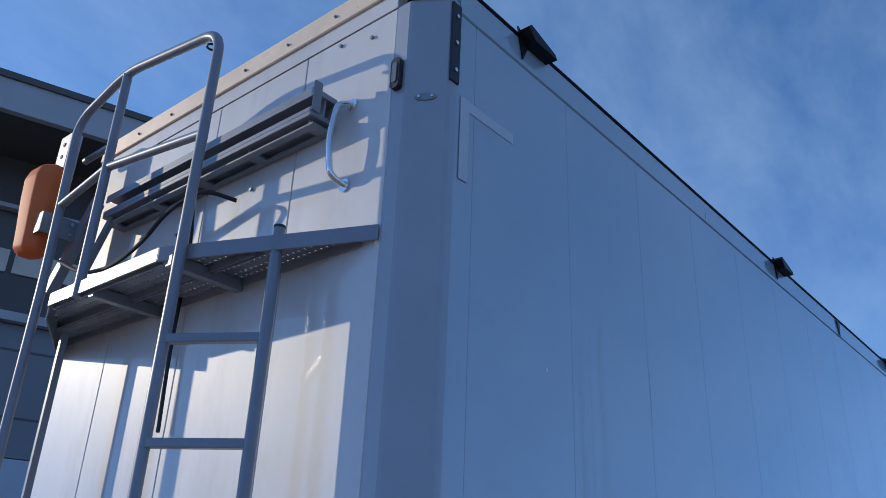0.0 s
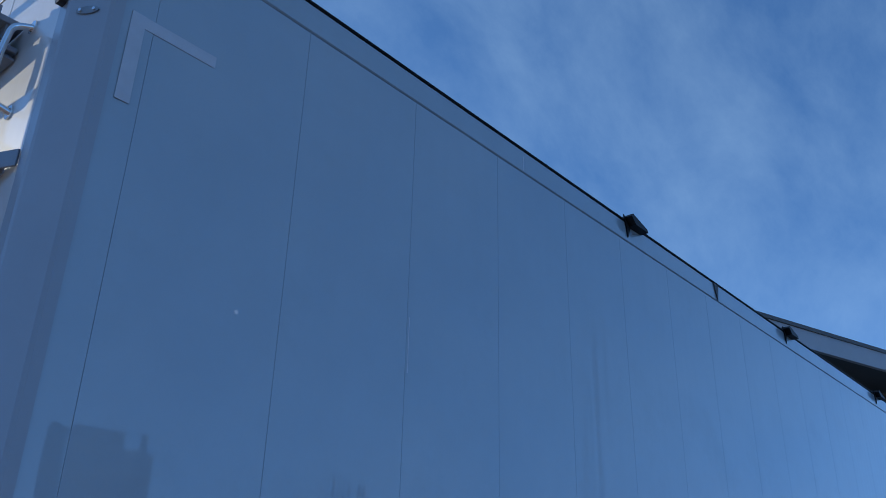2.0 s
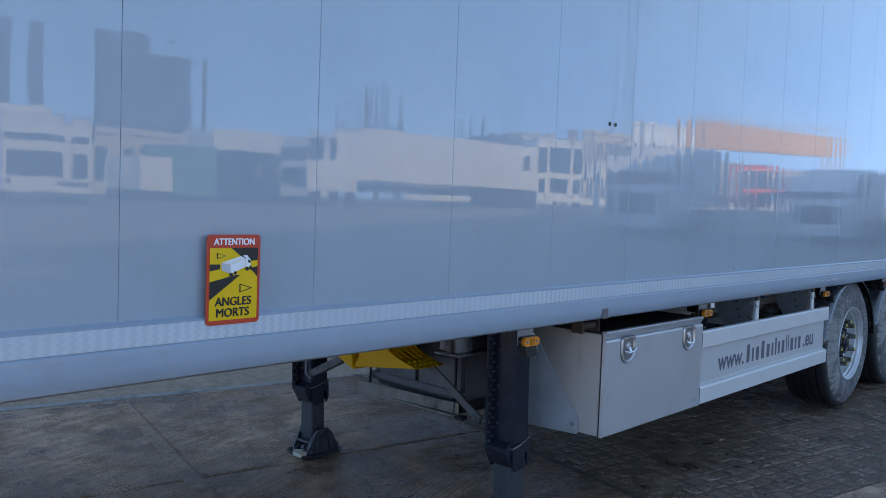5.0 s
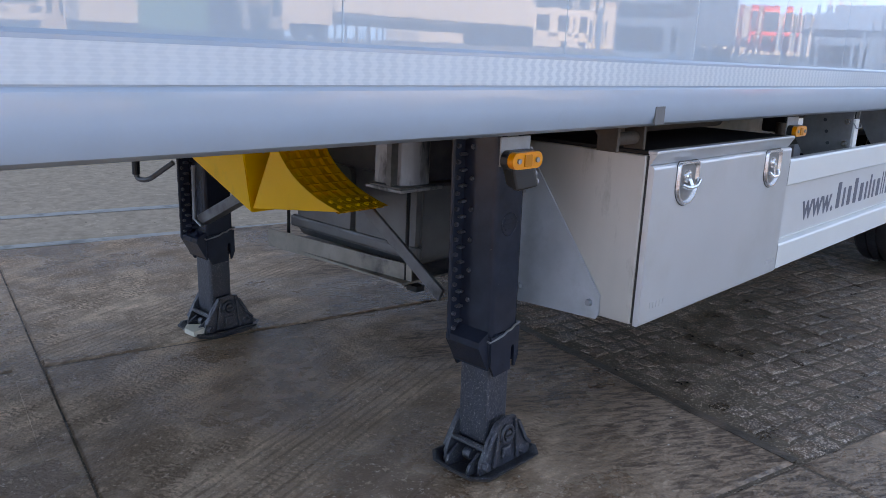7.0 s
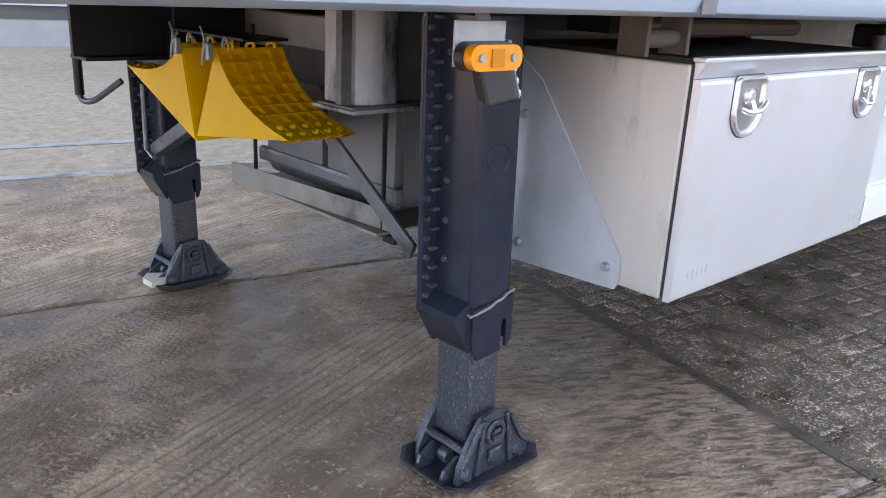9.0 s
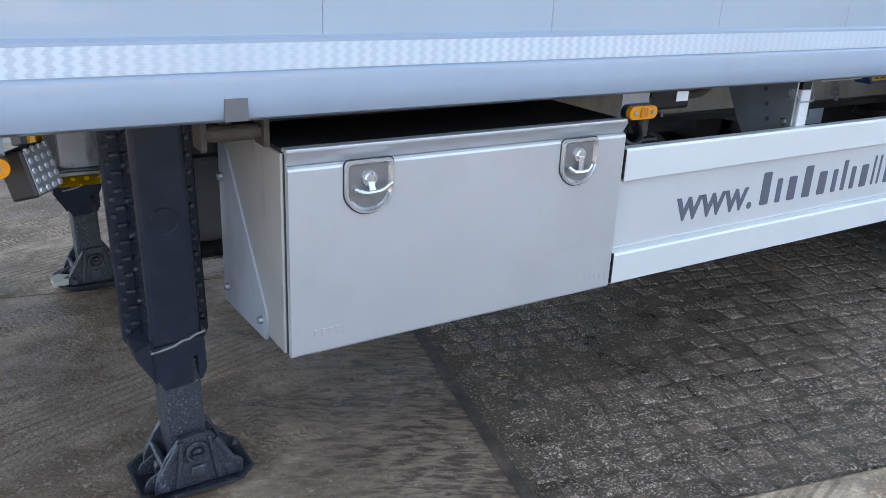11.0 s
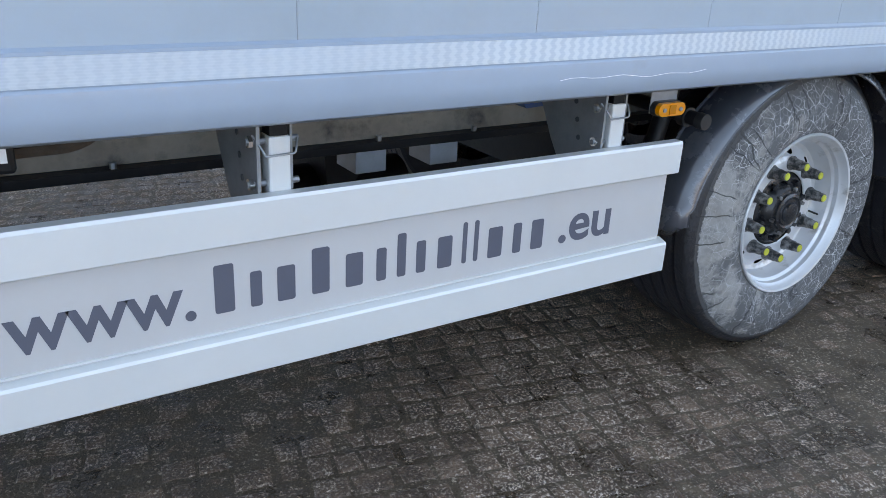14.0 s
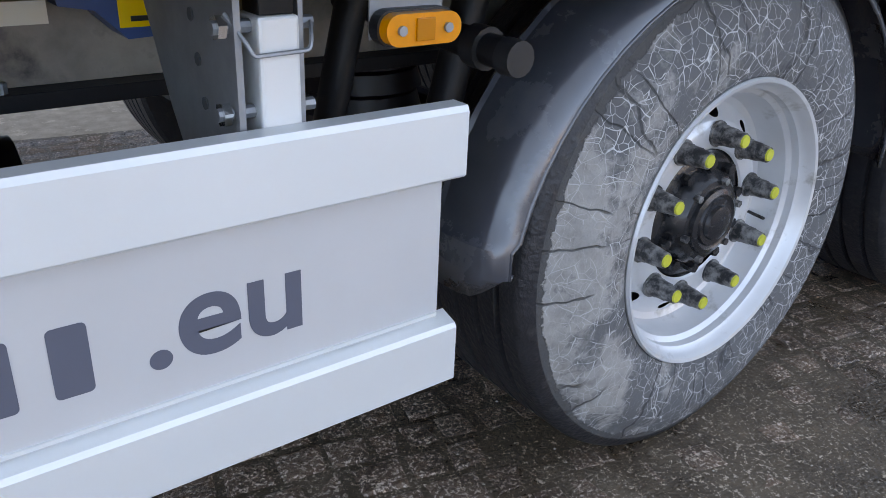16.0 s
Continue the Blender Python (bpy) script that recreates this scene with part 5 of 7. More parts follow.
figure.location, figure.rotation_euler.z = (4.3735, 1.345, 0.764), radians(-90)
rack = sub("tank_rack", trailer, (0, 0, 0), "worn steel angle rack under the tank")
part("front_angle", bar(B(), (4.29, 1.68, 0.505), (4.345, 0.90, 0.505), 0.006, 0.075, 0.001), M_RACK, rack)
part("shelf", box(B(), (4.30, 0.90, 0.475), (4.85, 1.68, 0.483)), M_RACK, rack)
for y in (0.93, 1.62):
    part("hanger", rod(B(), (4.345, y, 0.46), (4.345, y, 1.0), 0.007, 8), M_BLACKSTEEL, rack)
part("clip", box(B(), (4.33, 0.86, 0.455), (4.37, 0.91, 0.475)), M_BLACKSTEEL, rack)


# ---- wheel chocks hung on the cross member ----
def chock(name, heel, top, toe, x0, x1):
    """Hollow plastic chock: smooth flanks, a concave tread with a grid of ribs."""
    ck = thing(name, (x0, heel[0], heel[1]), "yellow plastic wheel chock hanging from the trailer frame", "wheel chock", "wheel chocks")
    H, T, O = (Vector((p[0] - heel[0], p[1] - heel[1])) for p in (heel, top, toe))
    ctrl = (T + O) / 2 + (H - (T + O) / 2) * 0.32
    curve = [T * (1 - t) ** 2 + ctrl * 2 * t * (1 - t) + O * t * t for t in (k / 9 for k in range(10))]
    w = x1 - x0
    for a in (0.0, w - 0.008):
        part("flank", prism(B(), [tuple(H)] + [tuple(c) for c in curve], 'x', a, a + 0.008), M_YELLOW, ck)
    inn = (H - (T + O) / 2).normalized() * 0.018
    b = B()
    strip(b, [tuple(c + inn) for c in curve], 'x', 0.004, w - 0.004)
    part("tread", b, M_YELLOW, ck)
    for k in range(0, 9):
        c = curve[k]
        d = (curve[k + 1] - c).normalized() * 0.006
        part("rib", prism(B(), [tuple(c), tuple(c + d), tuple(c + d + inn), tuple(c + inn)], 'x', 0.006, w - 0.006), M_YELLOW, ck)
    for i in range(1, 5):
        a = w * i / 5
        pts = [tuple(c) for c in curve] + [tuple(c + inn) for c in curve[::-1]]
        part("rib", prism(B(), pts, 'x', a - 0.003, a + 0.003), M_YELLOW, ck)
    # studded toe plate laid over the last cells, and loops over the carrying bar
    tail = [tuple(c + inn * 0.1) for c in curve[7:]]
    part("toe_plate", strip(B(), tail, 'x', 0.006, w - 0.006), M_YELLOW, ck)
    for i in range(5):
        for c in (curve[7].lerp(curve[8], 0.6), curve[8].lerp(curve[9], 0.4)):
            x = w * (i + 0.7) / 5.4
            part("stud", rod(B(), (x, c.x + inn.x * 0.2, c.y + inn.y * 0.2), (x, c.x - inn.x * 0.35, c.y - inn.y * 0.35), 0.010, 8, 0.005), M_YELLOW, ck)
    for i in range(3):
        x = w * (i + 0.6) / 3.2
        up = (T - H).normalized()
        loop = [(x, (T + up * 0.016 * math.sin(q)).x + 0.022 * math.cos(q), (T + up * 0.016 * math.sin(q)).y) for q in (math.pi * j / 8 for j in range(9))]
        part("loop", pipe(B(), loop, 0.005, 6), M_YELLOW, ck, smooth=True)
    part("back", prism(B(), [tuple(H), tuple(T), tuple(T + inn * 0.4), tuple(H + inn * 0.2)], 'x', 0.004, w - 0.004), M_YELLOW, ck)
    part("base", prism(B(), [tuple(H), tuple(O), tuple(O - inn * 0.15), tuple(H - inn * 0.3)], 'x', 0.004, w - 0.004), M_YELLOW, ck)
    for a in (0.03, w - 0.03):
        part("hook", pipe(B(), [(a, T.x + 0.016 * math.cos(q), T.y + 0.004 + 0.022 * math.sin(q)) for q in (math.pi * k / 8 for k in range(-1, 10))], 0.003, 6), M_GALV, ck, smooth=True)
    return ck


chock("wheel_chock", (1.405, 0.698), (1.275, 0.958), (0.92, 0.765), 4.03, 4.24)
chock("wheel_chock", (1.418, 0.683), (1.485, 0.955), (1.875, 0.853), 4.03, 4.22)
pinbar = part("chock_holder", bar(B(), (4.13, 1.18, 0.985), (4.13, 1.60, 0.985), 0.14, 0.008, 0.002), M_BLACKSTEEL, trailer, "dark steel chock holder")
for y in (1.285, 1.475):
    part("pin", pipe(B(), fillet([(4.02, y, 0.985), (4.00, y, 0.955), (4.005, y + 0.02, 0.905), (4.01, y + 0.01, 0.985), (4.012, y + 0.035, 1.01)], 0.015, 4), 0.0035, 6), M_GALV, pinbar, smooth=True)
    part("pin_clip", box(B(), (4.005, y - 0.015, 0.925), (4.022, y + 0.015, 0.97), 0.003), M_GALV, pinbar)

# ---- toolbox ----
tb = sub("toolbox", trailer, (0, 0, 0), "stainless steel toolbox with two recessed T-handle latches")
BX0, BX1, BZ0, BZ1 = 4.40, 5.415, 0.532, 1.035
part("body", box(B(), (BX0, 0.066, BZ0 + 0.004), (BX1 - 0.01, 0.50, BZ1 - 0.008), 0.004), M_STAINLESS, tb)
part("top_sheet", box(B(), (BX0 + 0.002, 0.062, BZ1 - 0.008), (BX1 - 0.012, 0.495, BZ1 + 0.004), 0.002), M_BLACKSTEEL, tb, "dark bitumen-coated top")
part("hinge_strip", box(B(), (BX0 + 0.002, 0.034, BZ1 - 0.004), (BX1 - 0.008, 0.064, BZ1 + 0.006), 0.003), M_DOORSHEET, tb)
# leaf that slants back under the hinge to the door's upper edge
part("hinge_leaf", prism(B(), [(0.037, BZ1 - 0.004), (0.056, BZ1 - 0.036), (0.062, BZ1 - 0.036), (0.062, BZ1 - 0.004)], 'x', BX0 + 0.008, BX1 - 0.002), M_DOORSHEET, tb)
part("seal", box(B(), (BX0 + 0.006, 0.060, BZ0 + 0.008), (BX1 - 0.016, 0.068, BZ1 - 0.01)), M_BLACK, tb)
# bowed door with folded edge
b = B()
prof = [(BZ0, 0.060), (BZ0, 0.046), (BZ0 + 0.006, 0.042), (BZ1 - 0.047, 0.042), (BZ1 - 0.041, 0.044), (BZ1 - 0.037, 0.049), (BZ1 - 0.037, 0.060)]
prism(b, [(y, z) for z, y in prof], 'x', BX0 + 0.008, BX1)
door = part("door", b, M_DOORSHEET, tb, "flat stainless flap door")
# side gusset with rounded bolts
gus = part("side_plate", prism(B(), [(0.495, 0.512), (0.175, 0.526), (0.165, 0.545), (0.167, 0.60), (0.43, 0.955), (0.495, 1.0)], 'x', BX0 - 0.007, BX0 - 0.001), M_PLATE, tb, "galvanised triangular mounting plate")
for y, z in ((0.473, 0.873), (0.463, 0.562), (0.2, 0.572)):
    part("bolt", rod(B(), (BX0 - 0.007, y, z), (BX0 - 0.018, y, z), 0.012, 8, 0.009), M_GALV, gus)


def latch(cx, cz, turned):
    lt = sub("latch", tb, (cx, 0.042, cz), "stainless latch dish with a T-handle")
    def shield(s):
        w, h = 0.064 * s, 0.064 * s
        pts = fillet([(w, -h * 0.40), (w, h), (-w, h), (-w, -h * 0.40), (-w * 0.72, -h * 0.80), (-w * 0.3, -h * 1.05), (w * 0.3, -h * 1.05), (w * 0.72, -h * 0.80), (w, -h * 0.40), (w, h)], 0.016 * s, 5)
        return [p[:2] for p in pts[1:-1]]
    b = B()
    rings = [[b.verts.new((p[0], y, p[1])) for p in shield(s)] for s, y in ((1.0, 0.0), (0.985, -0.006), (0.955, -0.0105), (0.88, -0.0105), (0.84, -0.007), (0.78, -0.0016))]
    n = len(rings[0])
    for a, c in zip(rings, rings[1:]):
        for k in range(n):
            b.faces.new((a[k], a[(k + 1) % n], c[(k + 1) % n], c[k]))
    part("latch_dish", b, M_LATCH, lt, smooth=True)
    # black sheet draws the shadow line round the dish; floor colour holds recess shade
    part("latch_gasket", prism(B(), shield(1.03), 'y', -0.0012, 0.0005), M_BLACK, lt)
    part("dish_floor", prism(B(), shield(0.80), 'y', -0.0022, -0.0014), M_DISHSHADE, lt)
    kb = B()
    rod(kb, (0.0, -0.001, 0.018), (0.0, -0.008, 0.018), 0.021, 20, 0.019)
    rod(kb, (0.0, -0.008, 0.018), (0.0, -0.012, 0.018), 0.015, 16, 0.011)
    part("key_barrel", kb, M_LATCH, lt)
    if turned:
        part("t_handle", pipe(B(), fillet([(-0.040, -0.010, -0.004), (-0.022, -0.022, -0.012), (0.022, -0.024, -0.010), (0.052, -0.018, 0.006)], 0.014, 4), 0.0058, 8), M_LATCH, lt, smooth=True)
        part("handle_stem", bar(B(), (0.0, -0.010, 0.012), (0.0, -0.022, -0.012), 0.016, 0.008, 0.002), M_LATCH, lt)
    else:
        part("t_handle", pipe(B(), fillet([(-0.040, -0.010, -0.012), (-0.022, -0.017, -0.027), (0.022, -0.017, -0.027), (0.040, -0.010, -0.012)], 0.014, 4), 0.0062, 8), M_LATCH, lt, smooth=True)
        part("handle_stem", bar(B(), (0.0, -0.012, 0.016), (0.0, -0.012, -0.026), 0.016, 0.008, 0.002), M_LATCH, lt)
    return lt


latch(4.606, 0.938, True)
latch(5.245, 0.935, False)
# raised maker's marks as plain bars
for x0, z0, n in ((4.465, 0.575, 5), (5.315, 0.567, 5)):
    for k in range(n):
        part("embossed_mark", box(B(), (x0 + 0.019 * k, 0.0405, z0), (x0 + 0.019 * k + 0.012, 0.0425, z0 + 0.02), 0.001), M_DOORSHEET, door)

# rusty pivot and pipe between leg and toolbox
pivot = sub("pivot_bracket", trailer, (0, 0, 0), "rusty pivot tube and lugs under the rail")
part("tube", rod(B(), (4.24, 0.09, 1.075), (4.37, 0.09, 1.075), 0.018, 12), M_RUST, pivot, smooth=True)
for x in (4.235, 4.37):
    part("lug", prism(B(), [(0.06, 1.045), (0.12, 1.045), (0.12, 1.125), (0.06, 1.125)], 'x', x - 0.006, x + 0.006), M_RUST, pivot)
part("rail_bar", pipe(B(), [(4.40, 0.22, 1.085), (5.2, 0.24, 1.085)], 0.02, 10), M_RUST, pivot, smooth=True)

# ---- side guard with web address ----
guard = sub("side_guard", trailer, (0, 0, 0), "aluminium side guard with two bars and a lettered panel")
GX0, GX1 = 5.432, 7.518
b = B()
prism(b, [(0.046, 0.857), (0.046, 0.943), (0.050, 0.951), (0.080, 0.951), (0.080, 0.855), (0.050, 0.853)], 'x', GX0, GX1)
part("upper_bar", b, M_GUARD, guard)
b = B()
prism(b, [(0.046, 0.538), (0.046, 0.624), (0.050, 0.631), (0.070, 0.637), (0.080, 0.640), (0.080, 0.534), (0.050, 0.534)], 'x', GX0, GX1 - 0.003)
part("lower_bar", b, M_GUARD, guard)
panel = part("panel", box(B(), (GX0 + 0.006, 0.070, 0.632), (GX1 - 0.022, 0.076, 0.866)), M_GUARDPANEL, guard)
part("panel_edge", box(B(), (GX0 + 0.01, 0.066, 0.641), (GX1 - 0.025, 0.071, 0.646)), M_GUARD, guard)
for z0, z1 in ((0.862, 0.948), (0.538, 0.632)):
    part("end_cap", box(B(), (GX0 - 0.005, 0.047, z0), (GX0 - 0.0005, 0.079, z1)), M_BLACK, guard)
# the address: plain bars stand for the maker's name
TY, TZ = 0.0695, 0.690
lettering("lettering", "www.", M_TEXT, panel, 5.697, 6.066, TY, TZ, 0.158, 0.0026, 0.0005)
lettering("lettering", ".eu", M_TEXT, panel, 7.088, 7.281, TY, TZ + 0.004, 0.162, 0.0028, 0.0005)
x = 6.094
for wd, tall in ((0.072, 1), (0.044, 0), (0.07, 0), (0.072, 1), (0.074, 0), (0.044, 0), (0.040, 1), (0.044, 0), (0.07, 0), (0.022, 1), (0.022, 1), (0.074, 0), (0.044, 0), (0.066, 0)):
    part("name_bar", prism(B(), rounded(wd * 0.62, 0.115 if tall else 0.086, 0.006, 3, x + wd / 2, TZ + (0.0575 if tall else 0.043)), 'y', TY - 0.0005, TY + 0.0008), M_TEXT, panel)
    x += wd + 0.0145
# swing posts with spring pins, on perforated brackets
for px in (6.262, 7.264):
    ps = sub("guard_post", trailer, (px, 0, 0), "square aluminium guard post on a drilled steel bracket")
    part("tube", box(B(), (-0.016, 0.082, 0.60), (0.034, 0.135, 1.072), 0.004), M_GUARD, ps)
    part("upper_socket", box(B(), (-0.012, 0.087, 1.072), (0.030, 0.13, 1.12), 0.002), M_BLACKSTEEL, ps)
    b = B()
    prism(b, [(0.086, 0.80), (0.086, 1.11), (0.40, 1.11), (0.30, 0.93), (0.22, 0.82), (0.15, 0.78)], 'x', -0.042, -0.034)
    br = part("bracket", b, M_GALV, ps, "drilled steel bracket plate")
    for k in range(5):
        part("hole", rod(B(), (-0.0425, 0.155 + 0.012 * k, 0.86 + 0.05 * k), (-0.0445, 0.155 + 0.012 * k, 0.86 + 0.05 * k), 0.008, 8), M_SEAM, br)
    b = B()
    prism(b, [(0.086, 0.88), (0.086, 1.11), (0.30, 1.11), (0.22, 0.95)], 'x', 0.034, 0.040)
    part("bracket", b, M_GALV, ps)
    for z in (0.965, 1.06):
        part("bolt", rod(B(), (-0.060, 0.105, z), (0.060, 0.105, z), 0.008, 8), M_GALV, ps)
        part("bolt_head", rod(B(), (-0.056, 0.105, z), (-0.046, 0.105, z), 0.014, 6), M_CHROME, ps)
    part("spring_pin", pipe(B(), fillet([(-0.046, 0.10, 1.075), (-0.030, 0.078, 1.043), (-0.026, 0.075, 1.032), (0.042, 0.075, 1.034), (0.046, 0.078, 1.045), (0.054, 0.095, 1.062)], 0.006, 3), 0.0026, 6), M_GALV, ps, smooth=True)

# inner frame seen over the guard: bottom flange with small boxes, valve, canister
part("frame_rail", box(B(), (5.45, 0.485, 0.93), (LEN - 0.3, 0.50, 1.11)), M_RACK, trailer, "grimy galvanised frame rail")
part("frame_flange", box(B(), (5.45, 0.445, 0.905), (LEN - 0.3, 0.52, 0.929), 0.002), M_BLACKSTEEL, trailer)
for x in (6.0, 6.72, 7.05):
    part("bolt", rod(B(), (x, 0.46, 0.929), (x, 0.46, 0.944), 0.009, 6), M_GALV, trailer)
for x in (6.705, 6.955):
    part("hung_box", box(B(), (x - 0.05, 0.475, 0.832), (x + 0.05, 0.60, 0.904), 0.003), M_PLATE, trailer, "small galvanised box under the frame")
part("air_tank", pipe(B(), [(6.68, 1.10, 0.565), (7.15, 1.10, 0.565)], 0.12, 24), M_BLACKSTEEL, trailer, "black cylindrical air tank", smooth=True)
part("axle_hanger", prism(B(), [(6.74, 1.12), (6.99, 1.12), (6.95, 0.70), (6.80, 0.56)], 'y', 0.95, 1.35), M_BLACKSTEEL, trailer, "black suspension hanger")
valve = sub("brake_valve", trailer, (0, 0, 0), "dark valve block with hoses and a white label")
part("block", box(B(), (5.60, 0.14, 1.03), (5.77, 0.24, 1.10), 0.01), M_BLACKSTEEL, valve)
part("label", box(B(), (5.705, 0.1365, 1.055), (5.755, 0.139, 1.085)), M_LABELWHITE, valve)
part("spindle", rod(B(), (5.595, 0.16, 0.93), (5.595, 0.16, 1.07), 0.019, 12), M_RUST, valve, smooth=True)
part("base", box(B(), (5.56, 0.12, 0.90), (5.63, 0.2, 0.955), 0.008), M_BLACKSTEEL, valve)
part("hose", pipe(B(), fillet([(5.77, 0.19, 1.06), (5.90, 0.2, 1.06), (5.98, 0.22, 1.12)], 0.05, 5), 0.013, 8), M_RUST, valve, smooth=True)
part("hose", pipe(B(), fillet([(5.46, 0.12, 0.97), (5.50, 0.10, 0.94), (5.56, 0.12, 0.95), (5.60, 0.2, 1.02)], 0.04, 5), 0.010, 8), M_CABLE, valve, smooth=True)
can = thing("canister", (7.245, 0.47, 1.015), "dark blue plastic canister with a yellow warning label", "canister")
b = B()
prism(b, [(-0.125, 0.055), (-0.12, 0.030), (-0.075, 0.022), (-0.035, -0.018), (0.10, -0.012), (0.115, 0.0), (0.115, 0.15), (-0.06, 0.15), (-0.06, 0.06)], 'y', -0.06, 0.06)
part("body", b, M_BLUE, can)
lb = part("label", box(B(), (-0.045, -0.0625, -0.002), (0.105, -0.0605, 0.10)), M_STICKYELLOW, can, "yellow warning label")
for k in range(3):
    part("print_bar", box(B(), (-0.03 + 0.045 * k, -0.064, 0.006), (0.0 + 0.045 * k, -0.0626, 0.013)), M_STICKBLACK, lb)
part("strap_plate", box(B(), (6.83, 0.40, 1.026), (7.11, 0.46, 1.055)), M_BEIGE, trailer, "pale plywood strip under the deck")


# ---- wheels ----
WR = 0.53


def wheel():
    wh = sub("wheel", trailer, (0, 0, 0), "silver steel wheel with ten covered nuts and a muddy tyre")
    # tyre: tread with grooves, then the walls
    b = B()
    prof = [(0.462, 0.022), (0.500, 0.030), (0.520, 0.042), (0.527, 0.050), (0.529, 0.058)]
    for k in range(4):
        y = 0.095 + 0.062 * k
        prof += [(WR, y - 0.004), (WR - 0.013, y), (WR - 0.013, y + 0.008), (WR, y + 0.012)]
    prof += [(0.528, 0.345), (0.515, 0.362), (0.462, 0.378)]
    lathe(b, prof, 144)
    part("tread", b, M_TREAD, wh, "dark grooved tread", smooth=True)
    b = B()
    lathe(b, [(0.288, 0.022), (0.296, 0.008), (0.312, -0.001), (0.345, -0.008), (0.39, -0.010), (0.43, -0.004), (0.452, 0.006), (0.470, 0.020), (0.488, 0.024), (0.505, 0.033)], 72)
    part("outer_wall", b, M_TYREWALL, wh, "cracked dry mud on the tyre wall", smooth=True)
    b = B()
    lathe(b, [(0.50, 0.37), (0.42, 0.39), (0.30, 0.37)], 48)
    part("inner_wall", b, M_TREAD, wh, smooth=True)
    # rim: lip, stepped barrel, disc with round hand holes
    b = B()
    lathe(b, [(0.284, 0.030), (0.300, 0.012), (0.303, 0.0), (0.300, -0.006), (0.293, -0.004), (0.288, 0.006), (0.284, 0.018), (0.276, 0.024), (0.274, 0.040), (0.264, 0.048), (0.260, 0.075), (0.256, 0.095), (0.250, 0.106), (0.235, 0.112)], 72)
    rim = part("rim", b, M_RIM, wh, smooth=True)
    b = B()
    n = 360
    def dished(r):
        k = (0.236 - r) / 0.0045
        return 0.1115 - 0.0011 * k - 0.00028 * k * k if r > 0.2 else 0.0848 - (0.2 - r) * 0.48
    prof = [(0.236 - 0.002 * k, dished(0.236 - 0.002 * k)) for k in range(24)] + [(0.184, 0.077), (0.165, 0.0765), (0.145, 0.076), (0.141, 0.080)]
    # ten oval hand holes; rim points close to an oval are drawn on to it
    def oval(r, a):
        da = (a - radians(12) + radians(18)) % radians(36) - radians(18)
        return da * 0.215 / 0.0185, (r - 0.2165) / 0.0125
    rings = []
    for r, y in prof:
        ring = []
        for k in range(n):
            a = 2 * math.pi * k / n
            p, q = oval(r, a)
            rho = math.hypot(p, q)
            if 0.86 < rho < 1.14:
                a += p * (1 / rho - 1) * 0.0185 / 0.215
                rr = 0.2165 + q / rho * 0.0125
                ring.append((rr, a))
            else:
                ring.append((r, a))
        rings.append([b.verts.new((rr * math.cos(a), dished(rr) if rr > 0.19 else y, rr * math.sin(a))) for rr, a in ring])
    for i, (r0, r1) in enumerate(zip(rings, rings[1:])):
        for k in range(n):
            p, q = oval((prof[i][0] + prof[i + 1][0]) / 2, 2 * math.pi * (k + 0.5) / n)
            if p * p + q * q < 1:
                continue
            b.faces.new((r0[k], r0[(k + 1) % n], r1[(k + 1) % n], r1[k]))
    part("disc", b, M_RIM, wh, smooth=True)
    part("back_drum", rod(B(), (0, 0.13, 0), (0, 0.34, 0), 0.24, 40), M_HUB, wh)
    # hub
    b = B()
    lathe(b, [(0.142, 0.10), (0.140, 0.085), (0.125, 0.078), (0.105, 0.078), (0.10, 0.06), (0.085, 0.045), (0.055, 0.04), (0.05, 0.03), (0.0005, 0.028)], 40)
    hub = part("hub", b, M_HUB, wh, "greasy black hub cap", smooth=True)
    b = B()
    lathe(b, [(0.072, 0.046), (0.070, 0.034), (0.060, 0.030), (0.052, 0.034), (0.040, 0.034), (0.036, 0.022), (0.022, 0.018), (0.0005, 0.018)], 32)
    part("hub_cap", b, M_HUB, hub, smooth=True)
    for k in range(6):
        a = 2 * math.pi * (k + 0.25) / 6
        part("cap_bolt", rod(B(), (0.084 * math.cos(a), 0.047, 0.084 * math.sin(a)), (0.084 * math.cos(a), 0.034, 0.084 * math.sin(a)), 0.008, 6), M_NUT, hub)
    for k in range(10):
        a = 2 * math.pi * (k + 0.5) / 10
        part("hub_bolt", rod(B(), (0.115 * math.cos(a), 0.078, 0.115 * math.sin(a)), (0.115 * math.cos(a), 0.058, 0.115 * math.sin(a)), 0.012, 6), M_HUB, hub)
    for k in range(10):
        a = 2 * math.pi * k / 10 + 0.21
        cx, cz = 0.174 * math.cos(a), 0.174 * math.sin(a)
        b = B()
        rod(b, (cx, 0.078, cz), (cx, 0.072, cz), 0.027, 16, 0.027)
        rod(b, (cx, 0.072, cz), (cx, 0.058, cz), 0.023, 14, 0.0215)
        rod(b, (cx, 0.060, cz), (cx, 0.036, cz), 0.0205, 14, 0.0195)
        rod(b, (cx, 0.036, cz), (cx, 0.014, cz), 0.0182, 14, 0.0165)
        nut = part("nut_cover", b, M_NUT, wh, "black nut cover with a yellow tip", smooth=True)
        part("nut_tip", rod(B(), (cx, 0.014, cz), (cx, 0.010, cz), 0.0135, 12, 0.0125), M_NUTTIP, nut)
    # valve
    part("valve", rod(B(), (0.235, 0.10, -0.05), (0.215, 0.05, -0.045), 0.004, 6), M_HUB, wh)
    return wh


WHEEL_X = (8.25, 9.56, 10.87)
first = wheel()
first.location = (WHEEL_X[0], 0.093, 0.597)
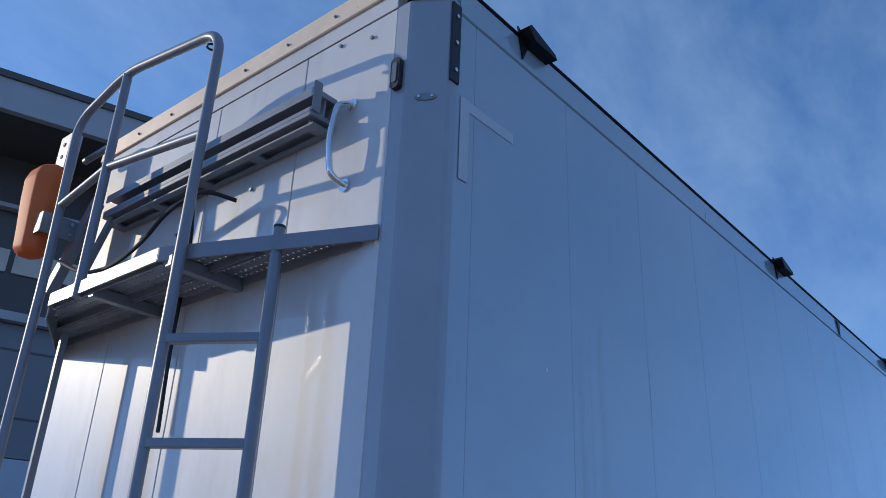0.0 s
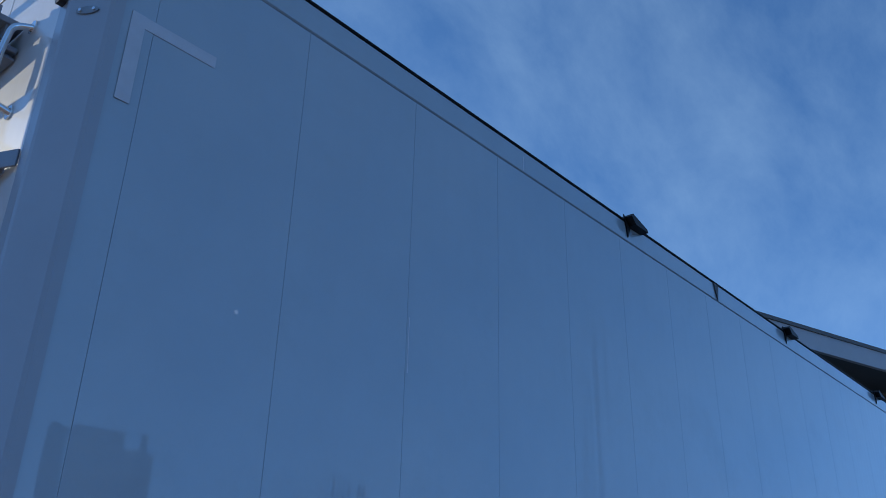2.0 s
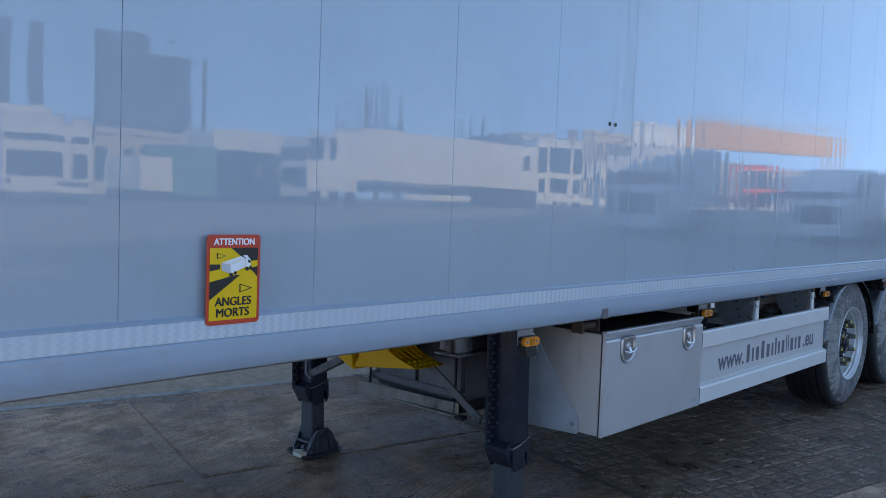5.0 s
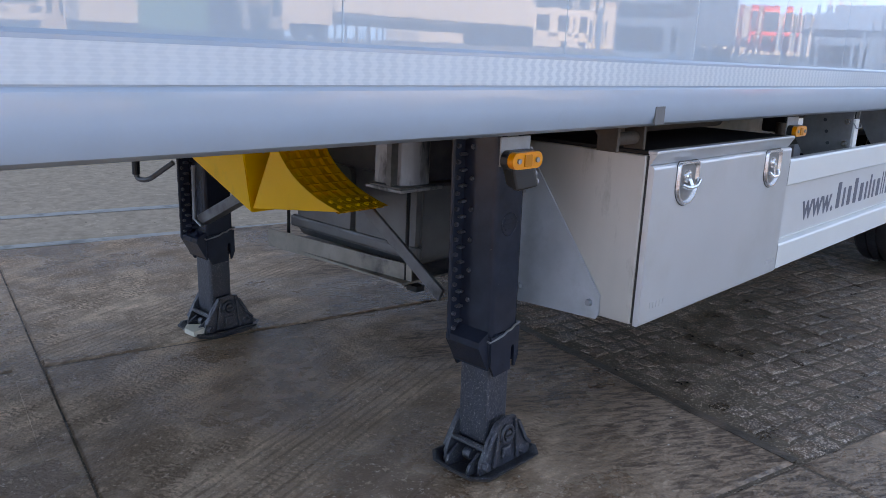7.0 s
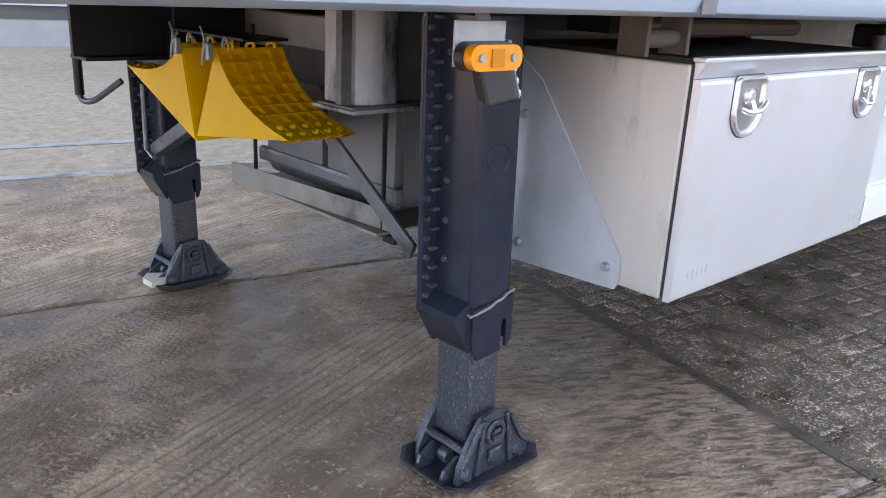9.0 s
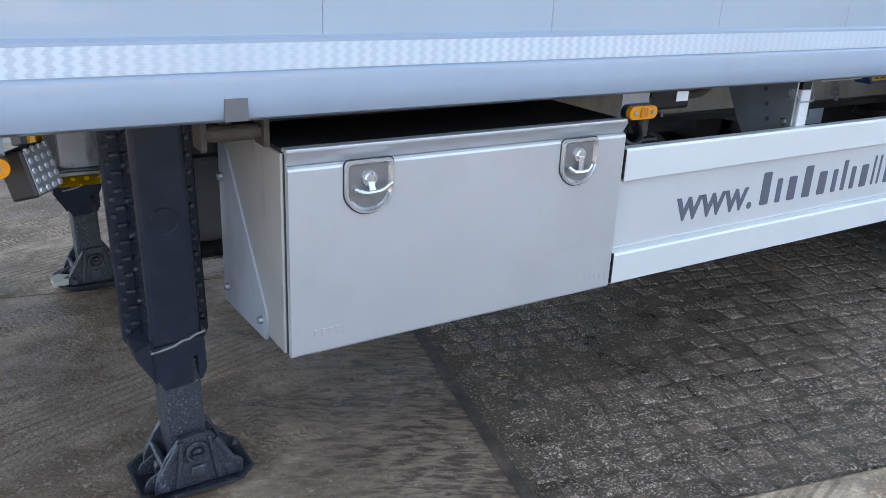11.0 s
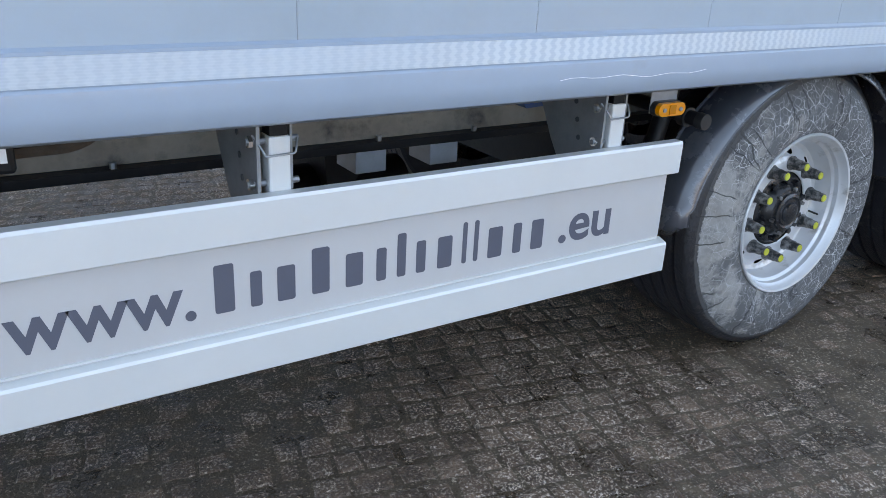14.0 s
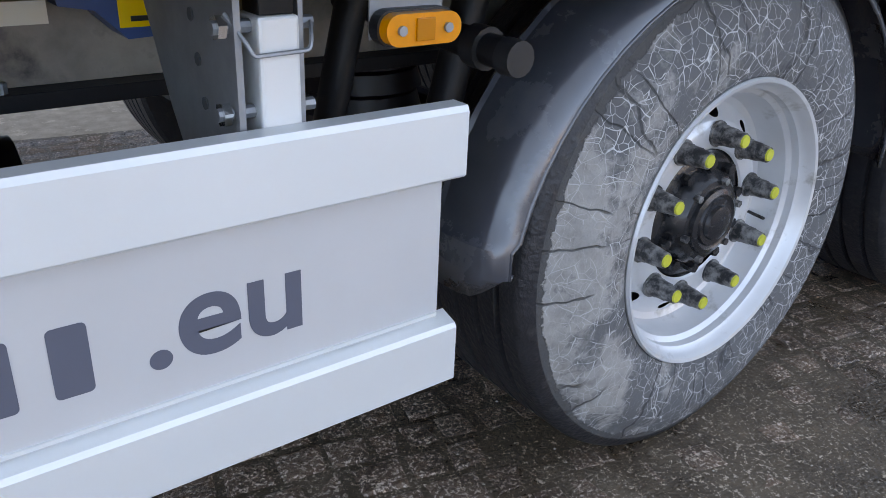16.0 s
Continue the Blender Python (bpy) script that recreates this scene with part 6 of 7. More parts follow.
for i, wx in enumerate(WHEEL_X):
    if i:
        c = copy_thing(first, pose(wx, 0.093, ground_z(wx, 0) + WR))
        c.rotation_euler.y = 0.7 * i
    c = copy_thing(first, pose(wx, WID - 0.093, ground_z(wx, 0) + WR, 0, 0, 180))
    part("axle", rod(B(), (wx, 0.4, ground_z(wx, 0) + WR), (wx, WID - 0.4, ground_z(wx, 0) + WR), 0.07, 16), M_BLACKSTEEL, trailer)

# mudguards: one arched sheet over each wheel, drawn down in front and behind
for i, wx in enumerate(WHEEL_X):
    for y0, y1 in ((0.088, 0.235), (WID - 0.235, WID - 0.088)):
        cz = ground_z(wx, 0) + WR
        arc = [(-0.612, 0.02), (-0.618, 0.06), (-0.618, 0.11)]
        arc += [(0.615 * math.cos(radians(a)), 0.545 * math.sin(radians(a)) + 0.01) for a in range(168, 11, -6)]
        arc += [(0.61, 0.09), (0.608, 0.04)]
        sgn = 1 if y0 < 1 else -1
        b = B()
        rows = []
        # cross-section: turned-down lip, flat crown, raised inner edge
        for wv, dr in ((-0.004, -0.020), (0.0, -0.018), (0.003, -0.010), (0.012, 0.004), (0.026, 0.018), (0.045, 0.027), (0.07, 0.032), (0.105, 0.035), (0.130, 0.037), (0.137, 0.043), (0.144, 0.041)):
            yy = (y0 + wv) if sgn > 0 else (y1 - wv)
            row = []
            for k, (u, v) in enumerate(arc):
                # the lower corner is rounded off on the outer side
                v += 0.045 * max(0.0, 1.0 - wv / 0.06) ** 2 if k == 0 else 0.0
                l_ = math.hypot(u, v)
                row.append(b.verts.new((wx + u * (1 + dr / l_), yy, cz + v * (1 + dr / l_))))
            rows.append(row)
        for r0, r1 in zip(rows, rows[1:]):
            for k in range(len(arc) - 1):
                b.faces.new((r0[k], r0[k + 1], r1[k + 1], r1[k]))
        ob = part("mudguard", b, M_GUARDBLACK, trailer, "glossy black plastic mudguard", smooth=True)
        so = ob.modifiers.new("sheet", 'SOLIDIFY')
        so.thickness = 0.006
    # mudguard stay ends
    for dx, dz in ((-0.66, 0.42), (0.62, 0.47)):
        st = sub("mudguard_stay", trailer, (wx + dx, 0, cz + dz), "black tube end with a rubber cap")
        part("tube", rod(B(), (0, 0.5, 0.02), (0, 0.045, 0.0), 0.022, 14), M_BLACKSTEEL, st, smooth=True)
        part("cap", rod(B(), (0, 0.062, 0.0), (0, 0.035, 0.0), 0.0255, 16, 0.024), M_BLACK, st, smooth=True)
        part("rubber_ring", rod(B(), (0, 0.13, 0.003), (0, 0.10, 0.002), 0.03, 14), M_BLACK, st, smooth=True)
# suspension bellows and dampers in the dark behind the first wheel
for wx in WHEEL_X:
    b = B()
    for k in range(5):
        rod(b, (wx - 0.55, 0.62, 0.80 + 0.045 * k), (wx - 0.55, 0.62, 0.835 + 0.045 * k), 0.13, 20, 0.12)
    part("air_bellows", b, M_BLACK, trailer, "black ribbed air spring", smooth=True)
    part("damper", pipe(B(), [(wx - 0.52, 0.30, 1.08), (wx - 0.62, 0.30, 0.72)], 0.03, 12), M_BLACKSTEEL, trailer, smooth=True)
    part("damper", pipe(B(), [(wx - 0.72, 0.34, 1.08), (wx - 0.80, 0.34, 0.74)], 0.026, 12), M_BLACKSTEEL, trailer, smooth=True)
part("bulkhead", box(B(), (7.62, 0.60, 0.62), (7.66, 1.95, 1.12)), M_BLACKSTEEL, trailer)


# the running gear and all that hangs under the deck sits in its own datum, a little behind and below the body's
for ob in list(bpy.data.objects):
    if ob not in BODY_DONE and ob.parent in (None, trailer):
        ob.location += Vector((0.062, 0.0, -0.011))

# ---- building beyond the trailer ----
hall = thing("depot_hall", (0, 0, 0), "long depot hall with a pale fascia over dark cladding", "building")
BA = radians(-16.8)
BD, BN = Vector((math.cos(BA), math.sin(BA))), Vector((-math.sin(BA), math.cos(BA)))


def hall_box(s0, s1, d0, d1, z0, z1):
    """A block along the hall: s runs along its front, d away from the trailer."""
    b = B()
    box(b, (s0, d0, z0), (s1, d1, z1))
    b.transform(Matrix.Rotation(BA, 4, 'Z'))
    return b


S0, S1, F0_ = -9.5, 95.0, 13.9
part("wall", hall_box(S0, S1, F0_, F0_ + 25, -1.0, 9.4), M_FACADE, hall, "dark cladding in shade")
part("roof", hall_box(S0, S1, 11.9, F0_ + 25, 9.4, 9.75), M_FACADE, hall)
part("fascia", hall_box(S0 - 0.1, S1 + 0.1, 11.75, 11.9, 9.22, 9.80), M_FASCIA, hall, "pale grey fascia with a dark edge")
part("roof_edge", hall_box(S0 - 0.1, S1 + 0.1, 11.70, 11.78, 9.80, 9.92), M_FACADE, hall)
part("cladding", hall_box(S0, S1, F0_ - 0.05, F0_ - 0.01, 3.92, 6.20), M_CLADGREY, hall, "grey sheet cladding with level joints")
for z in (4.58, 5.75):
    part("cladding_joint", hall_box(S0, S1, F0_ - 0.056, F0_ - 0.048, z - 0.02, z + 0.02), M_FACADE, hall)
part("light_band", hall_box(S0, S1, F0_ - 0.06, F0_ - 0.01, 0.55, 3.9), M_LIGHTWALL, hall, "pale band of doors")
part("plinth", hall_box(S0, S1, F0_ - 0.5, F0_ - 0.02, -0.6, 0.35), M_KERB, hall)
for k in range(22):
    s = S0 + 3 + 6.0 * k
    part("door_joint", hall_box(s, s + 0.12, F0_ - 0.10, F0_ - 0.06, 0.55, 3.9), M_FACADE, hall)
    for m in range(4):
        part("strip_window", hall_box(s + 1.5 * m, s + 1.5 * m + 1.4, F0_ - 0.05, F0_ - 0.01, 7.14, 7.57), M_BEIGE, hall)
for z, h in ((6.22, 0.16), (8.30, 0.08)):
    part("ledge", hall_box(S0, S1, F0_ - 0.25, F0_ - 0.05, z, z + h), M_FASCIA, hall)

aerial = part("aerial", rod(B(), (24.4, 8.33, 9.7), (24.3, 8.30, 12.75), 0.05, 8, 0.03), M_WHITE, hall, "white rod aerial on the roof")
part("aerial_head", box(B(), (24.30, 8.25, 11.6), (24.46, 8.41, 12.2), 0.02), M_WHITE, aerial)

# road markings and kerb between trailer and hall
for d, s0, s1, wd in ((5.2, -30, 60, 0.10), (6.1, -30, 60, 0.12)):
    b = B()
    n = 30
    for k in range(n):
        a, c = s0 + (s1 - s0) * k / n, s0 + (s1 - s0) * (k + 1) / n
        q = [BD * a + BN * d, BD * c + BN * d, BD * c + BN * (d + wd), BD * a + BN * (d + wd)]
        b.faces.new([b.verts.new((p.x, p.y, ground_z(p.x, p.y) - 0.024)) for p in q])
    part("road_line", b, M_ROADPAINT, ground)
b = B()
for k in range(30):
    a, c = -30 + 3 * k, -27 + 3 * k
    q = [BD * a + BN * 4.6, BD * c + BN * 4.6, BD * c + BN * 14, BD * a + BN * 14]
    b.faces.new([b.verts.new((p.x, p.y, ground_z(p.x, p.y) - 0.0275)) for p in q])
part("apron", b, M_APRON, ground, "pale worn concrete apron")

# ---- vehicles across the yard, mirrored in the side planks ----
def lorry(x, y, turn, cab, body, length=7.5, height=3.7, box_body=True, label="parked lorry", width=2.5):
    """A forward-control lorry with its nose at the origin, facing +y before it is turned."""
    lo = thing("lorry", (x, y, ground_z(x, y)), label, "lorry", "lorries across the yard")
    lo.rotation_euler.z = radians(turn)
    h = width / 2
    b = B()
    prism(b, [(-1.9, 0.55), (0.0, 0.55), (0.02, 1.7), (-0.25, height - 0.55), (-0.6, height - 0.25), (-1.9, height - 0.1)], 'x', -h, h)
    cb = part("cab", b, cab, lo)
    part("windscreen", prism(B(), [(0.03, 1.75), (0.045, 1.75), (-0.20, height - 0.7), (-0.215, height - 0.7)], 'x', -h + 0.15, h - 0.15), M_GLASSDARK, cb)
    part("grille", box(B(), (-0.8, 0.0, 0.75), (0.8, 0.05, 1.45), 0.02), M_BLACK, cb)
    part("bumper", box(B(), (-h, -0.35, 0.3), (h, 0.10, 0.72), 0.05), cab, cb)
    for sx in (-1, 1):
        part("side_window", box(B(), (sx * h - 0.01, -1.2, 1.75), (sx * h + 0.01, -0.35, 2.6)), M_GLASSDARK, cb)
        part("headlamp", box(B(), (sx * (h - 0.35) - 0.18, 0.07, 0.5), (sx * (h - 0.35) + 0.18, 0.12, 0.66), 0.02), M_LED, cb)
        part("mirror", box(B(), (sx * (h + 0.18) - 0.08, -0.25, 1.8), (sx * (h + 0.18) + 0.08, -0.15, 2.5), 0.02), M_BLACK, cb)
        for wy in (-1.0, -length + 1.2, -length + 2.5):
            part("tyre", rod(B(), (sx * (h - 0.30), wy, 0.5), (sx * (h - 0.02), wy, 0.5), 0.5, 20), M_TREAD, lo)
    part("frame", box(B(), (-0.45, -length, 0.65), (0.45, -1.6, 0.95)), M_BLACKSTEEL, lo)
    if box_body:
        part("box_body", box(B(), (-h, -length, 1.05), (h, -2.15, height + 0.15), 0.04), body, lo)
    else:
        part("load_bed", box(B(), (-h, -length, 1.0), (h, -2.15, 1.35), 0.03), body, lo)
    return lo


lorry(10.1, -22.0, 4, M_LORRYWHITE, M_LORRYWHITE, 9, 2.75, True, "white box lorry parked facing the trailer", 2.1)
lorry(20.2, -24.0, 93, M_LORRYWHITE, M_LORRYWHITE, 14, 3.0, True, "white articulated lorry parked side-on")
lorry(34.2, -21.4, 20, M_LORRYWHITE, M_FASCIA, 8, 3.7, True, "tall white lorry with a dark windscreen")
lorry(25.3, -12.0, 84, M_LORRYWHITE, M_LORRYWHITE, 5, 2.95, True, "grey-blue lorry with a dark windscreen")
lorry(66.0, -24.4, 40, M_BRICKRED, M_LORRYWHITE, 7, 3.9, False, "red lorry without a body")
lorry(33.4, -8.9, 86, M_LORRYWHITE, M_LORRYWHITE, 8, 2.8, True, "pale blue lorry with a dark windscreen")
lorry(3.0, -25.0, 0, M_LORRYWHITE, M_LORRYWHITE, 9, 3.3, True, "white box lorry beside another")


def container(x, y, turn, mat, l, w, h, z0, label):
    ct = thing("container", (x, y, ground_z(x, y)), label, "container")
    ct.rotation_euler.z = radians(turn)
    b = B()
    pts = []
    n = int(l / 0.3)
    for k in range(n):
        u = -l / 2 + l * k / n
        d = 0.04 if k % 2 else 0.0
        pts += [(u, -w / 2 + d), (u + l / n, -w / 2 + d)]
    prism(b, pts + [(l / 2, w / 2), (-l / 2, w / 2)], 'z', z0, z0 + h)
    part("corrugated_shell", b, mat, ct)
    for sx in (-1, 1):
        part("corner_post", box(B(), (sx * l / 2 - 0.08, w / 2 - 0.08, 0.0), (sx * l / 2 + 0.08, w / 2 + 0.03, z0 + h)), mat, ct)
    part("floor_frame", box(B(), (-l / 2, -w / 2 + 0.1, 0.0), (l / 2, w / 2 - 0.1, z0)), M_BLACKSTEEL, ct)
    return ct


container(18.9, -30.0, 180, M_GREEN, 2.1, 2.4, 2.1, 0.2, "green corrugated container across the yard")
container(17.1, -30.5, 180, M_LORRYWHITE, 1.5, 2.0, 1.4, 0.4, "small white cabin across the yard")
container(22.1, -30.5, 180, M_LORRYWHITE, 4.6, 2.5, 0.9, 2.2, "white swap body on legs")
container(23.4, -28.8, 178, M_BEIGE, 1.5, 1.6, 1.1, 0.6, "small beige skip standing between lorries")


def block(name, x, y, w, d, h, mat, label, storeys, bays, turn=0.0, win=None):
    bl = thing(name, (x, y, ground_z(x, y) - 0.5), label, "building")
    bl.rotation_euler.z = radians(turn)
    part("wall", box(B(), (-w / 2, -d / 2, 0), (w / 2, d / 2, h)), mat, bl)
    part("roof", box(B(), (-w / 2 - 0.3, -d / 2 - 0.3, h), (w / 2 + 0.3, d / 2 + 0.3, h + 0.5)), mat, bl)
    sw, sh = w / bays, h / storeys
    for i in range(bays):
        for j in range(storeys):
            cx, cz = -w / 2 + sw * (i + 0.5), sh * (j + 0.55)
            part("window", box(B(), (cx - sw * 0.3, d / 2 - 0.02, cz - sh * 0.25), (cx + sw * 0.3, d / 2 + 0.06, cz + sh * 0.25)), win or M_GLASSDARK, bl)
    return bl


block("tower_block", 61.0, -125.0, 10, 6, 24.5, M_TOWER, "dark tower block far across the yard", 8, 4)
block("tower_block", 69.0, -125.0, 5, 6, 22.0, M_TOWER, "dark tower block beside a taller one", 7, 3)
block("tower_block", 39.0, -125.0, 12, 6, 24, M_TOWER, "broad dark tower block far away", 8, 5)
block("low_shed", 22.0, -62.0, 30, 4, 5.2, M_BEIGE, "low beige shed across the yard", 1, 9)
block("low_shed", 78.0, -60.0, 34, 3, 5.5, M_LORRYWHITE, "low white shed across the yard", 1, 8)
block("low_shed", 101.0, -61.0, 13, 3, 10.5, M_BEIGE, "brown brick works building", 2, 4)
block("low_shed", 122.0, -61.0, 26, 2, 13.0, M_LORRYWHITE, "tall white warehouse behind the crane", 1, 5)

# added block, no known building: keeps bright horizon sky out of the mirrored yard
block("low_shed", 235.0, -75.0, 250, 3, 11.0, M_FASCIA, "long low grey block added to hide the bright horizon", 1, 24)

# yellow gantry crane
gan = thing("gantry_crane", (0, 0, 0), "yellow gantry crane over the far yard", "crane")
part("girder", bar(B(), (64, -29.5, 8.2), (102, -30.5, 9.9), 0.8, 2.3), M_CRANE, gan)
for k in range(13):
    t = k / 12
    part("lattice", bar(B(), (64 + 36 * t, -29.5 - t, 9.3 + 2.2 * t), (66 + 36 * t, -29.5 - t, 10.0 + 2.2 * t), 0.14, 0.14), M_CRANE, gan)
for x, y, z in ((65, -29.5, 8.5), (101.5, -30.5, 10.8)):
    for dx in (-1.2, 1.2):
        part("leg", bar(B(), (x + dx, y, ground_z(x, y)), (x, y, z), 0.35, 0.35), M_CRANE, gan)
mast = thing("lattice_mast", (104.5, -60, ground_z(104.5, -60)), "tall grey lattice mast far away", "mast")
for dx, dy in ((-0.8, -0.8), (0.8, -0.8), (0.8, 0.8), (-0.8, 0.8)):
    part("leg", bar(B(), (dx, dy, 0), (dx * 0.4, dy * 0.4, 42), 0.14, 0.14), M_TOWER, mast)
for k in range(20):
    part("brace", bar(B(), (-0.8 + 0.02 * k, -0.8 + 0.02 * k, 2.0 * k), (0.8 - 0.02 * k, -0.8 + 0.02 * k, 2.0 * k + 2), 0.07, 0.07), M_TOWER, mast)


def bare_tree(x, y, h, seed, lean=0.12):
    """A leafless tree with a tapered trunk, limbs and a haze of twigs."""
    rnd = random.Random(seed)
    tr = thing("tree", (x, y, ground_z(x, y)), "tall leafless winter tree", "tree", "winter trees")
    b = B()
    rod(b, (0, 0, 0), (rnd.uniform(-.3, .3), 0, h * 0.9), h * 0.018, 8, h * 0.003)
    part("trunk", b, M_BARK, tr)
    b = B()
    for k in range(46):
        z = h * rnd.uniform(0.15, 0.92)
        a = rnd.uniform(0, 2 * math.pi)
        l_ = h * rnd.uniform(0.08, 0.2) * (1.1 - z / h)
        p = Vector((0, 0, z))
        q = p + Vector((math.cos(a) * l_ * 0.6, math.sin(a) * l_ * 0.6, l_ * 1.3))
        rod(b, p, q, h * 0.004, 5, h * 0.0015)
        for j in range(5):
            s = p.lerp(q, rnd.uniform(0.3, 1))
            e = s + Vector((rnd.uniform(-1, 1), rnd.uniform(-1, 1), rnd.uniform(0.4, 1.8))) * h * 0.035
            rod(b, s, e, h * 0.002, 4, h * 0.0008)
    part("crown", b, M_BARK, tr)
    return tr


for k, (x, h) in enumerate(((121, 25), (126.5, 28), (131, 30), (135, 29), (139, 30), (164, 24), (170, 26), (176, 24), (182, 22))):
    bare_tree(x + 3, -150, h, 20 + k)

# ---- paving: concrete plates round a field of setts ----
apron = thing("concrete_apron", (0, 0, 0), "worn wet concrete plates laid in a grid", "pavement", kind="structure")


def plate_mesh(u0, u1, v0, v1):
    b = B()
    g, c, t = 0.008, 0.012, 0.03
    def ring(inset, dz):
        pts = []
        for u, v in ((u0 + inset, v0 + inset), (u1 - inset, v0 + inset), (u1 - inset, v1 - inset), (u0 + inset, v1 - inset)):
            x, y = paved(u, v)
            pts.append(b.verts.new((x, y, ground_z(x, y) + dz)))
        return pts
    lo, mid, hi = ring(g, -t), ring(g, -0.008), ring(g + c, 0.0)
    for a, d in ((lo, mid), (mid, hi)):
        for k in range(4):
            b.faces.new((a[k], a[(k + 1) % 4], d[(k + 1) % 4], d[k]))
    b.faces.new(hi)
    return b


for i in range(-6, 7):
    for j in range(-4, 1):
        u0, v0 = 2.0 * i, 2.0 * j
        if i >= 1 and j == -1 or i >= 1 and j == 0:
            continue
        part("concrete_plate", plate_mesh(u0, u0 + 2.0, v0, v0 + 2.0), M_SLAB, apron)
# steel-edged gutter strip beside the plates under the nose
b = B()
box(b, (-0.10, -1.98, 0), (-0.002, 1.98, 0.004))
for v in b.verts:
    x, y = paved(v.co.x, v.co.y)
    v.co = (x, y, ground_z(x, y) + v.co.z + 0.001)
part("edge_strip", b, M_SLAB, apron)
# sealed joint between the plates and the setts
b = B()
box(b, (1.978, -1.99, 0), (2.020, 1.99, 0.003))
for v in b.verts:
    x, y = paved(v.co.x, v.co.y)
    v.co = (x, y, ground_z(x, y) + v.co.z + 0.0005)
part("sealed_joint", b, M_TARJOINT, apron)
# mud that fills the joints between the plates
b = B()
us, vs = [-12.0 + 2.0 * k for k in range(14)], [-8.0 + 2.0 * k for k in range(6)]
gridv = []
for u in us:
    pts = [paved(u, v) for v in vs]
    gridv.append([b.verts.new((x, y, ground_z(x, y) - 0.0075)) for x, y in pts])
for i in range(len(us) - 1):
    for j in range(len(vs) - 1):
        b.faces.new((gridv[i][j], gridv[i + 1][j], gridv[i + 1][j + 1], gridv[i][j + 1]))
part("joint_fill", b, M_MUD, apron)
# mud that fills the bed between the setts
b = B()
us, vs = [2.0 + 1.0 * k for k in range(13)], [-2.0, -1.0, 0.0, 1.0, 2.0]
gridv = [[None] * len(vs) for _ in us]
for i, u in enumerate(us):
    for j, v in enumerate(vs):
        x, y = paved(u, v)
        gridv[i][j] = b.verts.new((x, y, ground_z(x, y) - 0.0052))
for i in range(len(us) - 1):
    for j in range(len(vs) - 1):
        b.faces.new((gridv[i][j], gridv[i + 1][j], gridv[i + 1][j + 1], gridv[i][j + 1]))
sett_field = part("sett_field", b, M_MUD)
tagged(sett_field, "wet stone setts with muddy joints beside the concrete", "pavement", kind="structure")

rnd = random.Random(5)


def sett(u, v, w, d):
    """Corner points of one stone: a base ring, a shoulder and a worn crown."""
    dz = rnd.uniform(-0.004, 0.0015) - 0.0042 * max(0.0, math.sin(u * 1.9 + 0.8 * math.sin(v * 2.3)) * math.sin(v * 2.1 + 1.1 * math.sin(u * 1.3) + 0.7)) - 0.0062 * max(0.0, min(1.0, (u - 4.0) / 1.4)) * (0.6 + 0.4 * math.sin(u * 3.1 + v * 2.0))
    tl = [rnd.uniform(-0.002, 0.002) for _ in range(4)]
    ju, jv = [rnd.uniform(-0.008, 0.008) for _ in range(4)], [rnd.uniform(-0.007, 0.007) for _ in range(4)]
    rows = []
    for ins, h in ((0.0, -0.02), (0.002, -0.0055), (0.013, 0.0)):
        for k, (su, sv) in enumerate(((-1, -1), (1, -1), (1, 1), (-1, 1))):
            x, y = paved(u + su * (w / 2 - ins) + ju[k], v + sv * (d / 2 - ins) + jv[k])
            rows.append((x, y, ground_z(x, y) + h + dz + (tl[k] if h > -0.01 else 0)))
    faces = [(8, 9, 10, 11)]
    for r in (0, 4):
        faces += [(r + k, r + (k + 1) % 4, r + 4 + (k + 1) % 4, r + 4 + k) for k in range(4)]
    return rows, faces


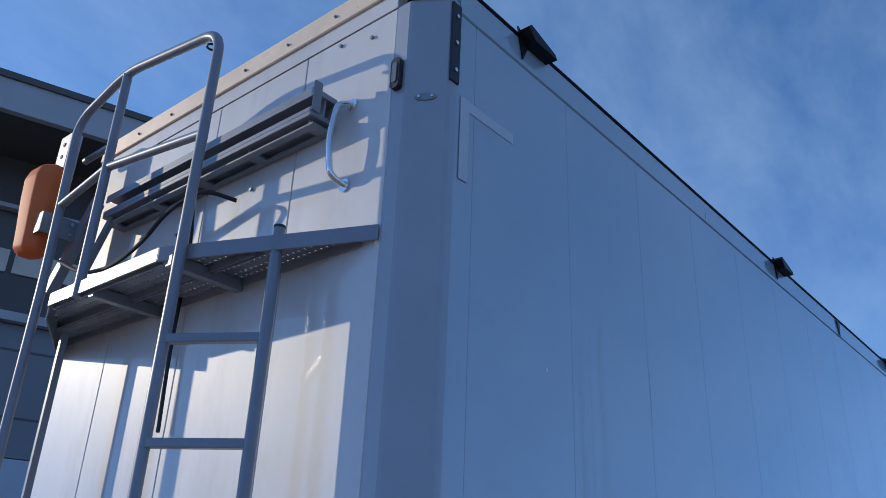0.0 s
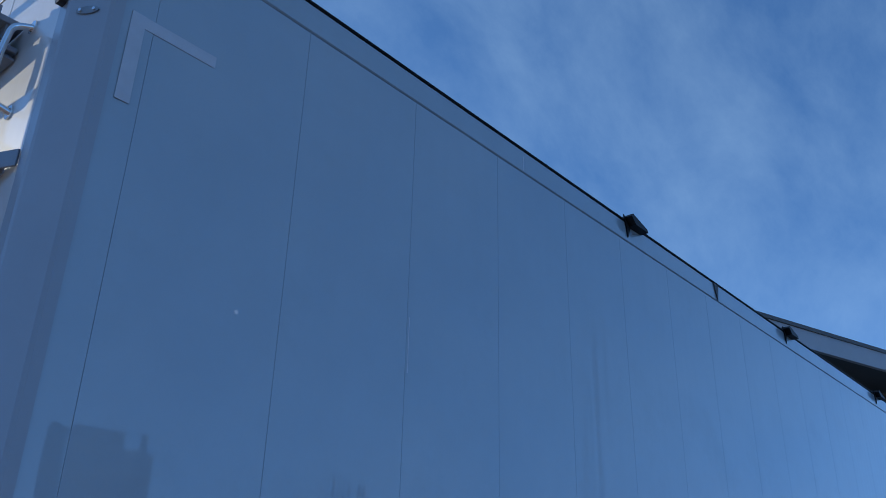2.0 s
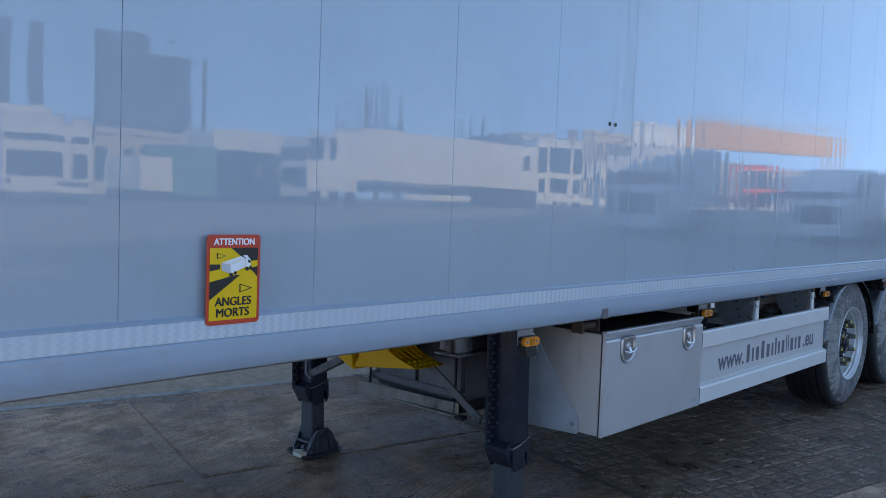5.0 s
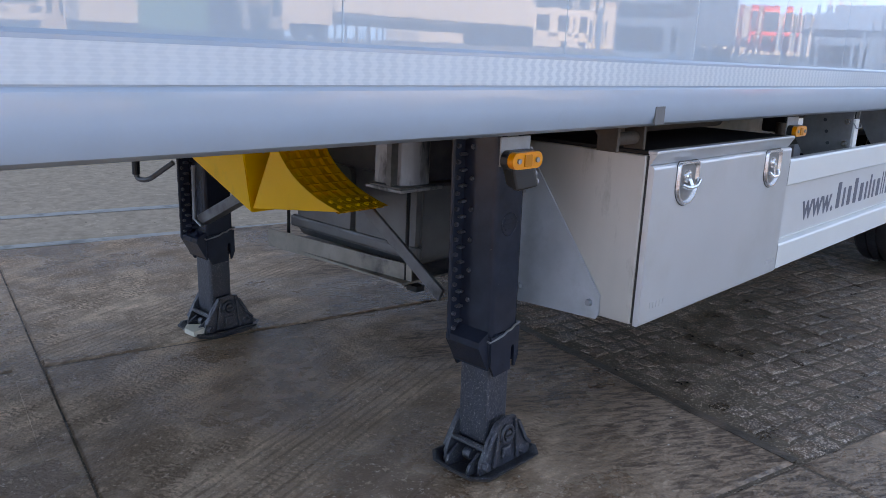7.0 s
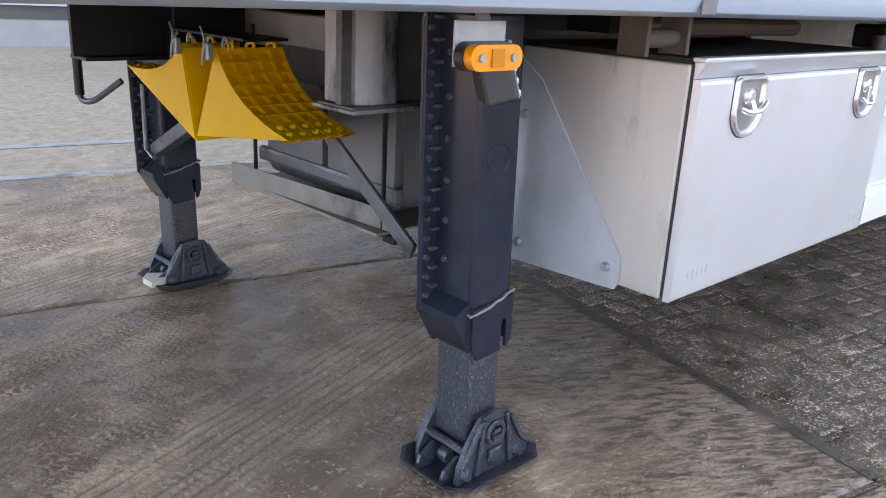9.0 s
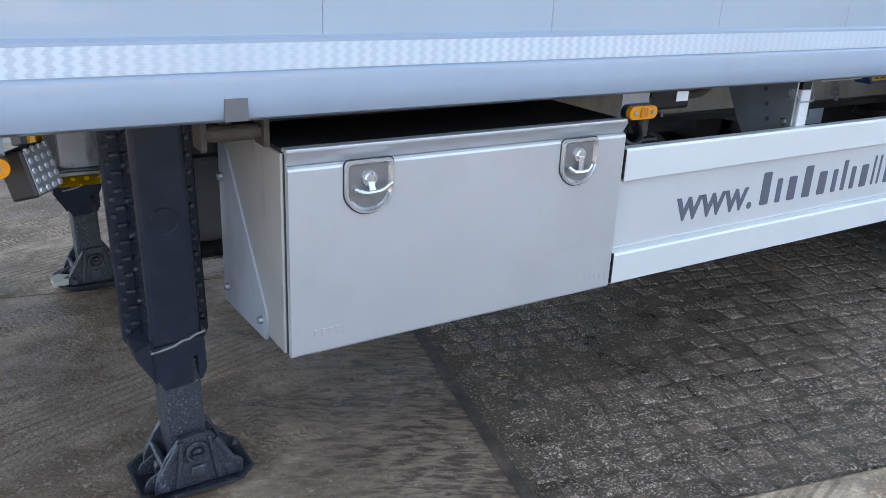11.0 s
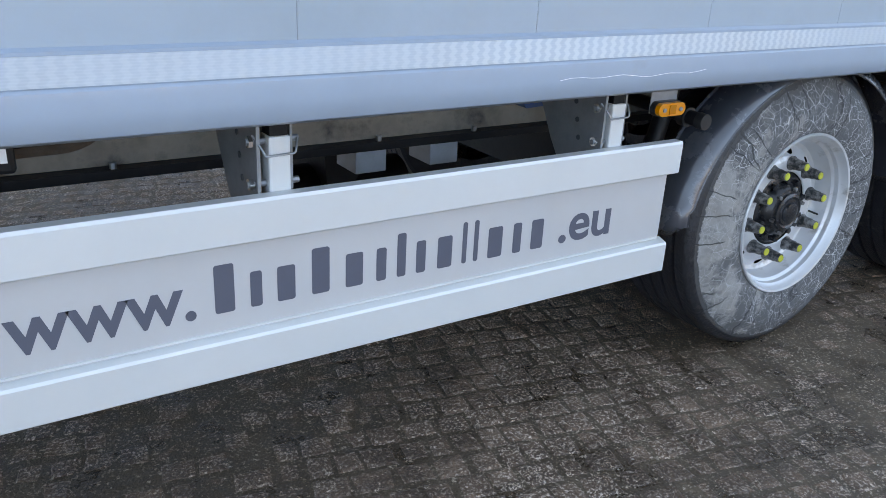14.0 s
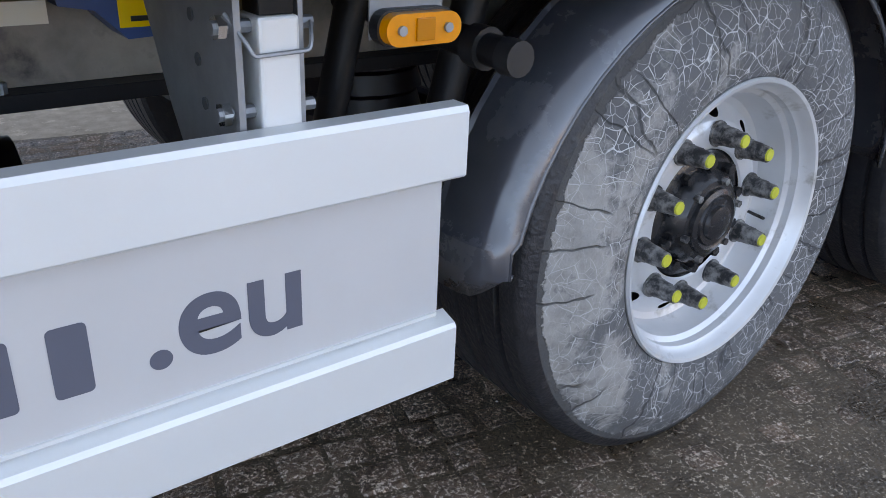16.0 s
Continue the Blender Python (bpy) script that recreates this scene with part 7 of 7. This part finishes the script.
near, rest_v, rest_f = [], [], []
v = -1.955
row = 0
while v < 1.97:
    u = 2.05 + (0.055 if row % 2 else 0.0)
    while u < 13.8:
        w = rnd.uniform(0.080, 0.125)
        rv, rf = sett(u + w / 2, v, w - 0.008, 0.10 - 0.006)
        if u < 6.4 and -1.75 < v < -1.05 and len(near) < 300:
            near.append((rv, rf))
        else:
            k = len(rest_v)
            rest_v += rv
            rest_f += [tuple(i + k for i in f) for f in rf]
        u += w
    v += 0.102
    row += 1
me = bpy.data.meshes.new("setts")
me.from_pydata(rest_v, [], rest_f)
me.materials.append(M_SETT)
far_setts = new("setts", me)
far_setts.parent = sett_field
tagged(far_setts, "weathered wet stone setts", kind="stuff")
for rv, rf in near:
    me = bpy.data.meshes.new("sett")
    me.from_pydata(rv, [], rf)
    me.materials.append(M_SETT)
    o = new("sett", me)
    o.parent = sett_field

# dead twigs and grit on the paving
rnd = random.Random(9)
tw = thing("twig", (8.9, -0.25, ground_z(8.9, -0.25) + 0.008), "thin dead twig lying on the setts", "twig")
part("stem", pipe(B(), [(-0.08, 0.05, 0), (0.0, 0.0, 0.012), (0.09, -0.05, 0.006), (0.14, -0.12, 0.0)], 0.0022, 5), M_TWIG, tw)
gv, gf = [], []
for k in range(500):
    x, y = rnd.uniform(3.2, 9.2), rnd.uniform(-0.7, 1.2)
    r = rnd.uniform(0.0012, 0.0034)
    z = ground_z(x, y) + 0.001
    i = len(gv)
    gv += [(x - r, y - r * 0.6, z), (x + r, y - r, z), (x + r * 0.7, y + r, z), (x - r * 0.8, y + r * 0.8, z), (x, y, z + r * 1.2)]
    gf += [(i, i + 1, i + 4), (i + 1, i + 2, i + 4), (i + 2, i + 3, i + 4), (i + 3, i, i + 4)]
me = bpy.data.meshes.new("grit")
me.from_pydata(gv, [], gf)
me.materials.append(M_GRIT)
grit = new("grit", me)
tagged(grit, "scattered pale grit on the wet paving", "grit", kind="stuff")

# a part's part is as deep as it goes: what lies deeper joins the part above
def depth(ob):
    return 0 if ob.parent is None else 1 + depth(ob.parent)


for ob in sorted(bpy.data.objects, key=depth):
    while depth(ob) > 2:
        up = ob.parent
        m = up.matrix_parent_inverse @ up.matrix_basis @ ob.matrix_parent_inverse @ ob.matrix_basis
        ob.parent = up.parent
        ob.matrix_parent_inverse = Matrix.Identity(4)
        ob.matrix_basis = m
for ob in [o for o in bpy.data.objects if o.type == 'EMPTY' and not o.children]:
    bpy.data.objects.remove(ob)
